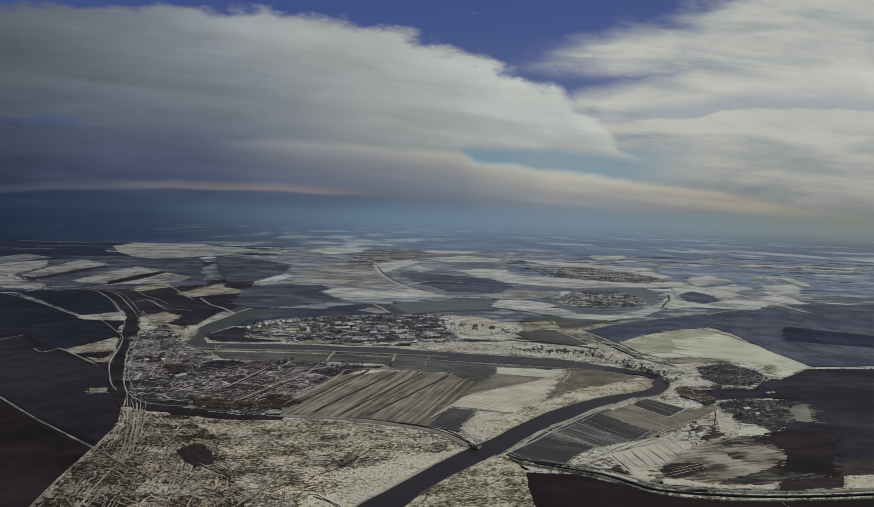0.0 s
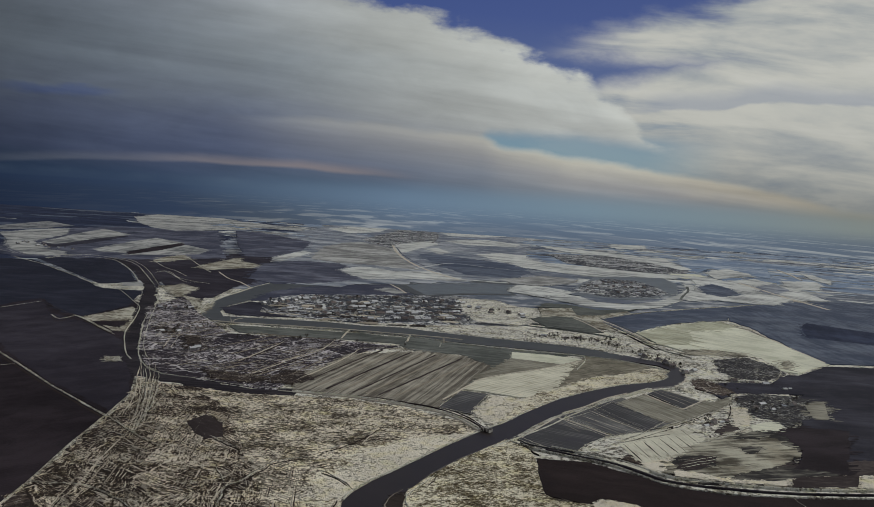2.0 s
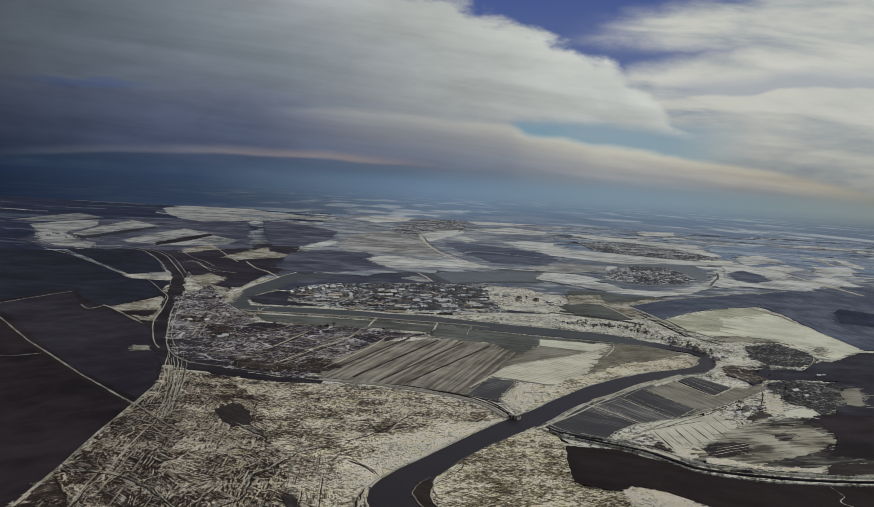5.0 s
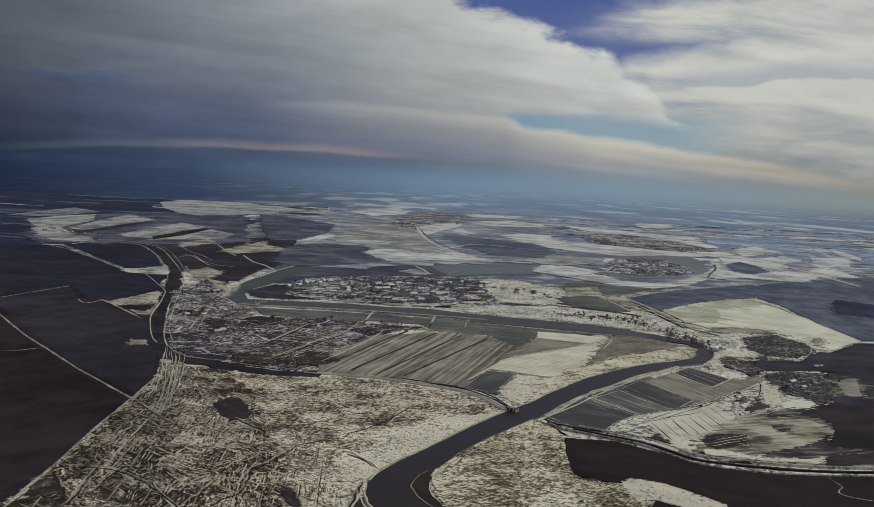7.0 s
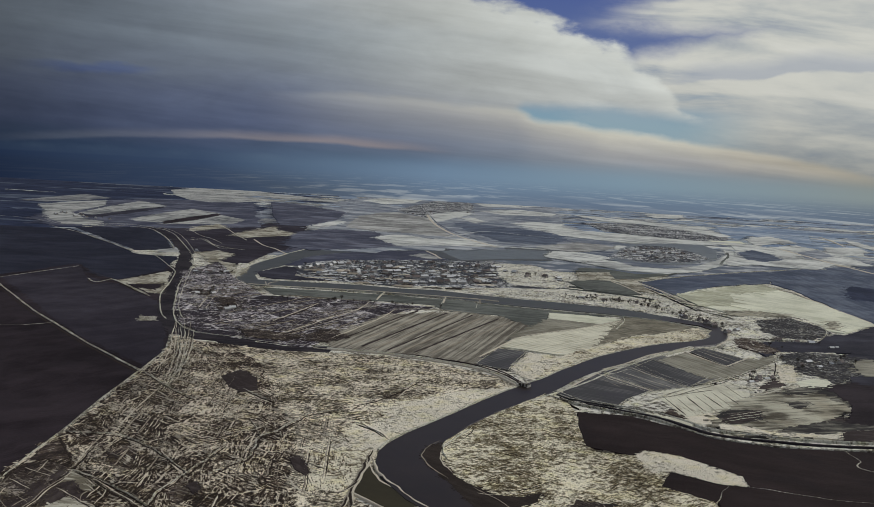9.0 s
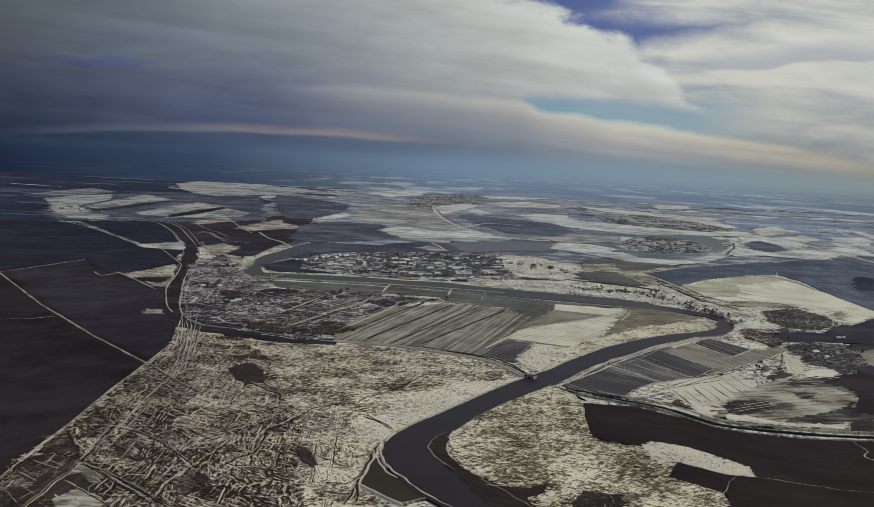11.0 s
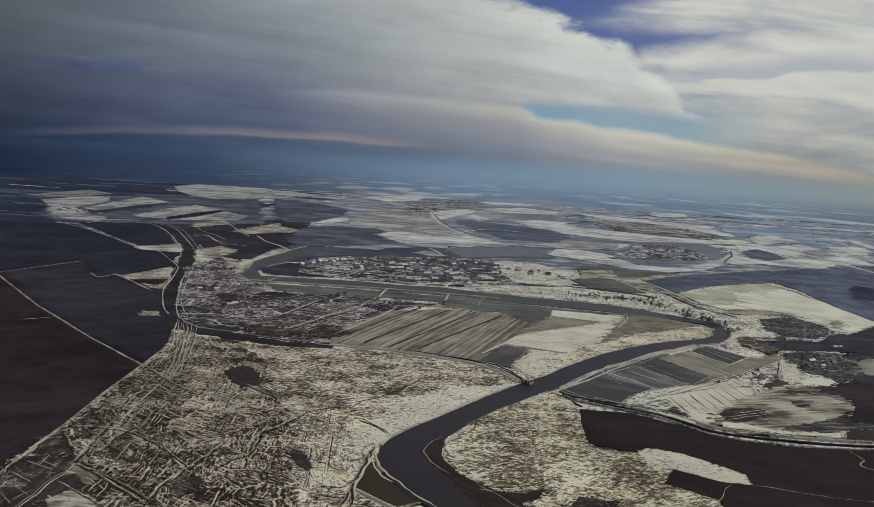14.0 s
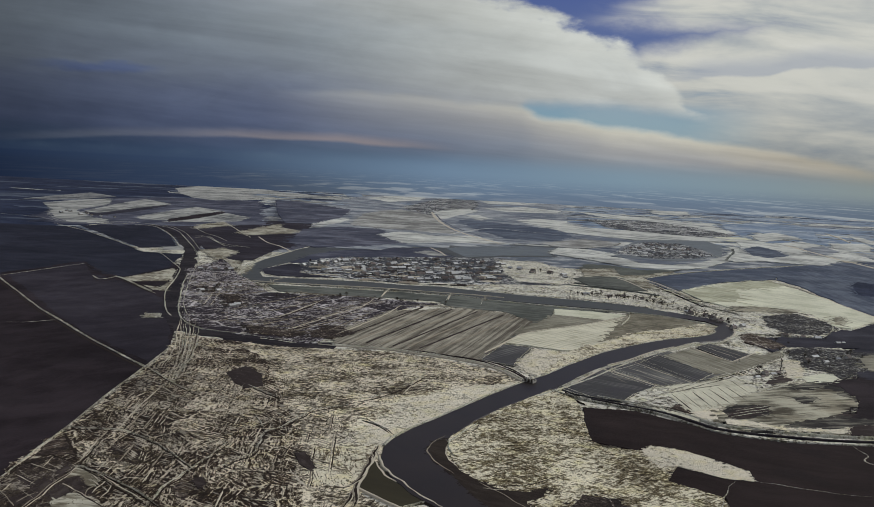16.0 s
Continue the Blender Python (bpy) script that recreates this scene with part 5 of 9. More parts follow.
patch("snowy_field", [(-385.3, 1530.4), (-361.6, 1578.2), (-326.8, 1522.8), (-326.1, 1443.8), (-327.5, 1388.6), (-355.8, 1455.6)], "brown", 0.12, 53, "small pale snowy pasture beside the channel", uneven=0.05)
patch("snowy_field", [(-379.1, 1132.6), (-367.3, 1181.4), (-354, 1248.7), (-345.4, 1231.8), (-328.3, 1149.5), (-324.4, 1121.9), (-363.9, 1099.1)], "brown", 0.12, 79, "small pale triangular snowy field", uneven=0.01, fray=0.5)
patch("snowy_field", [(-337, 1072.7), (-314.9, 1061.2), (-317.3, 1102.5), (-330.1, 1160.8), (-319.8, 1129.7), (-300.8, 1037.1), (-316.7, 1040.4)], "brown", 0.12, 79, "pale snowy corner beside a channel", uneven=0.03, fray=0.6)
ribbon("dirt_track", [(-1241.8, 2754.2), (-1225, 2950.4), (-1292.8, 3460.1)], 4, "soil_cold", 0.5, 0, "dark ditch between far fields")
ribbon("dirt_track", [(-1000.2, 2134.4), (-909, 2100.3), (-818.1, 2000.9)], 5, "snow_dim", 0.5, 0, "faint pale far lane")
ribbon("dirt_track", [(-887.2, 2123.1), (-803, 1993.2), (-743.9, 1963), (-693.9, 1987.4)], 4, "snow_dim", 0.5, 0, "faint pale far lane")
ribbon("dirt_track", [(-458.2, 1759.1), (-443.6, 1784.6), (-404.7, 1698.4), (-369.4, 1620.1), (-347.5, 1622)], 3, "track", 0.5, 0, "pale track through pasture")
ribbon("dirt_track", [(-355.8, 1848.2), (-316.3, 1731.1), (-285.6, 1673.6), (-265.7, 1626), (-247.7, 1580.5)], 5, "drift", 0.5, 0, "pale track down to the lake")
ribbon("dirt_track", [(-496.4, 2187.3), (-444.6, 2041.1), (-405.4, 1925.6), (-366.5, 1825.1)], 4, "track", 0.5, 0, "pale track through pasture")
ribbon("dirt_track", [(-248.6, 1580), (-259.3, 1481.3), (-268.8, 1402.7), (-268.6, 1328.6), (-265.7, 1249.2), (-293.2, 1331.8), (-319.3, 1410.8)], 5, "drift", 0.5, 0, "pale bank of the lake outlet")
ribbon("dirt_track", [(-394.6, 1143.7), (-362.7, 1099.6), (-333.4, 1053.5), (-307.2, 1015.5)], 2.4, "track", 0.5, 0, "pale bank along a dark field")
ribbon("dirt_track", [(-469.1, 1809.5), (-437.7, 1787.7), (-398.2, 1689), (-361.5, 1637.8), (-327, 1612.9)], 3.4, "track", 0.5, 0, "pale track through pasture")
ribbon("dirt_track", [(-525.2, 2010.3), (-468.4, 1875.6), (-430.1, 1809.1), (-390.6, 1721.8)], 2.6, "track", 0.5, 0, "pale track through pasture")
# the lake and the river round the village
patch("lake", [(-262.2, 1227.3), (-272, 1345.7), (-260.3, 1531.4), (-230, 1707), (-91.4, 1778.3), (4, 1908.5), (135.5, 1997.5), (254.6, 1990), (218.7, 1832.3), (224.1, 1741.1), (115.9, 1688.1), (44.9, 1595.1), (19.6, 1676.1), (-5.8, 1718.5), (-84.8, 1660.5), (-172.1, 1557.7), (-211.5, 1478.2), (-225, 1400.3), (-240.8, 1328.6), (-240.9, 1256.2), (-224.2, 1185.6)], "lake", 0.16, -6, "grey-green water bending round the village", uneven=0.002)
patch("lake", [(-264.2, 1233.1), (-242.7, 1269.3), (-226, 1209.7), (-161.2, 1210.9), (-96.3, 1213.1), (-44.7, 1198.5), (5.6, 1201.9), (55.3, 1177.3), (117.1, 1154.7), (177.6, 1138.9), (228.4, 1116.3), (272.9, 1076.1), (257.2, 1037.4), (205.9, 1067.5), (143.1, 1083), (59.1, 1106.7), (12.6, 1133.5), (-56.4, 1148.6), (-125.2, 1149), (-194.1, 1150.4), (-225.9, 1155.4)], "lake", 0.16, -6, "grey-green water arm below the village", uneven=0.002)
# paler sheet over the upper lake, haze and reflection put into its colour
patch("lake", [(15.1, 1805.7), (73.2, 1925.6), (133.5, 1966.2), (244.4, 1954.6), (214.3, 1842), (215.6, 1758.7), (117.4, 1711.2), (49.8, 1639.1)], "lake_pale", 0.16, 1, "paler lake water, haze and sky reflection in its colour", uneven=0.01)
patch("wetland", [(5.9, 1054.1), (19.3, 1125.9), (58.7, 1096.9), (142, 1073.7), (205.1, 1062.9), (176.1, 1023.4), (131, 1035.3), (122.1, 984.8), (83.5, 850.9), (61.7, 833.2), (101, 952), (73.3, 1014.5), (24.4, 1017.6)], "wet", 0.13, -13, "dark green wet meadow beside the river", uneven=0.008)
patch("wetland", [(-204.9, 1135.1), (-123.4, 1133.3), (-55.2, 1127.8), (13.8, 1113.7), (9.1, 1064.3), (-52.2, 1074.2), (-116.7, 1074.6), (-181.9, 1080.5)], "wet", 0.13, -8, "dark wet strip below the dike", uneven=0.006)
ribbon("dike_road", [(-224.8, 1150), (-202.4, 1103.7), (-203, 1147), (-125.2, 1149), (-55.8, 1138.1), (16.6, 1124.9), (57.8, 1106.2)], 3.9, "track", 0.5, 1.2, "pale road on the lake dike")
ribbon("dike_road", [(-60.1, 1141.8), (-63.9, 1074.7)], 2.16, "track", 0.5, 0.0, "short pale ramp off a dike")
ribbon("dike_road", [(16.6, 1124.9), (12.3, 1074.7)], 2.16, "track", 0.5, 0.0, "short pale ramp off a dike")
ribbon("dike_road", [(56.4, 1105.7), (51.8, 1057.6)], 2.16, "track", 0.5, 0.0, "short pale ramp off a dike")
ribbon("lake_shore", [(-262.2, 1227.3), (-269.8, 1315.8), (-263.8, 1452.1), (-249.8, 1579.1), (-230, 1707)], 4.0, "bank", 0.5, 0.6, "pale snowy lake shore")
patch("snowy_field", [(-329.6, 1420.2), (-296.3, 1383.7), (-275.4, 1298.4), (-267.7, 1363.8), (-257, 1291.6), (-255.8, 1197.8), (-290.7, 1321.8)], "brown", 0.16, -57, "pale rough spit by the lake")
patch("ploughed_field", [(-221.1, 1402.1), (-208, 1548.8), (-164.2, 1660.7), (-89.4, 1741.2), (-17.3, 1798.4), (14.5, 1662), (28.8, 1606.4), (-76.5, 1510.2), (-155.3, 1488.1), (-189.8, 1417.2)], "soil_lake", 0.19, 39, "dark bare ground between lake and village", uneven=0.01)
ribbon("lake_spit", [(-19.8, 1823.2), (-1.9, 1745), (14.5, 1651.1)], 7, "drift", 0.5, 0.0, "pale snowy spit in the lake")
patch("snowy_field", [(-40.9, 1686.1), (-16.4, 1736.2), (12.5, 1660.9), (-5.1, 1629.1)], "snow_west", 0.19, -25, "pale snowy lake point", uneven=0.03)
# the village spit
patch("village_ground", [(-206.2, 1359.9), (-194.3, 1450), (-159.2, 1524.4), (14.4, 1619), (113.8, 1654.6), (164.6, 1564.5), (221.8, 1383), (177, 1294.9), (87.8, 1242.8), (13, 1247.1), (-60.8, 1227.9), (-136.4, 1246.8), (-178.8, 1282.7)], "garden", 0.18, 20, "snow-streaked village gardens", uneven=0.01)
patch("grass_field", [(106.1, 1609.2), (170.7, 1625.5), (226.9, 1444.7), (226.1, 1357.1), (168.7, 1291.1), (115.4, 1305.5), (102.3, 1405.9)], "scrub", 0.2, -67, "brown pasture streaked with snow")
patch("snowy_flat", [(35.2, 1232.2), (89, 1261.7), (167.1, 1277.9), (196.3, 1266.5), (296.7, 1235.8), (320.4, 1130), (325, 1031.5), (289.9, 1041.7), (247.4, 1110.1), (185.7, 1147.1), (118.1, 1165.5), (62.7, 1185.9)], "scrub", 0.2, -22, "pale snowy river bank with trees")
ribbon("hedge_bank", [(177.9, 1301.6), (242.9, 1269.3), (292, 1228.2)], 5, "wet", 0.5, 0.9, "dark hedge bank along the river flat")
patch("ploughed_field", [(-242.9, 1297.8), (-218.6, 1386.6), (-197, 1380.3), (-189.6, 1278), (-135.7, 1240.6), (-207.9, 1229.9), (-229.5, 1247.4)], "soil_cold", 0.19, -14, "dark bare point of the village spit")
# gardens and marsh south-west of the river
patch("garden_ground", [(-336.2, 1258.3), (-318.4, 1390.4), (-251.2, 1199.6), (-223.8, 1144.7), (-192.3, 1066.9), (-115.6, 1065.3), (-51.5, 1060.4), (2.8, 1044.1), (-46.6, 973.1), (-85, 842.4), (-100.7, 772.7), (-130.3, 783.1), (-166.3, 797.8), (-203.4, 816.3), (-230.3, 857.7), (-261.7, 955.9)], "garden_rows", 0.12, 69, "dark gardens with snow-filled furrows", uneven=0.008)
ribbon("garden_track", [(-265, 1146.3), (-253.5, 1070.2), (-243, 994.9), (-236, 944)], 1.953, "drift", 0.5, 0.0, "snowy garden track")
ribbon("garden_track", [(-255.9, 1121.6), (-244, 1049), (-232.9, 972.9), (-229.1, 934.6)], 1.395, "drift", 0.5, 0.0, "snowy garden track")
ribbon("garden_track", [(-181.7, 845.8), (-155.1, 895.3), (-127.4, 966.2)], 1.302, "drift", 0.5, 0.0, "snow-filled furrow between gardens")
ribbon("garden_track", [(-137.1, 822.2), (-109.8, 877.1), (-80, 954.4)], 1.302, "drift", 0.5, 0.0, "snow-filled furrow between gardens")
ribbon("garden_track", [(-121.4, 923), (-88.1, 979), (-51.5, 1060.4)], 1.302, "drift", 0.5, 0.0, "snow-filled furrow between gardens")
ribbon("garden_track", [(-87.6, 866), (-53.1, 937.2), (-12.8, 1038.4)], 1.302, "drift", 0.5, 0.0, "snow-filled furrow between gardens")
patch("stubble_field", [(-88.6, 829.7), (-46.6, 973.1), (24.4, 1017.6), (75.6, 1003.2), (101, 952), (64.3, 834), (38.7, 740.4), (-2.8, 763.9), (-82.9, 779.8)], "stubble", 0.13, 74, "stubble field striped with snow", uneven=0.02, fray=1.6)
patch("grass_field", [(122.5, 988.7), (164.5, 970.1), (202, 986.9), (161.5, 951.5), (79.2, 861.2), (86.2, 851.7), (64.1, 831.2), (92.3, 889.4)], "brown", 0.14, 48, "brown grass strip between snowy fields")
patch("grass_field", [(113.8, 806), (142.4, 857.5), (193.5, 955.5), (219.8, 1027.6), (257.9, 1014.4), (300.3, 985.9), (283.6, 952.7), (192.8, 879), (129.6, 781)], "brown", 0.13, 44, "brown grass field in the river bend")
patch("ploughed_field", [(38.8, 742.6), (61.5, 814.2), (85.4, 805.5), (73.7, 765.5), (63.5, 723.1)], "soil_mid", 0.14, 58, "dark ploughed patch by the river dike")
patch("snowy_flat", [(66.4, 732.3), (88.6, 798.8), (109.3, 789.7), (135.7, 804.7), (112.8, 762.4), (79.1, 695), (72.5, 701.1)], "flood", 0.16, 51, "snowy scrub by the river")
patch("reed_marsh", [(-190.3, 358.4), (-191.7, 413.5), (-194.4, 497.6), (-200.5, 651.4), (-203, 711.1), (-219, 795.5), (-193.9, 775), (-124.9, 752), (-79.9, 753.6), (-34.5, 753.3), (10.9, 733.2), (53, 696.3), (66.1, 662.4), (40.7, 623.4), (6.6, 559.4), (-8.9, 530.7), (-19.7, 507.5), (-23.4, 492.3), (-23.9, 470.9), (-30.4, 447.7), (-32.1, 421.2), (-15.6, 399.3), (6.6, 378), (-173.2, 326.1)], "marsh", 0.14, 53, "snow-covered reed marsh with dark dry reeds", uneven=0.004)
patch("reed_marsh", [(-190.3, 358.4), (-191, 412.1), (-193.6, 495.6), (-199.5, 648), (-196.1, 687.2), (-201.7, 778.3), (-157.9, 758.5), (-121.3, 683.1), (-98.8, 600.8), (-77.8, 524.5), (-62.8, 464.9), (-59.6, 416), (-45.1, 365.7), (-173.2, 326.1)], "marsh_mid", 0.2, 53, "half-bare reed marsh with trodden lines", uneven=0.03)
patch("reed_marsh", [(-190.3, 358.4), (-191, 412.1), (-193.6, 495.6), (-199.5, 648), (-196.1, 687.2), (-206.8, 751.8), (-180.5, 690.5), (-156.1, 605.5), (-146.2, 537.3), (-122.9, 484.9), (-116.2, 448.4), (-100, 410.8), (-90.6, 360.6), (-173.2, 326.1)], "marsh_west", 0.2, 53, "half-bare reed marsh beside ploughed land, edge shade in its colour", uneven=0.03)
patch("reed_marsh", [(-59.1, 441.7), (-60.2, 465.2), (-54.3, 495.6), (-46, 518.7), (-40.6, 547.2), (-29.1, 575.8), (-13, 619.1), (9.5, 632), (9.4, 572.5), (-16.3, 524.1), (-23.5, 495.7), (-27.9, 473.3), (-31.5, 441), (-40.9, 428.3), (-49.9, 427)], "marsh_pale", 0.2, 0, "pale trampled marsh by the river", uneven=0.05, fray=3.0)
patch("snowy_flat", [(-27.3, 558.1), (-18.5, 589.9), (22.1, 642), (66.3, 664.2), (40.7, 625), (6.6, 560.7), (-8.9, 531.9), (-19.7, 508.6), (-23.5, 493.3), (-32.9, 499), (-49.7, 486), (-40.8, 519.3)], "flood", 0.2, 47, "pale snowy flat along the river", fray=2.2)
patch("bare_hollow", [(-144, 648.2), (-135.4, 672.3), (-119.7, 649.6), (-112.2, 613.8), (-121.6, 605.7), (-131.9, 619.7)], "earth", -0.99, -47, "dark bare hollow in the marsh")
# raised dark sheet whose colour stands in for the hollow's shadow
patch("bare_hollow", [(-68.1, 471.5), (-63.6, 476), (-55.3, 452.6), (-56.1, 446.5), (-62.7, 454.2)], "earth", -0.99, -63, "small dark hollow in the marsh")
patch("bare_hollow", [(-108.2, 423.3), (-105.8, 429.1), (-100.9, 419.6), (-103.1, 413.4)], "earth", -0.99, -27, "small dark hollow in the marsh")
patch("allotment", [(-189.9, 490.8), (-184.9, 494.7), (-172.8, 477.8), (-169.8, 454.6), (-173.9, 456.8)], "marsh_mid", 0.18, -61, "pale snowy plot beside a ditch", uneven=0.06)
patch("allotment", [(-163.7, 449.2), (-152.9, 445.3), (-138, 440.4), (-138, 432.2), (-152.1, 435.3)], "marsh", 0.18, -19, "pale snowy plot", uneven=0.08)
patch("reed_marsh", [(-161.4, 469.6), (-153.6, 480.5), (-142, 458.2), (-141.6, 443.4), (-152.5, 448)], "marsh_dark", 0.2, -30, "dark reed plot in the marsh", uneven=0.04)
patch("reed_marsh", [(-114.4, 409.1), (-111.9, 432.3), (-107, 423.4), (-105.7, 399.5)], "marsh_dark", 0.2, 84, "dark reed plot in the marsh", uneven=0.04)
ribbon("dirt_track", [(-203.6, 656.4), (-188.8, 635.8), (-175.1, 614.7), (-159.6, 598.6), (-147.1, 591.7), (-122, 574.5), (-101.5, 557.6)], 1.5, "drift", 0.5, 0.0, "snowy track into the marsh")
ribbon("dirt_track", [(-193.9, 501), (-180.7, 499.5), (-166.5, 497.3), (-148, 481.2), (-125.9, 474.5)], 1.3, "drift", 0.5, 0.0, "worn track through the marsh")
ribbon("dirt_track", [(-164.9, 437.9), (-169.4, 468.6), (-168.6, 499.1), (-173.5, 552), (-176, 617.9)], 1.3, "drift", 0.5, 0.0, "worn track through the marsh")
ribbon("dirt_track", [(-162.7, 435.7), (-166.5, 465.2), (-165.5, 495.3), (-170, 547.4), (-172.1, 612.1)], 1.1, "ditch", 0.5, 0.0, "dark rut through the marsh")
ribbon("worn_path", [(-171.6, 589.4), (-183.4, 656.6), (-187.2, 679), (-203.7, 744.3), (-236.7, 869)], 1.1265662155690714, "drift", 0.5, 0.0, "one of several worn snowy paths")
ribbon("worn_path", [(-181, 632.2), (-183.4, 653.3), (-190.8, 693.1), (-200.2, 738.9), (-225.7, 834.8)], 0.9568654636403999, "track", 0.5, 0.0, "one of several worn snowy paths")
ribbon("worn_path", [(-179.3, 630.8), (-181.6, 651.8), (-188.9, 691.4), (-198.1, 737), (-223.4, 832.4)], 0.9, "ditch", 0.5, 0.0, "dark rut between worn paths")
ribbon("worn_path", [(-169.2, 588.2), (-180, 650.9), (-187.2, 692.4), (-200.5, 748.5), (-231.4, 865.9)], 1.35068748000233, "track", 0.5, 0.0, "one of several worn snowy paths")
ribbon("worn_path", [(-181.7, 635.2), (-177.4, 648.9), (-184.4, 680.6), (-197.9, 743.5), (-217.7, 825.5)], 1.0428266151149574, "drift", 0.5, 0.0, "one of several worn snowy paths")
ribbon("worn_path", [(-180, 633.8), (-175.6, 647.5), (-182.5, 679), (-195.9, 741.6), (-215.4, 823.1)], 0.9, "ditch", 0.5, 0.0, "dark rut between worn paths")
ribbon("worn_path", [(-168.5, 594.5), (-179.2, 657.2), (-183, 685.8), (-194.9, 741.5), (-225, 853.8)], 0.9988240775048409, "track", 0.5, 0.0, "one of several worn snowy paths")
ribbon("worn_path", [(-171.7, 613.7), (-175.6, 640.4), (-182.4, 686), (-199, 755.1), (-232.6, 881.4)], 1.071615638657627, "track", 0.5, 0.0, "one of several worn snowy paths")
ribbon("worn_path", [(-170.1, 612.4), (-173.9, 638.9), (-180.6, 684.3), (-196.9, 753.1), (-230.1, 878.7)], 0.9, "ditch", 0.5, 0.0, "dark rut between worn paths")
ribbon("worn_path", [(-172.7, 619.7), (-172.5, 641.2), (-184, 691.9), (-195.1, 745.8), (-222.9, 867)], 1.0009041293452456, "drift", 0.5, 0.0, "one of several worn snowy paths")
ribbon("worn_path", [(-174.5, 626.8), (-174.8, 652.7), (-182.6, 691.4), (-195, 751.9), (-206.9, 804.9)], 1.1089807729428243, "track", 0.5, 0.0, "one of several worn snowy paths")
ribbon("worn_path", [(-172.9, 625.4), (-173, 651.2), (-180.8, 689.7), (-193, 749.9), (-204.7, 802.6)], 0.9, "ditch", 0.5, 0.0, "dark rut between worn paths")
ribbon("worn_path", [(-173.3, 627.7), (-177.1, 657.4), (-180.8, 693.3), (-191.5, 750.4), (-209.8, 826.6)], 1.3900357820259157, "track", 0.5, 0.0, "one of several worn snowy paths")
ribbon("worn_path", [(-196.2, 657.8), (-196.1, 687.2), (-206.1, 740), (-221.4, 800.5), (-235.8, 862.7)], 1.2, "drift", 0.5, 0.0, "worn snowy path along ploughed land")
ribbon("worn_path", [(-127.4, 766), (-134.9, 733.2), (-139, 699.5)], 1.0, "ditch", 0.5, 0.0, "dark gully in the marsh")
ribbon("worn_path", [(-124.9, 617.2), (-116.8, 604.8), (-107.2, 593.2), (-96.1, 581.1)], 1.4, "drift", 0.5, 0, "snowy rim of a hollow")
ribbon("worn_path", [(-88.4, 452.2), (-91.9, 479.5), (-92, 494.7), (-90.2, 511.1), (-89.9, 524.8)], 1.3, "drift", 0.5, 0.0, "winding snowy path in the marsh")
ribbon("worn_path", [(-112.2, 502.1), (-105.7, 514.2), (-97.3, 519), (-92.7, 527.9), (-91, 540.3)], 1.2, "drift", 0.5, 0.0, "winding snowy path in the marsh")
ribbon("worn_path", [(-86.8, 450.7), (-90.2, 477.8), (-90.1, 492.9), (-88, 509.2)], 0.84, "ditch", 0.5, 0.0, "dark rut beside a path")
ribbon("worn_path", [(-67.2, 448.3), (-63.1, 438.9), (-56.4, 425.5), (-48.7, 420.4), (-42.1, 418.4)], 1.3, "drift", 0.5, 0.0, "snowy path past a hollow")
ribbon("worn_path", [(-134.2, 473.4), (-117.6, 443.9), (-108.8, 432.7)], 1.2, "drift", 0.5, 0.0, "snowy path between plots")
ribbon("worn_path", [(-37.8, 541), (-32, 537.2), (-24.2, 526.8), (-19.1, 515.3)], 1.0, "earth", 0.5, 0.0, "dark gully down to the river")
ribbon("worn_path", [(-19.3, 609), (-7.6, 666.8), (4.4, 702.2)], 1.2, "drift", 0.5, 0.0, "snowy gap in the reeds")
patch("allotment", [(-190.8, 379.6), (-190.5, 408.6), (-192.2, 440.9), (-181.3, 447.2), (-170.6, 439.3), (-166.1, 433.3), (-167, 424.9), (-165.9, 381.4), (-177.8, 362.7)], "plots_dark", 0.12, 88, "dark allotments with snowy paths", uneven=0.03, fray=0.8)
patch("allotment", [(-165.6, 433.4), (-151.1, 410.3), (-143.2, 397), (-131.1, 375.6), (-163.6, 370.9), (-165.9, 386.7), (-167, 412.3)], "plots_dark", 0.12, 88, "dark reedy ground round allotments", uneven=0.03, fray=0.8)
patch("allotment", [(-191.3, 446.3), (-194.1, 464.5), (-193.8, 477.5), (-188.6, 480.6), (-180.2, 465.1), (-174.8, 452.9), (-184, 450.3)], "marsh_dark", 0.12, -61, "pale snowy plot beside a ditch", uneven=0.03, fray=0.3)
patch("allotment", [(-166.3, 436.6), (-156.1, 425.1), (-157.3, 420.1), (-162.1, 417.8), (-165.3, 415.7)], "brown", 0.12, 6, "snowy ground beside a track", uneven=0.03, fray=0.8)
patch("allotment", [(-158.7, 394.6), (-155.4, 402.3), (-148.2, 396.3), (-140.5, 391.2), (-136.6, 381.8), (-154, 378), (-159.1, 386.4)], "brown", 0.12, 6, "snowy allotment", uneven=0.05)
patch("allotment", [(-158.2, 422.3), (-155.7, 426.8), (-149.2, 418.3), (-147.9, 408.6), (-153, 410.8)], "brown", 0.12, 6, "snowy allotment", uneven=0.05)
patch("allotment", [(-186.9, 420), (-177.5, 412.2), (-176.4, 406.3), (-185.4, 414)], "earth", 0.12, 88, "bare dark allotment", uneven=0.04, fray=1.0)
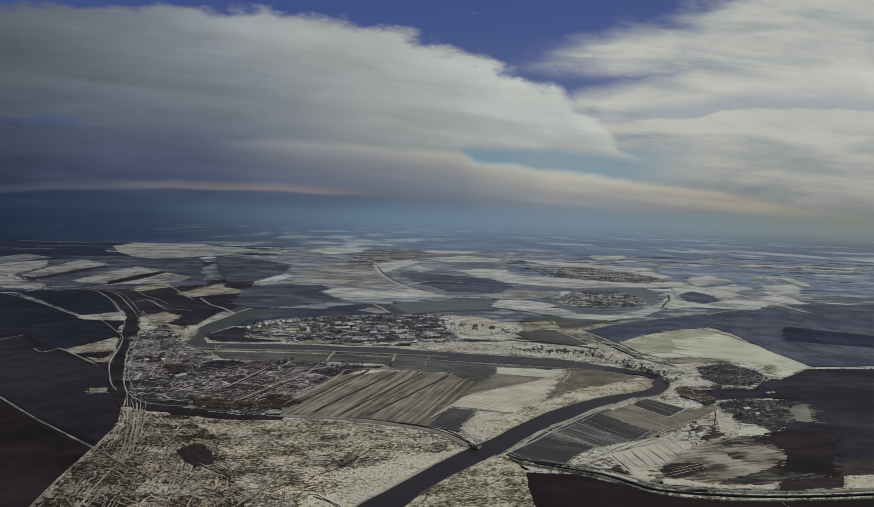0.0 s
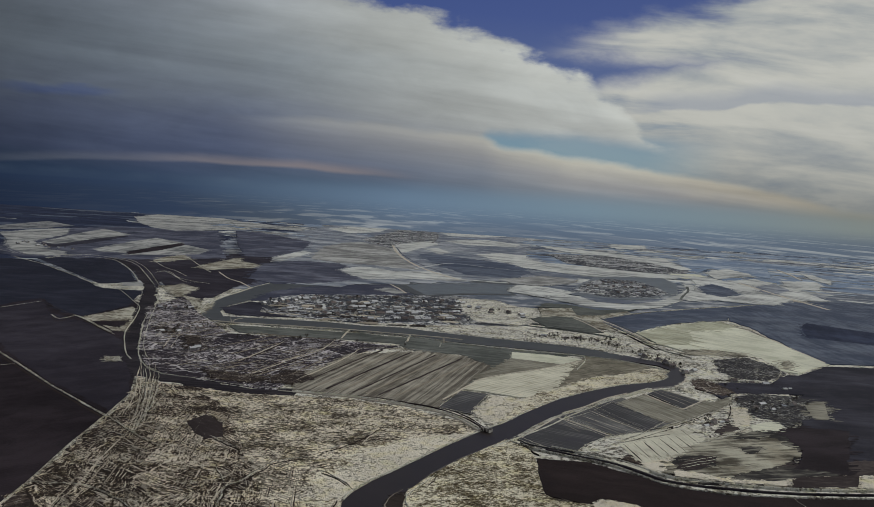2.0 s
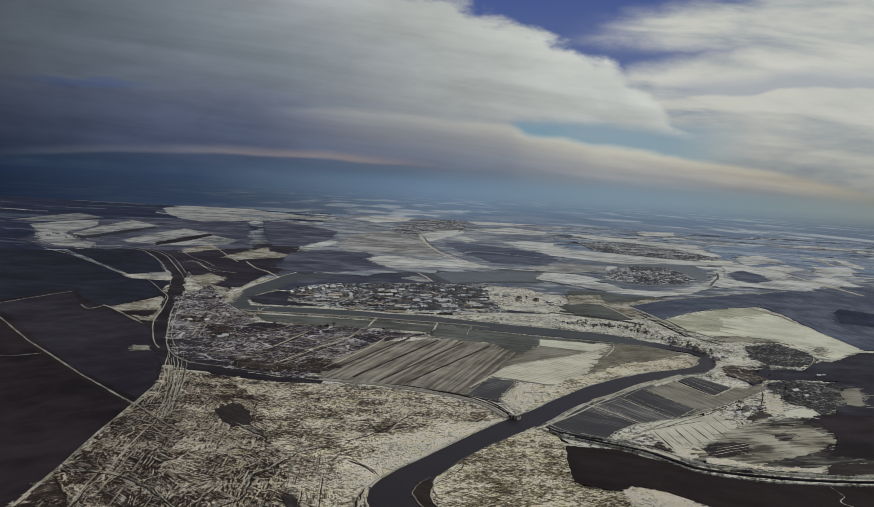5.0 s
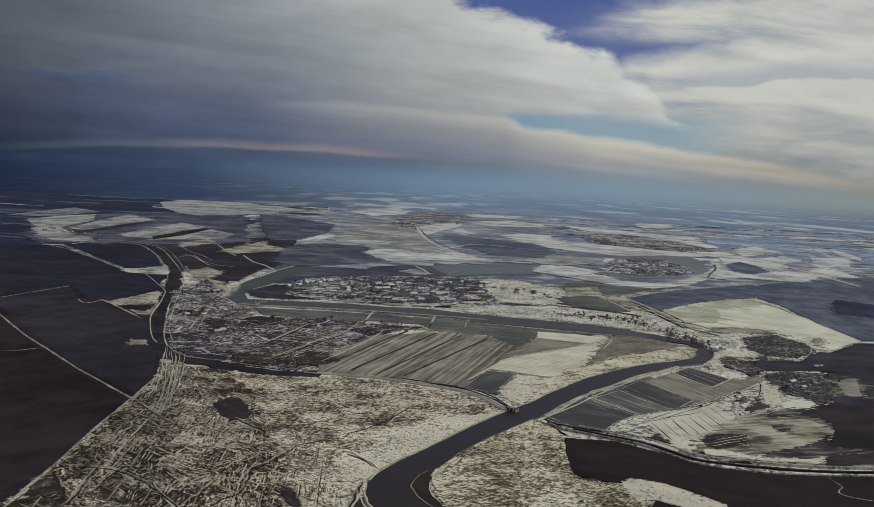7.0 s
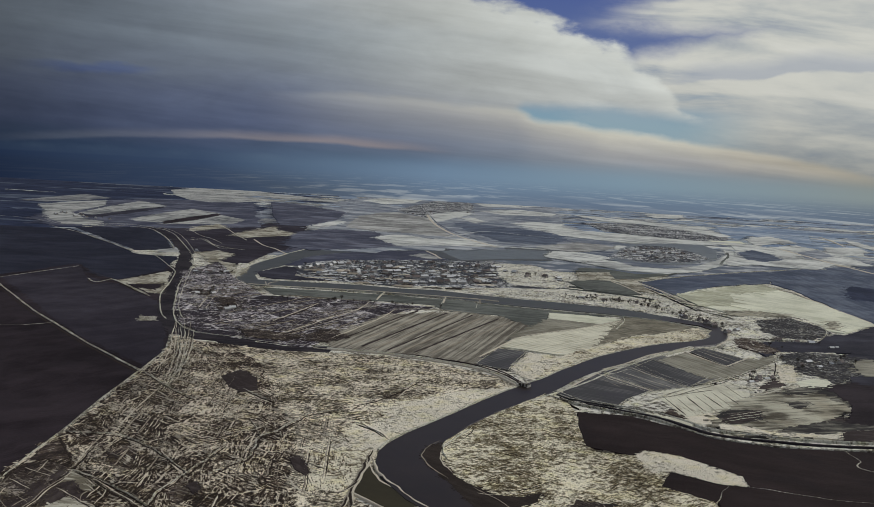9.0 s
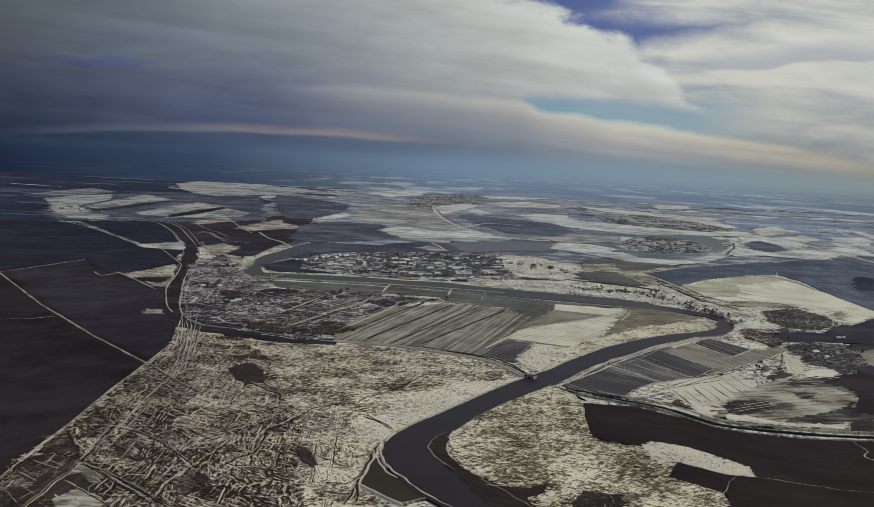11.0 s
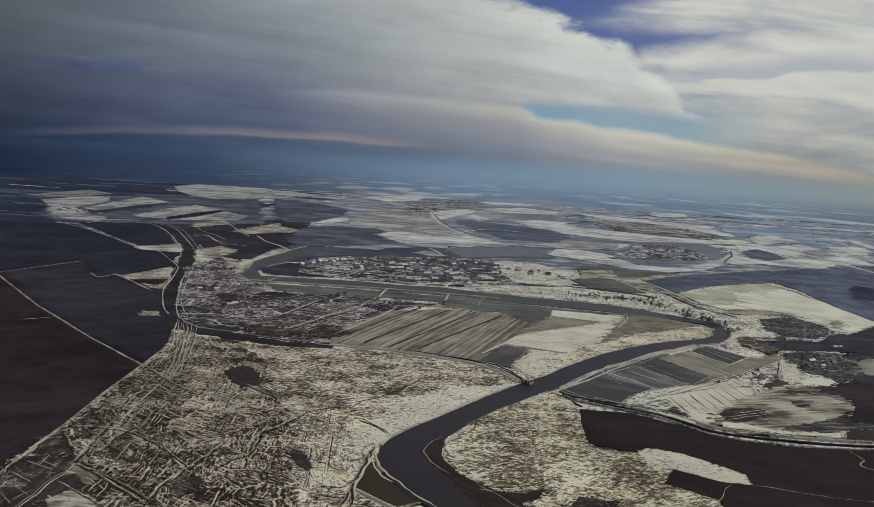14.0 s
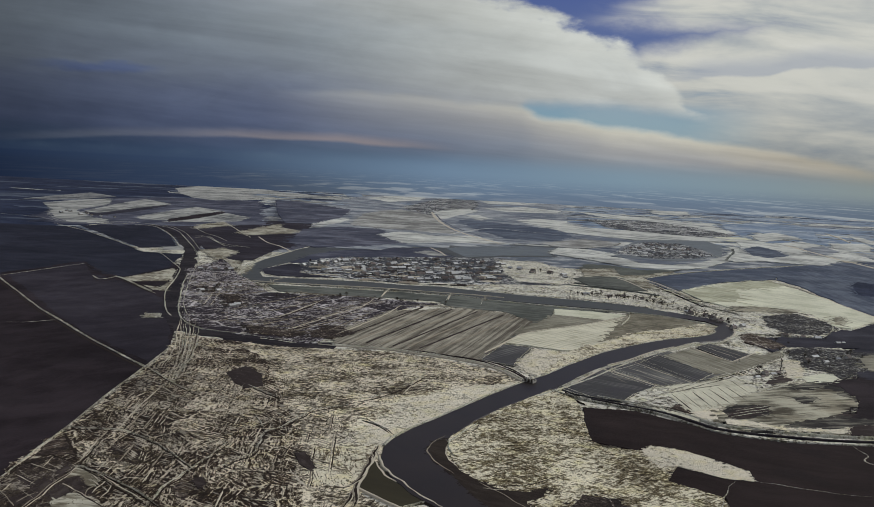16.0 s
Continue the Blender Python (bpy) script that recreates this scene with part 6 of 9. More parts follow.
patch("allotment", [(-176.3, 411.6), (-174.2, 417.4), (-165.8, 409.5), (-167.7, 397.5), (-173.1, 401)], "earth", 0.12, 88, "bare dark allotment", uneven=0.04, fray=1.0)
patch("allotment", [(-172.9, 425.5), (-171.6, 436.6), (-168.1, 433), (-168.7, 421.4)], "earth", 0.12, 88, "bare dark allotment", uneven=0.04, fray=1.0)
patch("allotment", [(-173.6, 395.9), (-171, 398.4), (-167.7, 391.9), (-169, 388.3)], "earth", 0.12, 88, "bare dark allotment", uneven=0.04, fray=1.0)
patch("allotment", [(-165.2, 417.3), (-160.6, 421.9), (-154.5, 411.3), (-156.6, 407.2)], "earth", 0.12, 88, "bare dark allotment", uneven=0.04, fray=1.0)
patch("allotment", [(-164.4, 396.6), (-163.6, 409.1), (-160.2, 406.7), (-155.8, 400.8), (-158.3, 391.2)], "earth", 0.12, 88, "bare dark allotment", uneven=0.04, fray=1.0)
patch("allotment", [(-155.8, 409.6), (-145.8, 400.2), (-148.5, 396.9), (-156.3, 404.3)], "earth", 0.12, 88, "bare dark allotment", uneven=0.04, fray=1.0)
patch("allotment", [(-177.9, 389.6), (-174.8, 395), (-169.2, 386.2), (-171.7, 381.2)], "earth", 0.12, 88, "bare dark allotment", uneven=0.04, fray=1.0)
ribbon("dirt_track", [(-192.5, 487.2), (-185.2, 472.1), (-175.9, 456.4), (-168.3, 439.7)], 2, "ditch", 0.5, 0, "dark ditch at the marsh edge")
ribbon("dirt_track", [(-193.2, 440.7), (-188.2, 444.2), (-185.3, 450.1), (-179.5, 446.6), (-172.6, 442.5), (-171.4, 446.2)], 1.2, "ditch", 0.5, 0, "dark ditch beside allotments")
ribbon("dirt_track", [(-165.6, 433.4), (-165.8, 421.9), (-166.1, 404.2), (-166.5, 388), (-166.5, 372.3)], 1.5, "drift", 0.5, 0, "snowy track through allotments")
ribbon("dirt_track", [(-166.2, 428.3), (-167.2, 415.4), (-167.8, 398.9), (-167.9, 383.7), (-168.1, 373.3)], 0.9, "old_snow", 0.5, 0, "snowy track through allotments")
ribbon("dirt_track", [(-165.4, 430.1), (-166.2, 417.9), (-166.8, 401.2), (-167, 385.9), (-167, 373.5)], 1.2, "ditch", 0.5, 0, "dark wheel track through allotments")
ribbon("worn_path", [(-192.4, 402.3), (-193.1, 414.3), (-193.6, 432), (-194.2, 446.7), (-194.9, 466.3), (-196.2, 483.3)], 1, "drift", 0.5, 0, "snowy edge of allotments")
ribbon("dirt_track", [(-190.1, 402.7), (-190.5, 410.8), (-191.3, 428.2), (-192.3, 443.5), (-193.1, 464.7)], 0.8, "ditch", 0.5, 0, "dark ditch along allotments")
ribbon("worn_path", [(-163.6, 411.4), (-154.6, 403.1), (-145.4, 395.3), (-139.6, 391.3)], 1, "drift", 0.5, 0, "short snowy path between allotments")
ribbon("worn_path", [(-152.8, 400.5), (-144.7, 393.3), (-135.3, 384)], 1.1, "ditch", 0.5, 0, "dark furrow beside allotments")
ribbon("worn_path", [(-190, 410.2), (-180, 402.1), (-168.5, 391.1)], 0.8, "old_snow", 0.5, 0, "short snowy path between allotments")
ribbon("worn_path", [(-188.8, 419.7), (-181.5, 413.8), (-174.7, 408.1)], 0.8, "drift", 0.5, 0, "short snowy path between allotments")
ribbon("worn_path", [(-188.3, 423.8), (-181.5, 417.7), (-176.2, 413.9)], 0.6, "old_snow", 0.5, 0, "short snowy path between allotments")
ribbon("worn_path", [(-188.8, 436.2), (-181.2, 430.8), (-172.8, 426.4)], 0.8, "drift", 0.5, 0, "short snowy path between allotments")
ribbon("worn_path", [(-180.7, 429.2), (-181.7, 438.3), (-183, 447.8)], 0.8, "drift", 0.5, 0, "short snowy path between allotments")
ribbon("worn_path", [(-183.6, 426.2), (-182.9, 433), (-182.3, 439.1)], 0.6, "old_snow", 0.5, 0, "short snowy path between allotments")
ribbon("worn_path", [(-185.5, 399), (-178.2, 389.6), (-172.1, 380.5)], 0.8, "old_snow", 0.5, 0, "short snowy path between allotments")
ribbon("worn_path", [(-185.3, 397.6), (-185.2, 402.7), (-185.1, 407.9)], 0.8, "drift", 0.5, 0, "short snowy path between allotments")
ribbon("worn_path", [(-172.6, 385.7), (-171.5, 391.3), (-170, 397.1)], 0.7, "old_snow", 0.5, 0, "short snowy path between allotments")
ribbon("worn_path", [(-146, 400.1), (-146.3, 411.1), (-146, 417.2)], 0.8, "drift", 0.5, 0, "short snowy path between allotments")
ribbon("worn_path", [(-147.5, 394.3), (-148.9, 403.3), (-148.2, 409.3)], 0.7, "old_snow", 0.5, 0, "short snowy path between allotments")
ribbon("worn_path", [(-140.1, 394), (-141, 404.5), (-142.1, 413.3)], 0.8, "drift", 0.5, 0, "short snowy path between allotments")
ribbon("worn_path", [(-164.6, 433.5), (-153.6, 423.9), (-139.9, 410.6), (-126.8, 397.4), (-116.7, 388.7)], 1.1, "ditch", 0.5, 0, "dark furrow past allotments")
ribbon("dirt_track", [(-165.3, 436.8), (-154.2, 427), (-140.4, 413.5), (-127.2, 400.2), (-117.1, 391.3)], 0.8, "drift", 0.5, 0, "snowy track past allotments")
ribbon("dirt_track", [(-167.6, 439.9), (-169.6, 453.8), (-170.9, 466.8), (-173.1, 480.4)], 1, "drift", 0.5, 0, "snowy track past allotments")
ribbon("worn_path", [(-165.7, 438.5), (-167.4, 452.3), (-168.6, 464.3), (-170.3, 476.8)], 1, "ditch", 0.5, 0, "dark furrow past allotments")
patch("pond", [(-32.3, 426.5), (-28.8, 441.4), (-27.5, 467.7), (-22.7, 455.9), (-16.8, 440), (-8, 425.5), (0.8, 412), (-6.6, 407.5), (-10.4, 402.8), (-18.9, 412.1)], "pond", 0.24, 0, "small green pond by the river", uneven=0.01)
ribbon("pond_bank", [(-26.4, 485.1), (-24.1, 468.3), (-20.5, 455.4), (-12.5, 438.2), (-5.4, 425.9), (0.8, 414.9), (7.6, 406), (12.6, 400.5)], 1.9, "drift", 0.5, 0.4, "snowy bank between pond and river")
ribbon("pond_bank", [(-27.6, 469.6), (-23.9, 457.5), (-20.5, 447.7), (-16.8, 440), (-12.2, 432.6)], 1.2, "drift", 0.5, 0, "thin snowy lip of a pond")
ribbon("pond_bank", [(-32, 425.8), (-24.9, 417.8), (-17.4, 409.4), (-10.4, 402.1)], 2.2, "drift", 0.5, 0.3, "straight snowy bank of a pond")
ribbon("pond_bank", [(-10.4, 402.8), (-4.9, 408.4), (1.3, 412.1)], 1.2, "track", 0.5, 0, "reedy snowy bank of a pond")
ribbon("worn_path", [(-26.6, 493.1), (-27.9, 473.3), (-29.7, 452.2), (-32.1, 432.8), (-33.4, 415.8), (-35.6, 397.9)], 2, "ditch", 0.5, 0, "dark wet gully by a pond")
ribbon("worn_path", [(-25.5, 494.3), (-26.8, 474.4), (-28.6, 453.3), (-31.1, 433.7), (-32.4, 416.7), (-34.7, 398.7)], 1.24, "drift", 0.5, 0, "snowy lip of a gully")
ribbon("worn_path", [(-27.7, 491.9), (-29, 472.2), (-30.7, 451.2), (-33, 431.9), (-34.3, 414.9), (-36.4, 397.1)], 1, "old_snow", 0.5, 0, "snowy lip of a gully")
ribbon("worn_path", [(-29.3, 476.8), (-29.2, 460.2), (-31.1, 443.5), (-32.8, 426.4), (-31, 412.5), (-31.3, 399.1)], 1.7, "ditch", 0.5, 0, "dark wet gully by a pond")
ribbon("worn_path", [(-28.2, 478), (-28.1, 461.3), (-30.1, 444.5), (-31.9, 427.3), (-30.1, 413.4), (-30.4, 400)], 1.054, "drift", 0.5, 0, "snowy lip of a gully")
ribbon("worn_path", [(-30.4, 475.7), (-30.2, 459.2), (-32.1, 442.5), (-33.8, 425.5), (-32, 411.6), (-32.2, 398.3)], 0.85, "old_snow", 0.5, 0, "snowy lip of a gully")
ribbon("worn_path", [(-30, 442.9), (-33.4, 432.6), (-37.4, 425.7), (-42.9, 423.4)], 1.4, "ditch", 0.5, 0, "dark wet gully by a pond")
ribbon("worn_path", [(-29, 443.8), (-32.4, 433.5), (-36.5, 426.6), (-42, 424.3)], 0.868, "drift", 0.5, 0, "snowy lip of a gully")
ribbon("worn_path", [(-31, 441.9), (-34.4, 431.7), (-38.4, 424.8), (-43.8, 422.5)], 0.7, "old_snow", 0.5, 0, "snowy lip of a gully")
ribbon("worn_path", [(-192.3, 494.2), (-180.4, 494.4), (-165.2, 494.1), (-153.8, 486.7), (-141.6, 475.7), (-123.1, 453.5), (-111.8, 438)], 0.95, "ditch", 0.5, 0, "dark rut beside a path")
ribbon("worn_path", [(-194.5, 498.2), (-182.4, 498.4), (-167.2, 498), (-155.6, 490.6), (-143.3, 479.4), (-124.6, 456.8), (-113.2, 441.2)], 1.02, "track", 0.5, 0.2, "winding snowy path in the marsh")
ribbon("worn_path", [(-197.7, 646.7), (-175.6, 615.3), (-154.6, 588.5), (-144.3, 578.9)], 0.95, "ditch", 0.5, 0, "dark rut beside a path")
ribbon("worn_path", [(-200.6, 653.4), (-178.2, 621.4), (-156.8, 594.1), (-146.4, 584.3)], 1.02, "track", 0.5, 0.2, "winding snowy path in the marsh")
ribbon("worn_path", [(-111.8, 438), (-110, 448.7), (-107.5, 460.8), (-105.4, 482.4)], 0.95, "ditch", 0.5, 0, "dark rut beside a path")
ribbon("worn_path", [(-113.2, 441.2), (-111.4, 452), (-108.9, 464.3), (-106.9, 486.2)], 1.02, "track", 0.5, 0.2, "winding snowy path in the marsh")
ribbon("worn_path", [(-100.5, 437.4), (-94.7, 454), (-88, 466.1), (-88.4, 485.6), (-88.7, 503.4), (-83.4, 513.3), (-75.6, 538.5), (-68.4, 557.9), (-49.4, 571.4)], 1.12, "ditch", 0.5, 0, "dark rut beside a path")
ribbon("worn_path", [(-101.8, 440.6), (-96, 457.3), (-89.3, 469.7), (-89.7, 489.4), (-90.1, 507.5), (-84.8, 517.6), (-77, 543.2), (-69.8, 563), (-50.6, 576.7)], 1.2, "track", 0.5, 0.2, "winding snowy path in the marsh")
ribbon("worn_path", [(-88.7, 503.4), (-94.9, 522.6), (-102.5, 541.8)], 0.73, "ditch", 0.5, 0, "dark rut beside a path")
ribbon("worn_path", [(-90.1, 507.5), (-96.3, 527), (-104.1, 546.5)], 0.78, "track", 0.5, 0.2, "winding snowy path in the marsh")
ribbon("worn_path", [(-119.6, 609.1), (-105.6, 593.6), (-95.4, 582.6)], 0.9, "ditch", 0.5, 0, "dark rut beside a path")
ribbon("worn_path", [(-121.5, 615.1), (-107.4, 599.3), (-97.1, 588.1)], 0.96, "track", 0.5, 0.2, "winding snowy path in the marsh")
ribbon("worn_path", [(-111.8, 438), (-115.1, 422.9), (-117.1, 414.9), (-117.6, 403.7), (-116.9, 383.4)], 0.95, "ditch", 0.5, 0, "dark rut beside a path")
ribbon("worn_path", [(-113.2, 441.2), (-116.4, 425.8), (-118.5, 417.7), (-118.9, 406.4), (-118.1, 385.8)], 1.02, "track", 0.5, 0.2, "winding snowy path in the marsh")
ribbon("worn_path", [(-164.3, 433.3), (-154, 426.8), (-141.2, 416.3), (-123.1, 399.3), (-112.2, 387.3)], 0.84, "ditch", 0.5, 0, "dark rut beside a path")
ribbon("worn_path", [(-166.1, 436.4), (-155.6, 429.8), (-142.7, 419.2), (-124.4, 401.9), (-113.4, 389.8)], 0.9, "track", 0.5, 0.2, "winding snowy path in the marsh")
ribbon("worn_path", [(-43.7, 585.3), (-30.6, 603), (-17, 629.9), (-2.3, 671.8)], 0.9, "ditch", 0.5, 0, "dark rut beside a path")
ribbon("worn_path", [(-44.9, 590.9), (-31.7, 608.9), (-18, 636.3), (-3.2, 679.1)], 0.96, "track", 0.5, 0.2, "winding snowy path in the marsh")
ribbon("worn_path", [(-39.9, 542.1), (-31.1, 534.1), (-22.2, 519.6)], 0.67, "ditch", 0.5, 0, "dark rut beside a path")
ribbon("worn_path", [(-41, 546.9), (-32.1, 538.8), (-23.1, 524)], 0.72, "track", 0.5, 0.2, "winding snowy path in the marsh")
ribbon("dike_road", [(-229.5, 1161.8), (-196.9, 1155.1), (-155.3, 1155.1), (-99.9, 1155.2), (-58.1, 1152.6), (-16.5, 1144.7), (17.8, 1139.4), (58.5, 1131.7), (81.7, 1122.8)], 3.6, "drift", 0.5, 0.8, "bright snowy road on the lake dike")
ribbon("dike_road", [(-58.1, 1152.6), (-60.7, 1114.6), (-63, 1079)], 3, "drift", 0.5, 0, "short snowy ramp off a dike")
ribbon("dike_road", [(17.8, 1139.4), (16.3, 1113.4), (14.1, 1083.5)], 3, "drift", 0.5, 0, "short snowy ramp off a dike")
ribbon("dike_road", [(59.1, 1129.4), (58.6, 1090.2)], 3, "old_snow", 0.5, 0, "short snowy ramp off a dike")
ribbon("dike_road", [(-157.4, 1077.4), (-118.1, 1072.8), (-91.9, 1068.2), (-70.6, 1066.7)], 1.8, "old_snow", 0.5, 0, "thin snowy line below the dike")
ribbon("dike_road", [(-213.9, 1195.6), (-203.2, 1152.5), (-205.5, 1181.1), (-198.3, 1196.8)], 1.32, "drift", 0.5, 0, "hooked end of a snowy dike road")
patch("garden_ground", [(-234.3, 1029), (-221.3, 1043.4), (-200.5, 963.4), (-210.9, 947.9)], "plots_dark", 0.12, 60, "bare dark garden plot", uneven=0.05, fray=1.6)
patch("garden_ground", [(-272.8, 1088.2), (-253.9, 1080.1), (-249.8, 1042), (-263.4, 1046.4)], "plots_dark", 0.12, 60, "bare dark garden plot", uneven=0.05, fray=1.6)
patch("garden_ground", [(-110.1, 831.1), (-94.2, 866.2), (-70.3, 834), (-86.7, 801.4), (-106, 801.4)], "plots_dark", 0.12, 60, "bare dark garden plot", uneven=0.05, fray=1.6)
patch("garden_ground", [(-172.7, 842.4), (-130.2, 831.1), (-108.2, 817.3), (-124.1, 793.6), (-160.5, 807.9)], "plots_dark", 0.12, 60, "bare dark garden plot", uneven=0.05, fray=1.6)
ribbon("garden_track", [(-151.3, 894.4), (-138.6, 953.1), (-123.5, 1029)], 1.395, "drift", 0.5, 0, "snow-filled track between gardens")
ribbon("garden_track", [(-151.1, 881), (-138.6, 937.9), (-123.7, 1011.3)], 1.86, "ditch", 0.5, 0, "dark hedge beside a garden track")
ribbon("garden_track", [(-137.3, 814.6), (-116.3, 875.4), (-101.3, 928.1), (-79, 993.3), (-69.9, 1057.6)], 1.581, "drift", 0.5, 0, "snow-filled track between gardens")
ribbon("garden_track", [(-134.1, 807.1), (-113.5, 866.6), (-98.1, 914.9), (-76.5, 978)], 1.86, "ditch", 0.5, 0, "dark hedge beside a garden track")
ribbon("garden_track", [(-86.6, 817.9), (-64.9, 891.3), (-47.3, 960.6), (-38.2, 1015.8)], 1.581, "drift", 0.5, 0, "snow-filled track between gardens")
ribbon("garden_track", [(-38.2, 1015.8), (-14, 1024.2), (16.8, 1026.4), (65, 1005.6)], 1.395, "drift", 0.5, 0, "snow-filled track between gardens")
ribbon("garden_track", [(-95.6, 835.4), (-81.1, 892.9), (-65.3, 954.7)], 1.116, "old_snow", 0.5, 0, "snow-filled track between gardens")
ribbon("garden_track", [(-124.1, 857.1), (-110.3, 911), (-93.5, 960.5)], 0.93, "old_snow", 0.5, 0, "snow-filled track between gardens")
ribbon("stubble_row", [(-13.7, 1011.7), (-50.6, 899), (-80.2, 808.7)], 2.25, "earth", 0.5, 0, "dark bare strip in a stubble field")
ribbon("stubble_row", [(4.5, 1009.6), (-35.3, 890.5), (-66.8, 796.2)], 3, "old_snow", 0.5, 0, "pale snowy strip in a stubble field")
ribbon("stubble_row", [(17.9, 1006), (-23.8, 884.3), (-56.6, 788.6)], 3, "earth", 0.5, 0, "dark bare strip in a stubble field")
ribbon("stubble_row", [(31.7, 1002.5), (-11.2, 880.2), (-44.9, 784.1)], 2.4, "old_snow", 0.5, 0, "pale snowy strip in a stubble field")
ribbon("stubble_row", [(45.4, 999.1), (1.3, 876), (-33.3, 779.6)], 2.25, "earth", 0.5, 0, "dark bare strip in a stubble field")
ribbon("stubble_row", [(58.4, 995.5), (13.4, 873.4), (-22, 777.7)], 3, "old_snow", 0.5, 0, "pale snowy strip in a stubble field")
ribbon("stubble_row", [(72.7, 984.6), (26.2, 868), (-10.6, 775.7)], 3, "earth", 0.5, 0, "dark bare strip in a stubble field")
ribbon("stubble_row", [(86.3, 970.2), (40, 861.5), (2.9, 774.4)], 2.4, "old_snow", 0.5, 0, "pale snowy strip in a stubble field")
patch("grass_field", [(75.5, 876.9), (118.1, 974.9), (140.7, 1037.8), (189, 1010.7), (211.9, 1018.7), (151, 939.8), (115.8, 905.3), (85.5, 871)], "pale_fallow", 0.12, 48, "grey-brown grass strip between snowy fields", uneven=0.01)
patch("snowy_field", [(134.5, 1048.1), (177.7, 1042.8), (212.9, 1026.9), (181.6, 985.5), (129.4, 1005.5)], "snow", 0.12, -29, "narrow pale snowy field", uneven=0.008, fray=0.5)
patch("snowy_field", [(63.9, 821.8), (84.7, 873.7), (116.2, 908.6), (151.5, 943.4), (211.1, 1014.5), (202.5, 974.3), (179.2, 893.9), (159.7, 844.5), (135.4, 803.4), (111.1, 799), (83.5, 814.2)], "snow_rows", 0.12, 52, "smooth pale snowy field beside stubble", uneven=0.01, fray=0.5)
ribbon("field_edge", [(42.7, 770.1), (55.2, 800.8), (65.8, 827.8), (84.7, 873.7), (116.6, 912), (152.1, 947), (211.2, 1018.5)], 2.6, "drift", 0.5, 0, "white snowy edge of a smooth field")
patch("grass_field", [(215.6, 1040.6), (250.2, 1044.4), (277.8, 1006.7), (279, 977.9), (240.4, 951.8), (206, 924.4), (168.3, 869.9), (154.8, 851.6), (179.6, 926)], "bare_brown", 0.12, 48, "bare brown grass beside a snowy field", uneven=0.03, fray=1.5)
patch("river_flat", [(285.7, 987.2), (282.2, 958.1), (250.4, 903.2), (192.1, 834.9), (146.8, 777.4), (117.4, 736), (95.7, 703.9), (90.1, 714.6), (119.7, 801.7), (157.5, 852.4), (204.6, 917.5), (241.7, 945.4)], "marsh_pale", 0.12, 30, "snowy scrub along the river bank", uneven=0.02, fray=2.0)
# the river
patch("river", [(270, 1075), (297, 1044.4), (315.4, 1020.4), (317.3, 971.2), (302.3, 927), (278, 894.8), (244.7, 872.5), (200.9, 821.4), (152.4, 751), (115.4, 688.9), (72.4, 628.8), (46, 588.8), (26.8, 553.1), (10.3, 511.7), (7.8, 495.5), (10, 467.1), (19.9, 436.5), (35.6, 411.3), (50.9, 377.9), (18.1, 373.5), (6.5, 403), (-6.3, 419.6), (-17.3, 443.8), (-23.5, 469.1), (-23.4, 491.3), (-19.6, 506.5), (-8.9, 530.7), (6.6, 558.1), (40.6, 621.8), (68.2, 668.3), (127.3, 766.4), (190.9, 869.7), (251.6, 919.3), (286.2, 953.6), (301.6, 986.4), (294.6, 1012.8), (257.2, 1037.4)], "river", 0.26, 61, "dark silty river winding through the plain", uneven=0.0025)
patch("river_flat", [(88.3, 699.7), (108.1, 737.6), (126.2, 769.3), (157.1, 812.1), (189.7, 850.9), (223.2, 884.1), (249, 901.1), (270.6, 920.3), (285.9, 944.4), (288.8, 968.8), (266.8, 957.9), (231.9, 920.3), (196, 881.3), (162, 839.7), (122.7, 777.6), (90.5, 720.2)], "marsh_pale", 0.12, 30, "snowy scrub along the river bank", uneven=0.008, fray=0.4)
patch("river_flat", [(281.7, 896.6), (298.4, 926.2), (313.2, 966.8), (322.1, 956.4), (307.7, 901.8), (278.4, 869.8)], "scrub", 0.12, 30, "snowy scrub outside the river bend", uneven=0.02, fray=0.5)
ribbon("river_bank", [(275.9, 886.1), (293.4, 915.3), (310.3, 959.1), (311.7, 990.5)], 2.6, "drift", 0.5, 0, "white snowy edge of a river bank")
ribbon("river_bank", [(69.8, 672.2), (88.3, 699.7), (108.1, 737.6), (126.2, 769.3), (157.1, 812.1), (189.7, 850.9), (223.2, 884.1), (249, 901.1), (270.6, 920.3), (285.9, 944.4), (286.5, 964.6)], 2.6, "bank", 0.5, 0.4, "snowy river bank")
ribbon("river_bank", [(-23.5, 493.3), (-20, 508.6), (-9, 533.1), (6.6, 560.7), (40.7, 625), (69.8, 672.2)], 2.4, "bank", 0.4, 0.7, "snowy river bank")
ribbon("river_bank", [(303.9, 921.4), (274.2, 882), (241.4, 860.3), (198.4, 810.6), (150.7, 741.9), (114.5, 683.1), (71.9, 624)], 3.2, "bank", 0.5, 0.8, "snowy river bank")
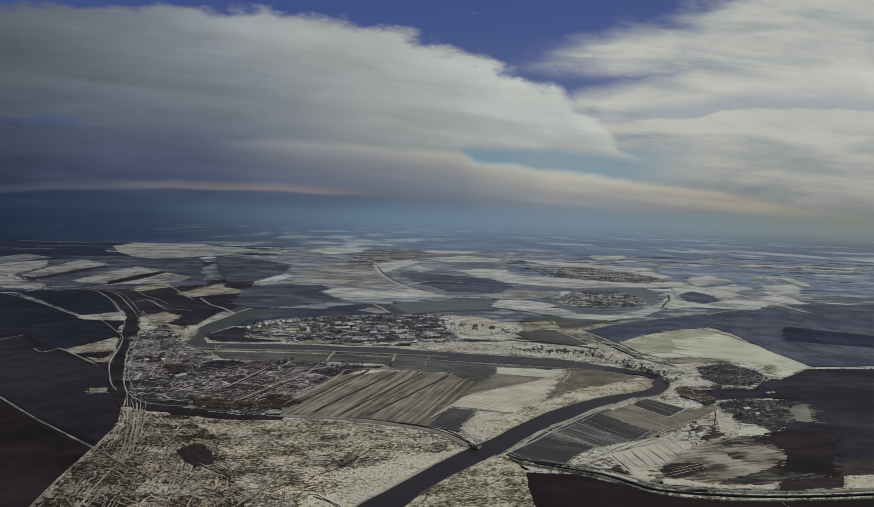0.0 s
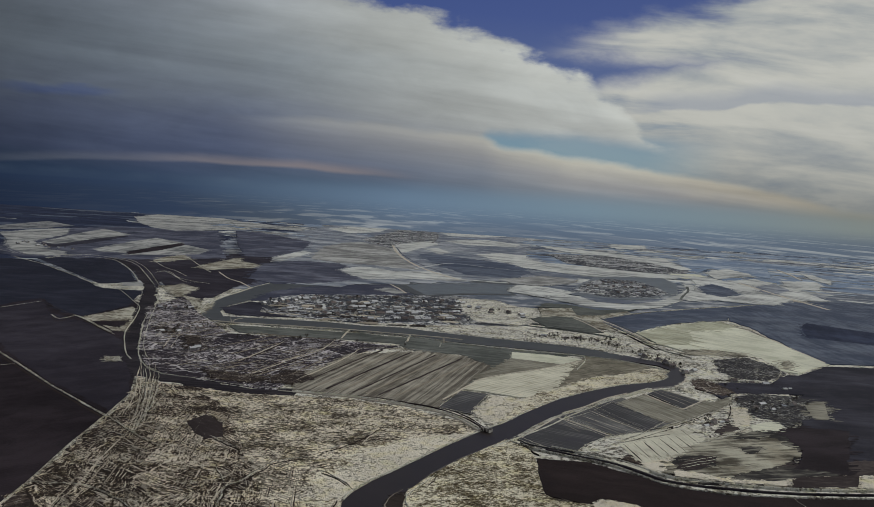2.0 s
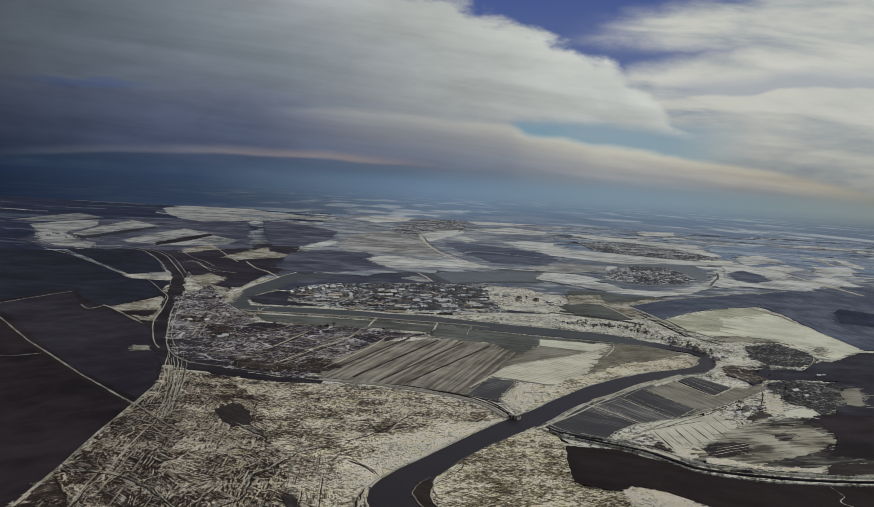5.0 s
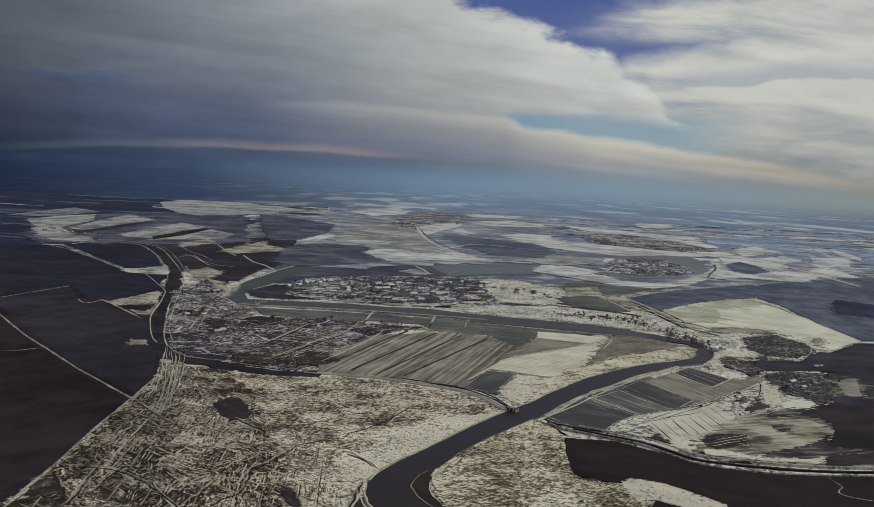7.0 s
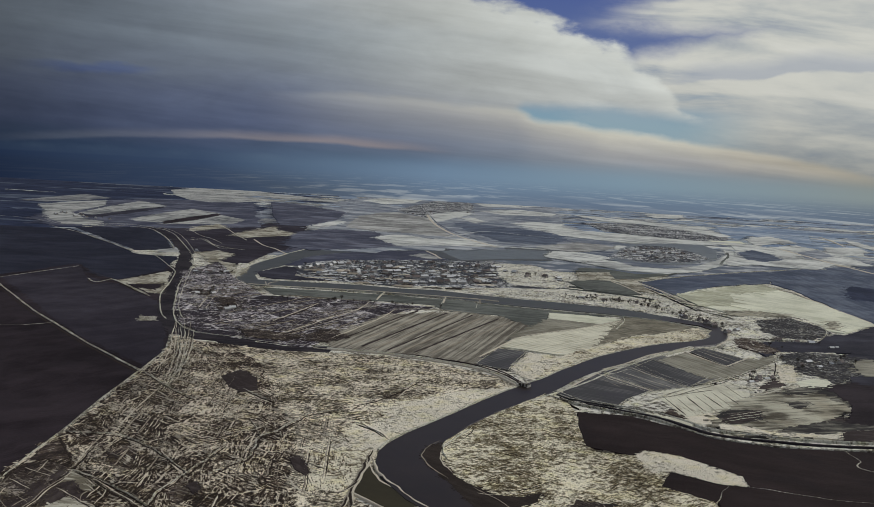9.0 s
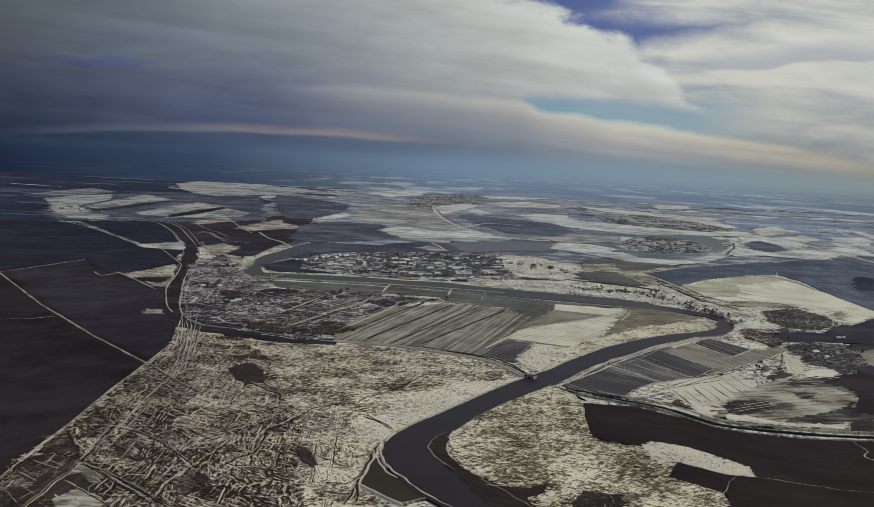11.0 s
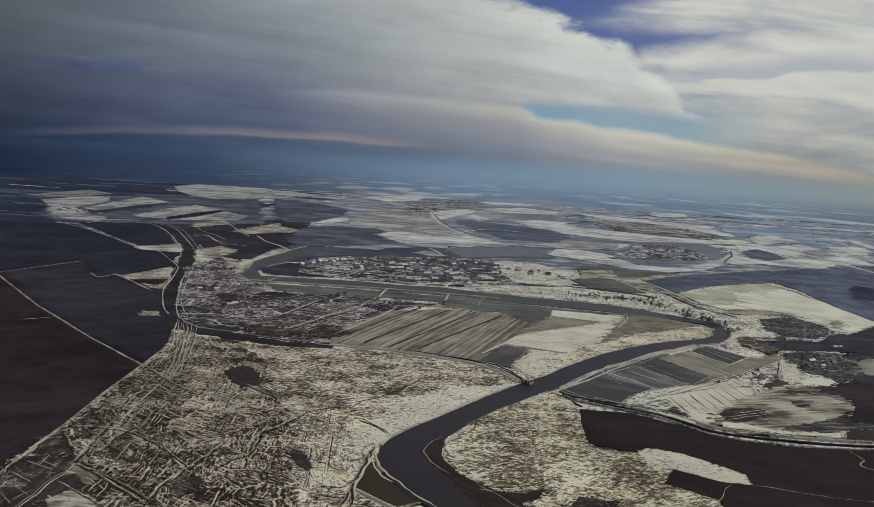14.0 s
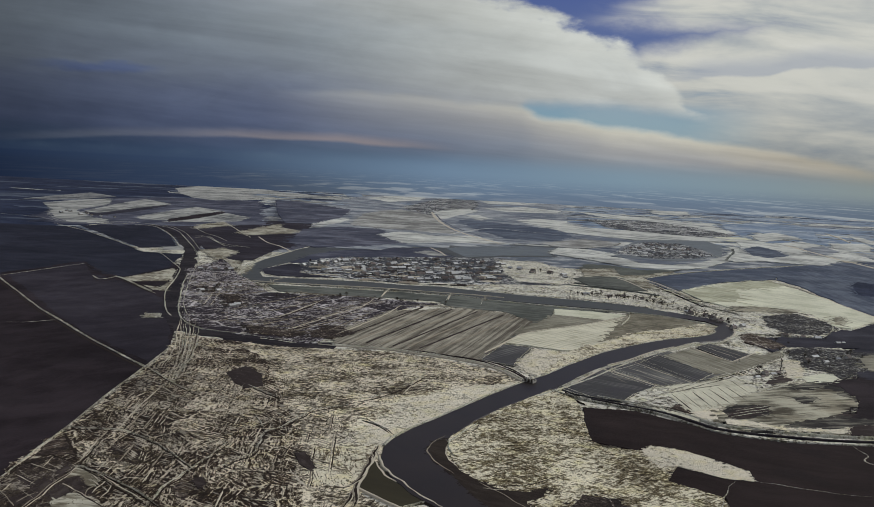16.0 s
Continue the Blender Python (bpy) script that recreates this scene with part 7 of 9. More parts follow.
# east bank
patch("reed_marsh", [(9.6, 495.8), (11.6, 513), (27.4, 552), (45.8, 586), (83.2, 645.9), (97.7, 623.6), (97.7, 583.1), (93.8, 523.8), (97.4, 511.6), (119, 509.4), (126.5, 520.3), (143.8, 513.1), (161.3, 493.6), (169.2, 480.3), (166.4, 464.9), (150.3, 467.2), (132.2, 484.5), (121.3, 459.5), (141.9, 439), (142.1, 413.7), (129.5, 389.2), (46.2, 377.3), (35.4, 409.2), (20.5, 436.6), (10.6, 465.4)], "marsh_east", 0.15, 26, "snowy reed marsh beside the river", uneven=0.006, fray=0.4)
patch("snowy_flat", [(118.3, 509.3), (126.2, 519.2), (143.6, 512.1), (161, 492.6), (168.8, 479.3), (166.1, 465.7), (150.6, 468.1), (132.2, 484.5), (121.7, 480.7)], "flood", 0.19, -34, "pale snowy point in dark land", uneven=0.01)
patch("ploughed_field", [(100.3, 600.4), (134, 596.5), (163.1, 568.4), (176, 552.8), (209, 540.2), (265.7, 541), (391.1, 560.4), (278.4, 391.9), (131.3, 372), (144, 437), (120.9, 457.8), (131.7, 482.5), (152.9, 465.9), (167.6, 463.5), (169.5, 481.2), (144.1, 514.2), (126.7, 521.4), (115.7, 508.8), (93.4, 521.5), (95.2, 566.8)], "soil_deep", 0.12, -22, "wide dark ploughed field beside the marsh", uneven=0.004)
patch("river_shore", [(-0.1, 489.5), (2.4, 502.2), (9.2, 514.1), (11, 503.7), (9.4, 491.2), (10.8, 476.8), (16.1, 459.4), (25.3, 443.9), (36.7, 432.1), (48.5, 430.8), (58.6, 438.5), (55.3, 425.7), (46.8, 417.9), (48.2, 396.2), (33.3, 398.7), (21.9, 422.4), (13.1, 449.5), (6.2, 465.9)], "mud", 0.2, -37, "dark muddy shore of the river bend", uneven=0.02, fray=1.2)
ribbon("shore_line", [(9.2, 518.6), (3, 503.4), (-0.1, 489.5), (1.8, 478.2), (6.8, 465.1), (13.2, 452.1)], 1, "old_snow", 0.5, 0, "thin snowy line at the water")
ribbon("shore_line", [(25.7, 441.6), (31.5, 433.7), (38.6, 421.8), (44.3, 412.5), (47.5, 406.1)], 0.9, "old_snow", 0.5, 0, "thin snowy line at the water")
ribbon("shore_line", [(11.6, 501.7), (9.7, 491.2), (10.8, 477.8), (15.3, 462)], 1.1, "drift", 0.5, 0, "snowy rim of a marsh")
ribbon("shore_line", [(27.5, 433.9), (36.7, 432.1), (49.1, 437.1), (63.7, 447.3)], 1, "drift", 0.5, 0, "snowy rim of a marsh")
ribbon("shore_line", [(27.3, 439.4), (37, 436.9), (49.5, 441.9), (64.5, 454.1)], 1.6, "ditch", 0.5, 0, "dark reedy ditch in a marsh")
patch("river_shore", [(67.4, 416), (74.2, 431.7), (80.4, 428.9), (90.6, 426.8), (91.1, 416.1), (83.3, 401.3), (63, 398.3)], "plots_dark", 0.2, -1, "dark muddy ground in the marsh", uneven=0.06, fray=2.5)
ribbon("worn_path", [(12.2, 506.7), (19.2, 516.5), (26.8, 533.8), (30, 548.8)], 1.2, "ditch", 0.5, 0.0, "dark line of reeds at the shore")
ribbon("worn_path", [(93.2, 641.6), (97.3, 620.4), (101.7, 609.4)], 1.0, "ditch", 0.5, 0.0, "dark gully beside a road")
ribbon("dirt_track", [(155.7, 463.9), (147.9, 447.7), (138.9, 427.3), (128.2, 401.6)], 0.8, "track", 0.5, 0.0, "faint path across ploughed land")
ribbon("dirt_track", [(167, 465), (189.8, 456.7), (222.7, 449.1), (314.1, 453.8)], 0.8, "track", 0.5, 0.0, "faint pale path across ploughed land")
ribbon("dirt_track", [(249.6, 544.2), (249.7, 522.9), (247.8, 502.7), (323.1, 476.3)], 0.9, "track", 0.5, 0.0, "faint pale path across ploughed land")
ribbon("field_road", [(83.2, 645.9), (101.7, 624.5), (118.8, 613.2), (148.1, 594), (163.9, 571), (176.4, 554.1), (209.9, 542.6), (266.8, 543.5), (385.2, 561.6)], 2.6, "track", 0.5, 0.8, "snowy field road beside a canal")
ribbon("canal", [(109.6, 626.3), (123.2, 617.2), (151.1, 598.8), (166.4, 580.6), (179.5, 564.4), (214.4, 555), (271.5, 553.4), (392.1, 572.3)], 3.4, "channel", 0.5, 0.0, "narrow dark canal between snowy banks")
ribbon("field_road", [(114.7, 633.7), (128.4, 624.4), (155.2, 608.3), (169.1, 590.5), (182.3, 573.7), (217.7, 564.1), (275.6, 562.4), (398.4, 581.9)], 3.0, "bank", 0.5, 0.8, "snowy canal bank")
patch("ploughed_field", [(90.1, 654.3), (139.5, 734.6), (166.4, 676.2), (140.5, 627.2), (117.6, 628.1), (99.8, 638.3)], "soil_mid", 0.13, -36, "dark ploughed field by the river")
patch("fallow_field", [(141.8, 737.3), (172, 778.9), (199.6, 701), (167.3, 676.4)], "grey", 0.13, -65, "dark grey fallow field")
patch("fallow_field", [(175, 779.8), (208.3, 821.1), (235.1, 735.7), (215.9, 712.8), (199.6, 701)], "grey", 0.13, -71, "dark grey fallow field beside the river")
patch("fallow_field", [(265.3, 787.3), (317.5, 852), (303.2, 798.4), (232.5, 727), (217.9, 715.3)], "pale_fallow", 0.14, 50, "pale grass strip")
patch("fenced_lots", [(132.4, 625.3), (156.9, 666.9), (228.6, 714.3), (234.5, 672.6), (232.8, 649.2), (194.3, 611.4), (186.1, 591.6), (166.8, 582), (150.5, 604.4)], "lots", 0.16, -86, "snowy fenced lots")
patch("fenced_lots", [(166.5, 645.9), (172.3, 616.5), (169.9, 596.1), (157.7, 603.1), (152.3, 612), (161.8, 620)], "marsh_dark", 0.16, -85, "weedy corner of snowy lots", uneven=0.05)
patch("fenced_lots", [(131.8, 622.1), (150.3, 655.1), (170.8, 670.3), (170.8, 656.7), (168.7, 624.6), (150.9, 605.9)], "scrub", 0.16, 46, "weedy snowy lots", uneven=0.02)
patch("fenced_lots", [(180.1, 601.1), (196.7, 622.2), (202.4, 620.6), (189.3, 595), (177.5, 584.3)], "scrub", 0.16, 0, "weedy snowy corner", uneven=0.06)
patch("ploughed_field", [(345.4, 830.3), (368.8, 813.5), (317.2, 672), (283.4, 613.9), (441, 635.1), (668.9, 976.3), (442, 920.2)], "soil_cold", 0.12, -3, "dark field beyond the farm")
patch("pasture", [(186.8, 586.4), (199.9, 620), (242.6, 678), (289, 722.9), (317.8, 738.6), (320.3, 712.6), (303.5, 660.4), (278.4, 615.5), (248.4, 579.5), (219.2, 568), (185.6, 573.2)], "swept_dark", 0.15, 24, "dark bare pasture streaked with snow", uneven=0.02)
patch("bare_ground", [(204.9, 567.4), (225.2, 584.4), (247.3, 594.7), (271.2, 616.6), (306.1, 627.8), (470.6, 679.3), (420, 603.6), (286.4, 585.5), (248.4, 570.8), (225.8, 567)], "earth", 0.14, 17, "dark wet ground beside the canal", uneven=0.015)
patch("farm_ground", [(225.1, 717.2), (311, 819.8), (338.1, 894.2), (336.2, 920), (367.1, 912.5), (388.1, 882.6), (368.8, 813.5), (320.5, 727.7), (276.3, 700.9), (242.2, 674.5)], "scrub", 0.14, 47, "scrubby farm ground with snow", uneven=0.012)
patch("farm_ground", [(325.8, 854.6), (354.5, 879.9), (393.9, 871.1), (409.5, 850.3), (402.2, 811.4), (354.2, 769.3), (339.9, 773.6), (313.6, 774.6), (312.8, 808.3)], "scrub_dark", 0.14, 1, "dark scrub and sheds beside a farm", uneven=0.03)
ribbon("farm_track", [(243.2, 729.9), (243, 699.4), (243.5, 678.3)], 1.6, "drift", 0.5, 0.0, "snowy track past a farmyard")
ribbon("farm_track", [(240.4, 674), (262, 697.1), (294, 724.2)], 2.4, "drift", 0.5, 0.0, "snowy track past a farmyard")
ribbon("farm_track", [(198.5, 684.3), (240.9, 725.3), (276.5, 774.8), (308.1, 818.9)], 1.6, "drift", 0.5, 0.0, "snowy farm track")
ribbon("farm_track", [(195, 687), (245, 738.4), (278, 781.9), (309.4, 826.6)], 1.6, "ditch", 0.5, 0.0, "dark ditch beside a farm track")
patch("scrub", [(322.4, 1023), (367.3, 1104.4), (442.7, 1143.3), (451.9, 1079.6), (438.3, 1000.8), (389.9, 941.3), (356.8, 945.6), (315.8, 944.2)], "scrub", 0.13, -10, "rough scrub with snow")
patch("scrub", [(377.6, 1075), (431.2, 1112.6), (442.8, 1060.5), (437.3, 1007.3), (394.3, 952.2), (362.1, 960.3), (358.1, 999.6)], "scrub_dark", 0.13, -10, "dark rough scrub", uneven=0.03)
patch("wetland", [(308.4, 910.7), (351.6, 931.3), (388.5, 937.8), (445.2, 927.2), (656.7, 966.7), (632.6, 930.3), (429.6, 893.5), (376.9, 881.7), (330, 872), (309.6, 844.4)], "soil_cold", 0.13, -20, "dark wet meadow beside the farm", uneven=0.01)
patch("wetland", [(298.3, 889.8), (303.6, 927.4), (322.3, 946.5), (332.2, 900.9), (332.3, 878.3), (313.7, 856.1)], "marsh_dark", 0.15, -78, "dark backwater by the river bend")
patch("snowy_field", [(334.8, 1282.2), (393.2, 1376.6), (456.9, 1432.5), (527.1, 1478.7), (532.2, 1410.5), (535.5, 1294.7), (528.9, 1099.2), (490.7, 1058.6), (454, 1015), (440.6, 1027.1), (451.5, 1114.7), (423.2, 1131.1), (368, 1120.2), (349.2, 1174.4), (339.4, 1233)], "snow", 0.15, -55, "large smooth pale snowy field", uneven=0.004, fray=0.3)
patch("snowy_field", [(427.9, 1398.7), (482.4, 1458.4), (530.1, 1495), (531, 1423.6), (458.6, 1359.2), (414, 1346.5)], "snow_thin", 0.15, -55, "thin snow over grass at a field edge", uneven=0.03, fray=2.5)
patch("snowy_field", [(334.8, 1282.2), (392.6, 1356.5), (430.4, 1347.2), (413.6, 1268.5), (382.3, 1192.1), (345.3, 1182.9)], "snow_thin", 0.15, -55, "thin snow over grass", uneven=0.03, fray=4)
patch("snowy_field", [(362.3, 1145.6), (393.9, 1162.1), (444.5, 1147.9), (436, 1117.9), (403.9, 1110.9), (358.9, 1112.4)], "swept", 0.15, -55, "wind-swept brown edge of a snowy field", uneven=0.03, fray=2)
patch("snowy_field", [(464.2, 1085.5), (485.3, 1113.6), (468.1, 1055), (447.8, 1036.9)], "swept", 0.15, -55, "wind-swept brown edge of a snowy field", uneven=0.03, fray=2)
ribbon("field_edge", [(533.2, 1504), (534, 1431.8), (544.4, 1402.4), (534.9, 1266.7), (530.1, 1169.6), (527.9, 1107.2)], 3.4, "drift", 0.5, 0, "white snowy edge of a smooth field")
patch("ploughed_field", [(308.8, 1418.3), (430.1, 1566.6), (627.7, 1749.3), (553.5, 1527.4), (440.2, 1440.5), (328.1, 1283.9)], "soil_hazed", 0.13, 40, "dark slate ploughed field")
patch("ploughed_field", [(619.2, 1725.2), (787.3, 1906.1), (946, 2004), (1542.5, 2205.5), (807.9, 1143.4), (756.2, 1148.3), (525.9, 1100.5), (535.2, 1229.1), (560.2, 1444.3), (552.4, 1519.3)], "soil_hazed", 0.13, -94, "wide dark slate ploughed field", fray=0.3)
patch("fallow_field", [(661.2, 1487.6), (697.4, 1549.1), (856.7, 1354.8), (793.2, 1252.4), (610.7, 1348.9)], "soil_west", 0.17, -104, "paler corner of a dark field")
patch("ploughed_field", [(389.8, 938.2), (438.3, 1000.8), (446.4, 996.9), (514.7, 1076.6), (773.2, 1112.5), (634.3, 908.1), (423.7, 880.8), (397.7, 905.3)], "soil_cold", 0.13, 17, "dark ploughed field below a snowy slope")
ribbon("dirt_track", [(313.6, 1420.7), (326.1, 1294.9), (332.6, 1148.9), (347.3, 1105.1), (362.5, 1069.2)], 3.0, "track", 0.5, 0.0, "pale road past a snowy field")
ribbon("dirt_track", [(304.7, 1394.9), (317.8, 1273.4), (326.5, 1137.1)], 2.0, "earth", 0.5, 0.0, "dark ditch along a road")
ribbon("dirt_track", [(448.7, 1078.4), (438.7, 1025.5), (415.7, 975.9), (392.5, 939.1)], 2.2, "track", 0.5, 0.0, "pale curved track")
ribbon("dirt_track", [(308.8, 1418.3), (432.7, 1576.5), (588.2, 1726.5), (745.7, 1859.5)], 5.0, "track", 0.5, 0.0, "pale road along dark fields")
patch("fallow_field", [(235.2, 1530.8), (307.2, 1569.4), (296.3, 1464.4), (391.1, 1562.6), (315.3, 1428.8), (310.1, 1293.6), (264.2, 1341.6), (220.6, 1375.3)], "brown", 0.14, -64, "grey-green fallow field")
ribbon("farm_track", [(155, 639.9), (183.1, 675.7), (219.8, 713.1), (248.4, 746.3), (277.5, 779.9), (290.7, 787.9)], 3, "track", 0.5, 0, "snowy farm track")
ribbon("farm_track", [(166, 647.2), (194.3, 679.2), (224.1, 710.3), (259, 751.1)], 1.3, "ditch", 0.5, 0, "dark ditch beside a farm track")
patch("fenced_lots", [(168.1, 651), (178.9, 659.3), (216.8, 684.5), (221.4, 643.5), (202.6, 625.5), (171.2, 602.8)], "lots", 0.12, -86, "snowy fenced lots")
patch("ploughed_field", [(96.3, 654.6), (113.6, 691), (133.1, 727.6), (142.3, 706.1), (162.1, 670.8), (140.5, 643.8), (130.6, 622.6), (109.3, 631.6)], "soil_mid", 0.12, -36, "dark ploughed field by the river", uneven=0.015, fray=0.6)
patch("fallow_field", [(140.8, 721.5), (164.2, 750.9), (183.2, 716.8), (195.2, 693.3), (169.4, 676.1)], "grey", 0.12, -65, "dark grey fallow field", uneven=0.015, fray=0.6)
patch("ploughed_field", [(171, 761.5), (194, 798.2), (201, 781.2), (223.5, 733.3), (198.4, 696), (184.8, 723.1)], "soil_mid", 0.12, -66, "dark slate ploughed field beside the river", uneven=0.015, fray=0.6)
patch("fallow_field", [(198.6, 797.1), (232.9, 839.9), (248.6, 783.1), (286.9, 827.5), (305, 815.4), (261.4, 764.4), (223, 727.2), (211.2, 757.2)], "pale_fallow", 0.12, -66, "pale grassy fallow field beside the river", uneven=0.015, fray=0.6)
patch("stubble_field", [(239.9, 847.3), (258.1, 872), (282.4, 821.2), (255.4, 785)], "soil_mid", 0.12, -66, "dark stubble rows between snow lines", uneven=0.015, fray=0.6)
ribbon("field_edge", [(134, 727.9), (150.1, 702.4), (165.1, 675)], 2.4, "drift", 0.5, 0, "snow-filled line between field strips")
ribbon("field_edge", [(132.5, 711.3), (143.7, 680.3)], 0.8, "old_snow", 0.5, 0, "snow-filled line between field strips")
ribbon("field_edge", [(138.4, 712.9), (147.4, 688.5)], 0.8, "old_snow", 0.5, 0, "snow-filled line between field strips")
ribbon("field_edge", [(150, 724), (163.1, 703.8), (176.9, 681.5)], 0.9, "old_snow", 0.5, 0, "snow-filled line between field strips")
ribbon("field_edge", [(155.8, 735.8), (169.5, 713.2), (186.6, 687.5)], 1.1, "drift", 0.5, 0, "snow-filled line between field strips")
ribbon("field_edge", [(166.1, 760.2), (183.2, 716.8), (196.6, 693.6)], 1.8, "drift", 0.5, 0, "snow-filled line between field strips")
ribbon("field_edge", [(234.4, 845.6), (244.6, 810.3), (253.3, 784.4)], 3, "drift", 0.5, 0, "snow-filled line between field strips")
ribbon("field_edge", [(246.8, 857.5), (265.6, 799.5)], 1, "drift", 0.5, 0, "snow-filled line between field strips")
ribbon("field_edge", [(252.4, 864.7), (272.4, 808.5)], 1, "old_snow", 0.5, 0, "snow-filled line between field strips")
ribbon("field_edge", [(259.3, 872.4), (283.3, 823.9)], 1.4, "drift", 0.5, 0, "snow-filled line between field strips")
ribbon("field_edge", [(253.3, 784.4), (270.8, 808.1), (289.3, 833.2)], 2.2, "drift", 0.5, 0, "snow-filled line between field strips")
ribbon("river_bank", [(94.3, 657.5), (118.2, 701.7), (139.2, 737.6), (162.2, 763.5), (191.2, 807.1), (218.3, 838.1), (248.3, 874.6)], 6, "track", 0.5, 0, "scrubby snowy river bank")
ribbon("river_bank", [(95.5, 654.4), (118.9, 698.1), (135, 728.1)], 2.2, "drift", 0.5, 0, "white snowy edge of a river bank")
ribbon("river_bank", [(141.4, 744.6), (163.6, 770.7), (191.3, 812.1), (218.6, 843.5)], 2.2, "drift", 0.5, 0, "white snowy edge of a river bank")
patch("fenced_lots", [(165.6, 651.4), (187.9, 668.5), (214.4, 687.2), (225.2, 649.3), (200.4, 626.6), (176.9, 612.5), (170.5, 608.2)], "lots", 0.12, -86, "snowy fenced lots", uneven=0.01, fray=0.5)
patch("fenced_lots", [(218.1, 702.8), (237.3, 721), (239.1, 679.2), (227.4, 659.6), (221.3, 685.4)], "lots", 0.12, -86, "snowy fenced lots", uneven=0.01, fray=0.5)
patch("fenced_lots", [(170.9, 601.2), (198.1, 621.6), (197.6, 609.9), (184.4, 585.1), (172, 587.8)], "flood", 0.12, 0, "pale snowy corner by lots", uneven=0.03, fray=1.0)
ribbon("lot_ditch", [(169.8, 652.4), (172.5, 607.2)], 1.7, "ditch", 0.5, 0, "dark ditch between snowy lots", wander=0.0)
ribbon("lot_ditch", [(187.2, 661.6), (188.9, 619.5)], 1.7, "ditch", 0.5, 0, "dark ditch between snowy lots", wander=0.0)
ribbon("lot_ditch", [(202.3, 673.7), (205.4, 630.8)], 1.7, "ditch", 0.5, 0, "dark ditch between snowy lots", wander=0.0)
ribbon("lot_ditch", [(218.2, 684.6), (220.2, 643.4)], 1.4, "ditch", 0.5, 0, "dark ditch between snowy lots", wander=0.0)
ribbon("lot_ditch", [(178.7, 656.2), (180.4, 614.7)], 0.8, "earth", 0.5, 0, "dark ditch between snowy lots", wander=0.0)
ribbon("lot_ditch", [(194.7, 666.7), (197.1, 624.4)], 0.8, "earth", 0.5, 0, "dark ditch between snowy lots", wander=0.0)
ribbon("lot_ditch", [(210.9, 681.1), (212.3, 636.9)], 0.8, "earth", 0.5, 0, "dark ditch between snowy lots", wander=0.0)
ribbon("lot_ditch", [(228.5, 709.2), (229.7, 666.7)], 0.8, "earth", 0.5, 0, "dark ditch between snowy lots", wander=0.0)
ribbon("lot_ditch", [(165.6, 651.4), (188.3, 670.3), (214.9, 689.2)], 0.9, "earth", 0.5, 0, "dark ditch between snowy lots", wander=0.0)
ribbon("lot_ditch", [(156.4, 612.2), (162.4, 606.3), (170.1, 598.2)], 2, "ditch", 0.5, 0, "dark ditch between snowy lots", wander=0.0)
patch("farmyard", [(238.5, 717.6), (263.9, 739.8), (283.2, 748.8), (280.7, 720.1), (261.5, 700.4), (245.5, 685.8), (240.5, 701)], "earth", 0.12, -4, "dark farmyard", uneven=0.03)
patch("pasture", [(183.9, 587.6), (218.5, 649.2), (250.7, 685.2), (282.5, 710.9), (298.7, 692.8), (303.2, 659.8), (296.9, 642.7), (276.5, 620.5), (239.3, 592), (205.7, 568.6), (191, 575.9)], "swept", 0.12, 22, "snow-swept pasture", uneven=0.05, fray=3.0)
patch("pasture", [(192.3, 607.2), (206.3, 626.3), (219.5, 630.7), (229.4, 628.3), (223.4, 606.6), (207.9, 595.1), (196.5, 588.8)], "swept_dark", 0.12, 33, "bare dark corner of a pasture", uneven=0.03)
ribbon("worn_path", [(193.5, 600.5), (210.4, 609.6), (226.6, 615.9)], 1, "drift", 0.5, 0, "thin snow line across bare ground")
ribbon("worn_path", [(194.8, 593.8), (208.1, 601.4), (220.7, 606.1)], 1, "drift", 0.5, 0, "thin snow line across bare ground")
ribbon("worn_path", [(199.3, 614.5), (213, 621), (225.9, 624.5)], 1, "drift", 0.5, 0, "thin snow line across bare ground")
patch("pasture", [(258.5, 658.1), (269.3, 665.4), (276.2, 660.4), (268.9, 649.1), (259.7, 642.4), (256.7, 648.1)], "swept_dark", 0.12, 33, "bare brown streak in pasture", uneven=0.08)
patch("pasture", [(197.4, 563.3), (224, 579.8), (239.3, 592), (276.1, 613.3), (307.1, 605.7), (292.5, 575.5), (254.9, 569.5), (225.5, 565)], "swept_dark", 0.12, 22, "dark bare pasture streaked with snow", uneven=0.02)
patch("ploughed_field", [(315.1, 728.3), (340.8, 740.5), (375.6, 729.2), (311.6, 599.8), (280.7, 612.8), (294.9, 634.7), (307, 663.9)], "soil", 0.12, 17, "dark brown field beside the pasture", uneven=0.03, fray=2.0)
patch("snowy_field", [(299.9, 794.9), (312.8, 807.8), (319.4, 807.2), (306.3, 765.2), (293.9, 735), (279.5, 727.6)], "flood", 0.12, -28, "small snowy paddock", uneven=0.05)
patch("snowy_field", [(296.3, 735.6), (313.2, 750), (325.3, 753), (321.4, 733.8), (304.7, 712.4), (289.1, 712.5)], "snow", 0.12, -14, "small snowy paddock", uneven=0.04)
ribbon("farm_track", [(229.3, 666.5), (250.1, 683.3), (275.4, 709.3), (292.3, 728.7)], 2.6, "track", 0.5, 0, "snowy track past a farmyard")
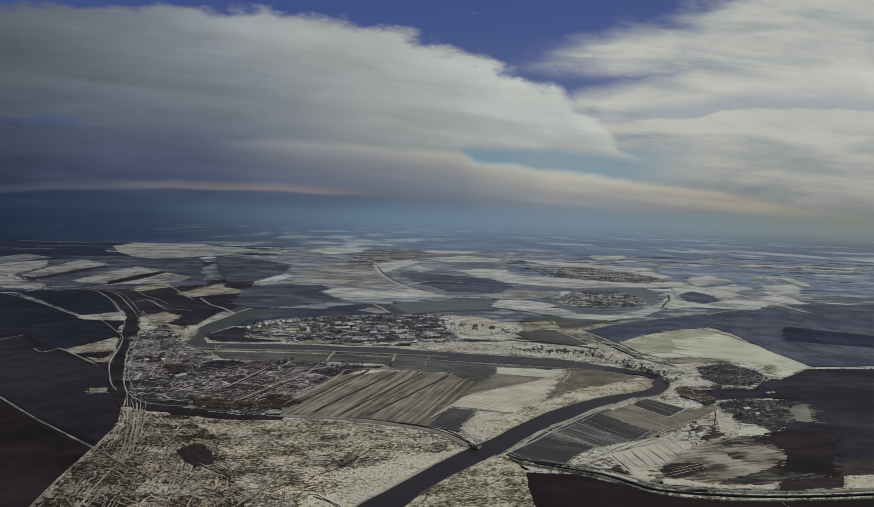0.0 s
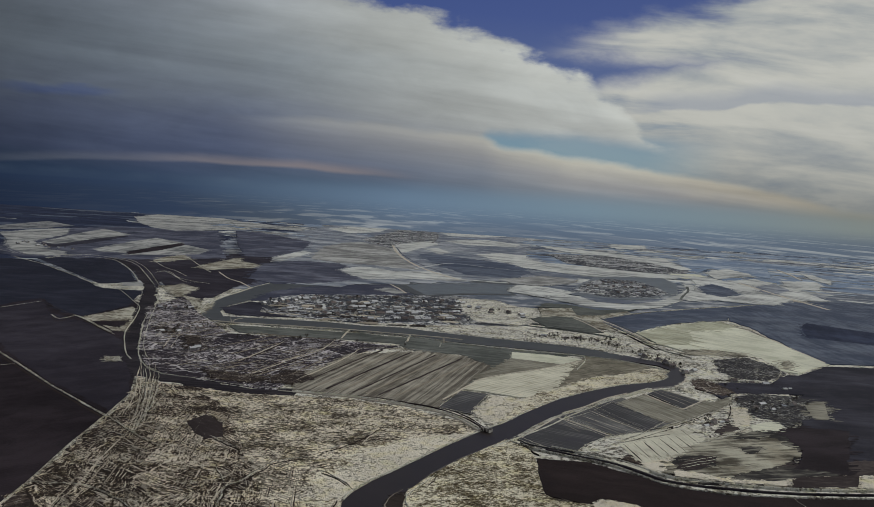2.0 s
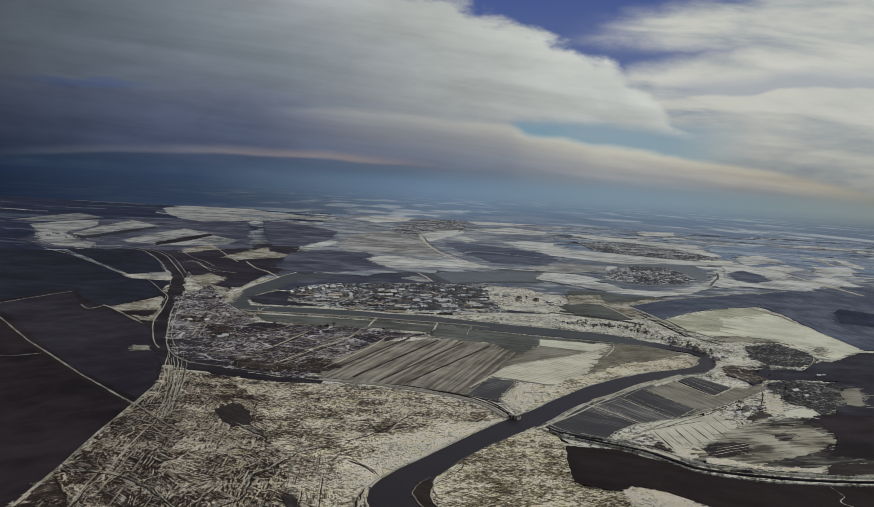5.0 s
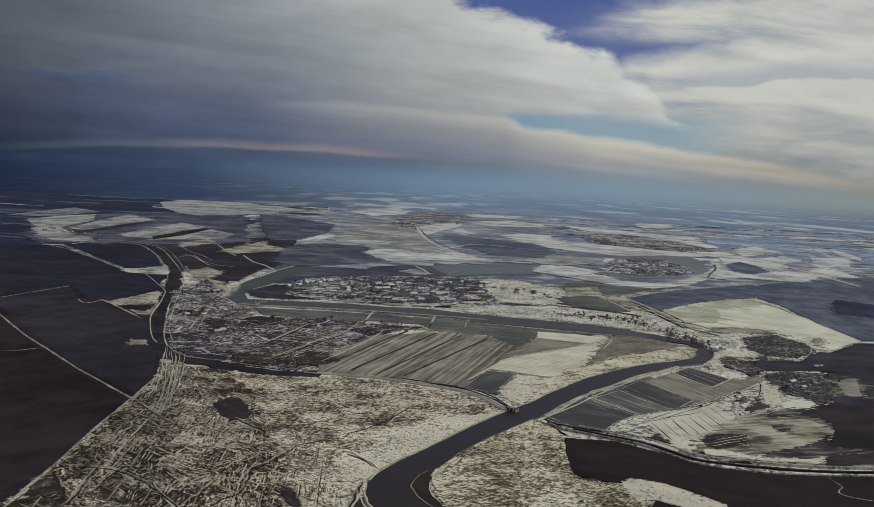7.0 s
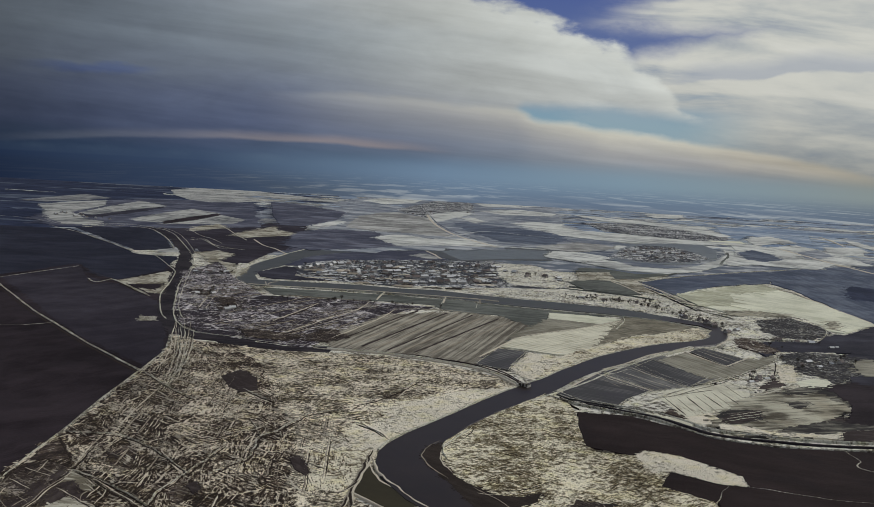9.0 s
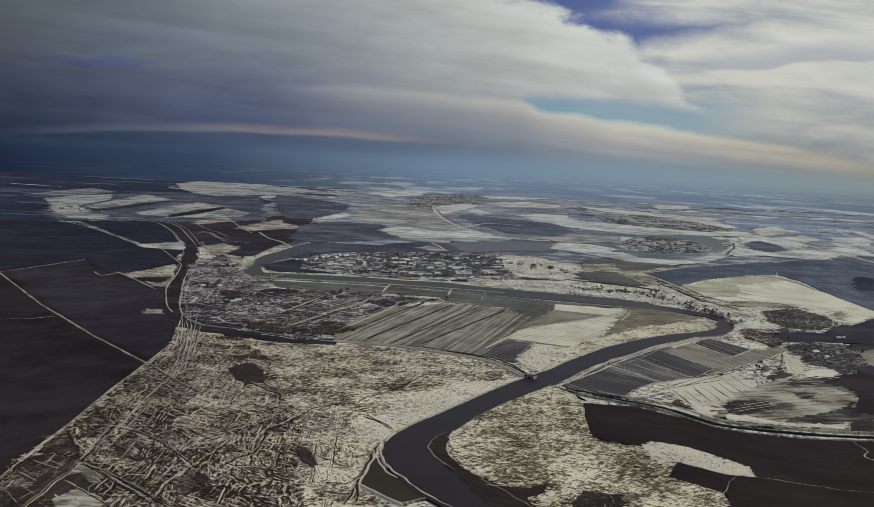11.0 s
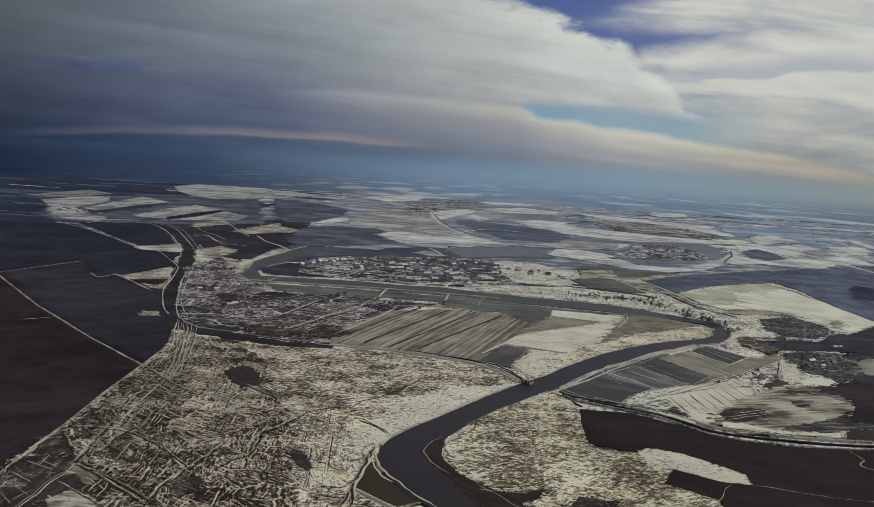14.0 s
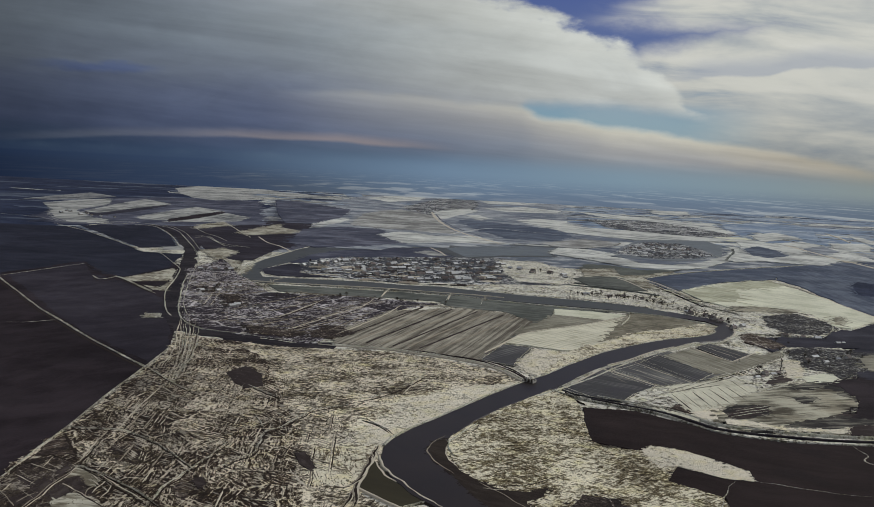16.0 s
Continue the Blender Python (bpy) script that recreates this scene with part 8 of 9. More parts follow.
ribbon("farm_track", [(307.8, 821.1), (294.8, 782.1), (281.5, 750.4)], 1.4, "ditch", 0.5, 0, "dark line of bushes past a paddock")
patch("farm_ground", [(323.5, 817.1), (353.3, 841.9), (365.2, 830), (364.3, 781.3), (325.2, 735.3), (326.8, 761.1), (313.8, 767.1)], "scrub_dark", 0.12, 1, "dark scrub and sheds beside a farm", uneven=0.05, fray=2.0)
patch("farm_ground", [(236.7, 718.5), (258.9, 732.5), (274.4, 743.1), (256.1, 707.2), (242.8, 684.6)], "scrub", 0.12, 1, "snowy scrub beside a farmyard", uneven=0.05, fray=2.0)
patch("snowy_field", [(383.4, 833.2), (412.4, 858.1), (381, 778.2), (366.9, 778.3)], "pale_fallow", 0.12, 1, "olive grass corner beside a dark field", uneven=0.03, fray=2.0)
patch("pasture", [(267.4, 691.5), (287, 713.3), (309.3, 718.6), (296.6, 701.3), (274.7, 688.4)], "swept_dark", 0.12, 22, "bare brown strip in pasture", uneven=0.04, fray=2.0)
# far lanes
ribbon("field_lane", [(-561, 4091.5), (-396.7, 4226), (-240.8, 4446.2)], 9, "track", 0.5, 0.0, "pale lane between far fields")
ribbon("field_lane", [(-641.7, 5633.9), (-352.5, 5456), (-101.6, 5403.5)], 10, "track", 0.5, 0.0, "pale lane between far fields")
ribbon("field_lane", [(-740.4, 3665.4), (-612.7, 4081.2), (-477.6, 4692.8)], 9, "track", 0.5, 0.0, "pale lane between far fields")
ribbon("field_lane", [(153.8, 3691.2), (329.1, 3726.8), (501.8, 3818.6)], 8, "track", 0.5, 0.0, "pale lane between far fields")
ribbon("field_lane", [(170, 3143.2), (382, 3217.6), (601.4, 3342.4)], 8, "track", 0.5, 0.0, "pale lane between far fields")
ribbon("field_lane", [(587.3, 4702.4), (758.1, 4658.6), (924.7, 4694.6)], 9, "track", 0.5, 0.0, "pale lane between far fields")
ribbon("field_lane", [(651.5, 3394.8), (788.7, 3177.2), (909.5, 3021.1)], 8, "track", 0.5, 0.0, "pale lane between far fields")
ribbon("field_lane", [(1179.6, 4280), (1199.3, 3894.5), (1217.8, 3617.2)], 9, "track", 0.5, 0.0, "pale lane between far fields")
ribbon("field_lane", [(970.4, 2874), (1005.4, 2672.3), (1035.9, 2519)], 7, "track", 0.5, 0.0, "pale lane between far fields")
ribbon("field_lane", [(1189.7, 2942.2), (1409.1, 2720.9), (1575.1, 2512.7)], 7, "track", 0.5, 0.0, "pale lane between far fields")
ribbon("field_lane", [(1626.9, 3917.4), (1963, 3758.2), (2242.8, 3588.9)], 9, "track", 0.5, 0.0, "pale lane between far fields")
ribbon("field_lane", [(848.4, 2223.8), (872.2, 2044.6), (890.6, 1904.5)], 6, "track", 0.5, 0.0, "pale lane between far fields")
ribbon("field_lane", [(-482.9, 3251.6), (-359.2, 3072), (-261.7, 2943.4)], 6, "track", 0.5, 0.0, "pale lane between far fields")
ribbon("field_lane", [(-264.9, 3184.7), (-201.6, 3323.3), (-146.9, 3519.1)], 6, "track", 0.5, 0.0, "pale lane between far fields")
ribbon("field_lane", [(245.4, 2381.8), (309.6, 2292.1), (364.1, 2226.6)], 5, "track", 0.5, 0.0, "pale lane between far fields")
ribbon("field_lane", [(330.1, 2012.4), (378.9, 2096.7), (427.1, 2204.9)], 5, "track", 0.5, 0.0, "pale lane between far fields")
ribbon("field_lane", [(97.9, 3258.9), (145, 2891.7), (174.8, 2622.6)], 6, "track", 0.5, 0.0, "pale lane between far fields")
# the round village and the far fields
patch("wetland", [(257.4, 1615.6), (296.9, 1618.6), (341.8, 1553.2), (423.5, 1615.2), (326.1, 1479.6), (286.4, 1459.4), (296.7, 1563.8), (237.9, 1549.8)], "wet", 0.14, -5, "dark wet meadow")
patch("lake", [(338.5, 1822.4), (399.8, 2060.1), (491.3, 2322.3), (617.9, 2496.9), (702, 2446.8), (683.7, 2260.4), (603.8, 1991.2), (496.9, 1817.1), (395.5, 1756)], "lake_pale", 0.15, 33, "grey backwater round a village", uneven=0.006)
patch("village_ground", [(363.8, 1899.5), (435.4, 2146), (515.5, 2304.8), (588.4, 2289.8), (593.1, 2105.9), (581.5, 1976.7), (507.7, 1857.5), (406.6, 1806.7)], "garden", 0.19, 33, "snow-streaked village gardens")
patch("snowy_field", [(250.8, 1958.9), (309.4, 1956.3), (352.1, 1867.1), (274.4, 1727.1), (215.7, 1805.9)], "snow_far", 0.13, -48, "pale snowy field by the lake")
patch("fallow_field", [(63.9, 2575.3), (202.5, 2571.5), (424.4, 2423.1), (434.6, 2244.3), (357.6, 2031.1), (258.5, 2022), (150.3, 2038.7), (95.7, 2205.1)], "grey_far", 0.12, -47, "grey flood meadow beyond the lake")
patch("snowy_field", [(872.3, 2467.2), (1029.7, 2663.6), (1021, 2375), (961.2, 2036.6), (860.6, 1996.7), (788.2, 1998.3), (772.4, 2088.9)], "snow_far", 0.13, -70, "pale snowy field")
patch("snowy_field", [(946.2, 2853.6), (1179.7, 3210.1), (1123.8, 2910.2), (875.7, 2543.4)], "snow_far", 0.13, 18, "pale snowy field")
patch("snowy_field", [(1102, 2642.3), (1223.4, 2697.5), (1172.4, 2516.6), (1019.3, 2405.7)], "snow_far", 0.13, -38, "pale snowy field")
patch("ploughed_field", [(723.9, 2257.5), (862.2, 2459.5), (778.8, 2106.5), (760.2, 1957.1), (630, 1922.1)], "soil_hazed", 0.13, -72, "dark slate ploughed field")
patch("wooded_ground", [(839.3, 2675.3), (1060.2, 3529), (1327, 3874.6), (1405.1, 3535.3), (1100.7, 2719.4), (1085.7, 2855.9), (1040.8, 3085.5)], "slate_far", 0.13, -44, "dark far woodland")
patch("snowy_field", [(1064.9, 4753), (1297.3, 4930.2), (1184.1, 4548.1), (992.4, 4366.6)], "snow_far", 0.13, 0, "thin pale field strip near the horizon")
patch("snowy_field", [(806.9, 3447.6), (1000.5, 3469.1), (934.6, 3043.7), (792.5, 3138.5)], "snow_far", 0.13, 0, "thin pale field strip")
patch("snowy_field", [(787.1, 2719.6), (883.3, 2711.3), (854.9, 2527.3), (769.7, 2499.2)], "snow", 0.13, 0, "pale snowy flat")
patch("bare_ground", [(191.6, 592.8), (204.5, 615.2), (228.5, 629.7), (225.5, 614.4), (202.5, 592.5)], "earth", 0.2, 36, "dark bare patch in pasture", uneven=0.09)
ribbon("worn_path", [(194.4, 594.8), (210.3, 605.2), (226, 615.9)], 1.0, "snow", 0.5, 0.0, "thin snow line across bare ground")
ribbon("worn_path", [(198.3, 602.5), (214.5, 613.2), (228.2, 622.2)], 1.0, "snow", 0.5, 0.0, "thin snow line across bare ground")
ribbon("worn_path", [(202.3, 610.4), (218.7, 621.5), (230.4, 628.6)], 1.0, "snow", 0.5, 0.0, "thin snow line across bare ground")
patch("snowy_flat", [(188.3, 586.7), (200.6, 586.8), (221.1, 573.4), (250.1, 574.8), (289, 591.2), (343.4, 604), (326.3, 572.7), (277.5, 566.4), (219.2, 568), (186.5, 575.9)], "flood", 0.2, -3, "pale snowy strip along a canal")
ribbon("river_bank", [(58.7, 1096.9), (140.8, 1064.5), (215.5, 1050.1), (261, 1027.1), (293.1, 990.4)], 3.0, "bank", 0.5, 0.6, "thin snowy bank of the river")
ribbon("river_bank", [(218.3, 1051.2), (211.9, 1013), (192.3, 955.1)], 2.4, "bank", 0.5, 0.5, "thin snowy bank between fields")
ribbon("mud_spit", [(29.3, 548.6), (13.5, 511.2), (11.4, 496.1), (13.9, 481.7)], 1.4, "bank", 0.5, 0.3, "pale river edge")
ribbon("dirt_track", [(11, 748.9), (33.3, 739), (55.9, 708.9), (66.8, 684.4), (69.3, 666.7)], 1.6, "earth", 0.5, 0.0, "dark track on a dike")
patch("bare_ground", [(264.5, 579.3), (273.6, 587.7), (319.1, 599.5), (304.7, 571.3), (259.4, 563.6)], "earth", 0.14, 11, "dark wet pit beside the canal", uneven=0.01)
patch("grass_field", [(201.6, 1379.4), (246.9, 1428.8), (274.9, 1418.6), (287.9, 1271.6), (253.7, 1264.1), (213.4, 1297)], "wet", 0.12, -20, "brown grass field by the river flat", fray=1.5)
ribbon("hedge_bank", [(196, 1322), (228.9, 1297), (260.6, 1260.9), (291.6, 1221.7)], 7, "wet", 0.5, 0.8, "dark hedge bank along the river flat")
ribbon("dirt_track", [(273.1, 1417.8), (282.6, 1351.5), (287.9, 1271.6)], 4, "drift", 0.5, 0, "snowy track past a field")
ribbon("dirt_track", [(311.2, 1442), (322.8, 1368.2), (330, 1288), (335.8, 1185.1)], 4, "drift", 0.5, 0, "pale road past a snowy field")
ribbon("dirt_track", [(318.8, 1445.4), (330.1, 1371.2), (336.9, 1290.7), (341.3, 1192.2)], 3, "wet", 0.5, 0, "dark ditch along a road")
patch("snowy_field", [(225.8, 1875.5), (280.8, 1948.3), (321, 1931.1), (357.6, 1861.6), (304, 1772.8), (260.3, 1727)], "snow_far", 0.12, -48, "pale snowy field by the lake", fray=1.0)
ribbon("dirt_track", [(288.9, 1847.9), (331.6, 1872), (357.6, 1861.6)], 6, "wet", 0.5, 0, "dark bank across a pale field")
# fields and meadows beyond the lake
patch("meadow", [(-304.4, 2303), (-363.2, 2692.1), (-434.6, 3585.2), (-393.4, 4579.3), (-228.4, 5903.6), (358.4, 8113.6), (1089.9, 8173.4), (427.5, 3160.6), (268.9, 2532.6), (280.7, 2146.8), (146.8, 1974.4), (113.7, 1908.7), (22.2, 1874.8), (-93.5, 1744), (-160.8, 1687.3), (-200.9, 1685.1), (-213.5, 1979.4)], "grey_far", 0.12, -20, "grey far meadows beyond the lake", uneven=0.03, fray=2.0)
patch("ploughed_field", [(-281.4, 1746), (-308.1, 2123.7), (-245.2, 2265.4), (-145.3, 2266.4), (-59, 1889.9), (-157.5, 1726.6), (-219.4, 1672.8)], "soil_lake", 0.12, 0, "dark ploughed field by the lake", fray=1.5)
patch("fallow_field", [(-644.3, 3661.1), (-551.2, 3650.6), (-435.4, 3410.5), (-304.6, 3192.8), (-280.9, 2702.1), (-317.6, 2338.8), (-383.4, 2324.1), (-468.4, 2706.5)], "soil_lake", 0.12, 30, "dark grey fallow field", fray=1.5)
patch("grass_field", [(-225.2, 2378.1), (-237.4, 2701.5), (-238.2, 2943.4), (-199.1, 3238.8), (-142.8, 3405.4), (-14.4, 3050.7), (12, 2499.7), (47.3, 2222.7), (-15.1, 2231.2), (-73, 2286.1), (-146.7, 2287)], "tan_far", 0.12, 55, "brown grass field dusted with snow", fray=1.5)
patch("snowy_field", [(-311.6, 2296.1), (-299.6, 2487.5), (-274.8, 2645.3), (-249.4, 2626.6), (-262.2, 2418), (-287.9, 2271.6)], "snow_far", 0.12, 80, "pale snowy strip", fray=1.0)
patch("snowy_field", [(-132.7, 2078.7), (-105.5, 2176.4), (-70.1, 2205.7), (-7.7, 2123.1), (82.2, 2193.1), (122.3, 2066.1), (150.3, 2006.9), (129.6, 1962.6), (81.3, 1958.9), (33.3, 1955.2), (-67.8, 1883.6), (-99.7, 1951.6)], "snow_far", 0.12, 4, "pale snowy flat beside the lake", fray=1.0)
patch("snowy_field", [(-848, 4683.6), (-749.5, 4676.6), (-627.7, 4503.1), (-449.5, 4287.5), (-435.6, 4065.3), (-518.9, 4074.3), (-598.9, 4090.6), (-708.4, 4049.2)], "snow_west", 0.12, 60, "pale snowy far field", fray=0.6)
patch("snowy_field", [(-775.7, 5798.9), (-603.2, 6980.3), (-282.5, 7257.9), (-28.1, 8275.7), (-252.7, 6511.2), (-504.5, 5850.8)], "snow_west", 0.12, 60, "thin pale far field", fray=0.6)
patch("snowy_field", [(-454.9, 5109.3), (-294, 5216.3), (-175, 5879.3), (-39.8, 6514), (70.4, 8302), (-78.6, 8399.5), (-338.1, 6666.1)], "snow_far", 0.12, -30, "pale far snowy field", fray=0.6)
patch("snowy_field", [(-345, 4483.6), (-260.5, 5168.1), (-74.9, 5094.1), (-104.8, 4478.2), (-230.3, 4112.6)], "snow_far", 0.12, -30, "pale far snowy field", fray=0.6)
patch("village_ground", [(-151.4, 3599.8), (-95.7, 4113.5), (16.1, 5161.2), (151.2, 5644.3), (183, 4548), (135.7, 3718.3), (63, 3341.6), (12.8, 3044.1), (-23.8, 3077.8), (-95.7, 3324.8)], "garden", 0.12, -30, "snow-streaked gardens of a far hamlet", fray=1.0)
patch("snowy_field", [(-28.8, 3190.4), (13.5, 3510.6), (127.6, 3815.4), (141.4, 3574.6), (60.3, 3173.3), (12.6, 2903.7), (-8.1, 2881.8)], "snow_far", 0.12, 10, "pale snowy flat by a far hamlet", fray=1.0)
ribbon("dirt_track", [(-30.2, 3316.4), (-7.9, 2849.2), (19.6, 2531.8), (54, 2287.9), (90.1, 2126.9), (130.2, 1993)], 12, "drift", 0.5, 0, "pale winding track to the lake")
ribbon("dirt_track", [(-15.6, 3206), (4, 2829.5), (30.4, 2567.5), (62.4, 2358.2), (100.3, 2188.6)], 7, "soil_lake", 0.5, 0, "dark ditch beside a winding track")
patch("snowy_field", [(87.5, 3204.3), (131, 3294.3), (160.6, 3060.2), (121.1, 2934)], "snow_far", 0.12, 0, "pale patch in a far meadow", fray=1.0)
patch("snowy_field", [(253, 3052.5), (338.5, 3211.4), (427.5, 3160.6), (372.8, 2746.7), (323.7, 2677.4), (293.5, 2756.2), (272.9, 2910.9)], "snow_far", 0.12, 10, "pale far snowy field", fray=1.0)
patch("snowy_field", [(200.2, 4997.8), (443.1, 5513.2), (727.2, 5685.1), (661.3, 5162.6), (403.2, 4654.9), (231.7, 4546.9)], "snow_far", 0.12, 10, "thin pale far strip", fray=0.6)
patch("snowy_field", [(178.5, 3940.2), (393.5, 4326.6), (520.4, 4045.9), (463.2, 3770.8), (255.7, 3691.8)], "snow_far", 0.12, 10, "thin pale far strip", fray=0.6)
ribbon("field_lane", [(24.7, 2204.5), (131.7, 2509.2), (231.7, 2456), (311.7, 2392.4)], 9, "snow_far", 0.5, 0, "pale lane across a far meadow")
patch("meadow", [(55.5, 2882.7), (164.7, 2835.9), (255.8, 2721.9), (336.6, 2589.7), (334.5, 2330.3), (261.8, 2150.1), (153.1, 2156.6), (98.1, 2410.6)], "soil_hazed", 0.12, 10, "dark slate far meadow", uneven=0.03, fray=2.0)
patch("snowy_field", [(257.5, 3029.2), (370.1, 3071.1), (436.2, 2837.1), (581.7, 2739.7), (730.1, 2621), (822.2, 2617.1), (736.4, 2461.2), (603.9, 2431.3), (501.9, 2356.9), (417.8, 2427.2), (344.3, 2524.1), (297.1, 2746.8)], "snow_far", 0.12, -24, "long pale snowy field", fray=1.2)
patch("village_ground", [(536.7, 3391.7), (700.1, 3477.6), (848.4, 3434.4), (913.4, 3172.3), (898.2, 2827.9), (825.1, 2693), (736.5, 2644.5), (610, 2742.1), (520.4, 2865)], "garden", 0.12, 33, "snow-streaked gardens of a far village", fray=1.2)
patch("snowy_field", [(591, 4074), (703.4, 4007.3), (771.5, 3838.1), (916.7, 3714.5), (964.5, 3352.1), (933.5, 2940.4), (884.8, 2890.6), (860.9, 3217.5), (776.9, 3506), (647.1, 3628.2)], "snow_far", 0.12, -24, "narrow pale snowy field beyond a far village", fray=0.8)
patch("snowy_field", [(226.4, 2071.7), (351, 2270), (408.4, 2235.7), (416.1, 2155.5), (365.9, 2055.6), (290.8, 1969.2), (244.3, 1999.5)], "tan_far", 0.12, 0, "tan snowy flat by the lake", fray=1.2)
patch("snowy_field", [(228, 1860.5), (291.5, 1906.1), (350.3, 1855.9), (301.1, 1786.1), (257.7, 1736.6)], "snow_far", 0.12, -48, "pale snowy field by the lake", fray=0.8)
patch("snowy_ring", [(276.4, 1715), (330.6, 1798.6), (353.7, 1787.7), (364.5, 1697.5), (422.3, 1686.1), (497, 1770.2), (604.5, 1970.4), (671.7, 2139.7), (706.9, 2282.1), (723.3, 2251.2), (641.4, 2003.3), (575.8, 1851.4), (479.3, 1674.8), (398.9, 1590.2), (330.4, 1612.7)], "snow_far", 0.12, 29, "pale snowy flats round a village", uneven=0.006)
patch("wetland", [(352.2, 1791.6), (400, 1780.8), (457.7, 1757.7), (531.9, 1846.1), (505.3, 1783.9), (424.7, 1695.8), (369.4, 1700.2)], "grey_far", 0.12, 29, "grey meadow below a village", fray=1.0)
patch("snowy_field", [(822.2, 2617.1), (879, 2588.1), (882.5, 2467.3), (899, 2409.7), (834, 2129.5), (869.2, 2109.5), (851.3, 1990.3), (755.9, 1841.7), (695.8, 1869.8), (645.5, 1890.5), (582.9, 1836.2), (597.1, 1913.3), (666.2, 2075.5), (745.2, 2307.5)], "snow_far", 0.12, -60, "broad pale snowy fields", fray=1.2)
patch("ploughed_field", [(723.3, 2224.2), (796.5, 2341.6), (801.5, 2221.4), (771.8, 2063.6), (699.9, 1977.8), (680.8, 2026.7)], "soil_hazed", 0.12, -72, "dark slate ploughed field", fray=1.2)
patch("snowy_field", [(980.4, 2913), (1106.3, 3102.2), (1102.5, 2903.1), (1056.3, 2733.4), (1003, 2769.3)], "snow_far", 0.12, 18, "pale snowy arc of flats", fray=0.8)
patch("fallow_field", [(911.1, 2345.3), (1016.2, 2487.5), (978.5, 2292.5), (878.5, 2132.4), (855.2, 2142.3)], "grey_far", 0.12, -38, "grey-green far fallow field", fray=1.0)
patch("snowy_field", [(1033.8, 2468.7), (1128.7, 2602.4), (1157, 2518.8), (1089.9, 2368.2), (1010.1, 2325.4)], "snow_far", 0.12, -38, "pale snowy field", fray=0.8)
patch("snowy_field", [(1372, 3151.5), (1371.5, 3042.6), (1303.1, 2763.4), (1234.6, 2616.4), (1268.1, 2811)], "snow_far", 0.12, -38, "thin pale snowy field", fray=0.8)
ribbon("field_lane", [(905.4, 2444.1), (889.5, 2243.9), (871.6, 2038.5), (867.8, 1924.6), (864.5, 1822.7)], 14, "drift", 0.5, 0, "pale far road")
ribbon("field_lane", [(1335.6, 3239), (1278, 3004.3), (1205.5, 2749)], 12, "drift", 0.5, 0, "pale far lane")
ribbon("field_lane", [(570.1, 1848.3), (605.7, 1949.7), (651.9, 2066.7), (691.5, 2203.8)], 9, "wet", 0.5, 0, "dark ditch round a village")
patch("snowy_field", [(1046.3, 4685.1), (1180.3, 4796.2), (1235.3, 4703.6), (1178.2, 4441.1), (994.4, 4254.7)], "snow_far", 0.12, -38, "thin pale snowy field", fray=0.6)
ribbon("field_lane", [(1120.8, 3867.6), (1200.9, 3840.8), (1265.7, 3801)], 14, "snow_far", 0.5, 0, "thin pale far lane")
ribbon("field_lane", [(1700.9, 6051.4), (1624.8, 5433.4), (1530.8, 4867.1)], 14, "snow_far", 0.5, 0, "thin pale far lane")
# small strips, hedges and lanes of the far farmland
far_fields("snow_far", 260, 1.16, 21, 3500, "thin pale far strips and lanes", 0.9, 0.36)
far_fields("slate_far", 220, 1.33, 22, 3300, "small bluish far strips, haze painted into their colour", 1.0, 0.4)
far_fields("soil_hazed", 120, 1.47, 23, 3000, "thin dark far hedges", 0.5, 0.2)

# ---- houses and trees ----
HOUSES = [
    make_house(11, 7, 3.0, 2.6, "roof_snow", "whitewashed farmhouse with a snow-covered roof"),
    make_house(9, 6.5, 2.8, 2.4, "roof_dark", "whitewashed farmhouse with a weathered dark roof"),
    make_house(14, 7, 2.6, 2.2, "roof_snow", "long low barn with a snowy roof"),
    make_house(10, 7, 3.2, 2.8, "roof_dark", "tall whitewashed house with a dark pitched roof"),
]
TREES = [
    make_tree(7, 4.0, 1, "bare tree with a loose grey-brown crown"),
    make_tree(5, 3.4, 2, "low bare tree with spreading twigs"),
    make_tree(9, 4.2, 3, "tall bare poplar-like tree"),
]
placed = random.Random(5)
used = {"house": 0, "tree": 0}


def put(kind, x, y, turn, scale=1.0):
    pool = HOUSES if kind == "house" else TREES
    n = used[kind]
    used[kind] += 1
    m = pose(x, y, 0.7, 0, 0, turn)
    if n < len(pool):
        pool[n].matrix_world = m @ Matrix.Scale(0.75, 4)
        return
    ob = copy_thing(pool[placed.randrange(len(pool))], m)
    ob.scale = (scale, scale, scale * placed.uniform(0.85, 1.15))


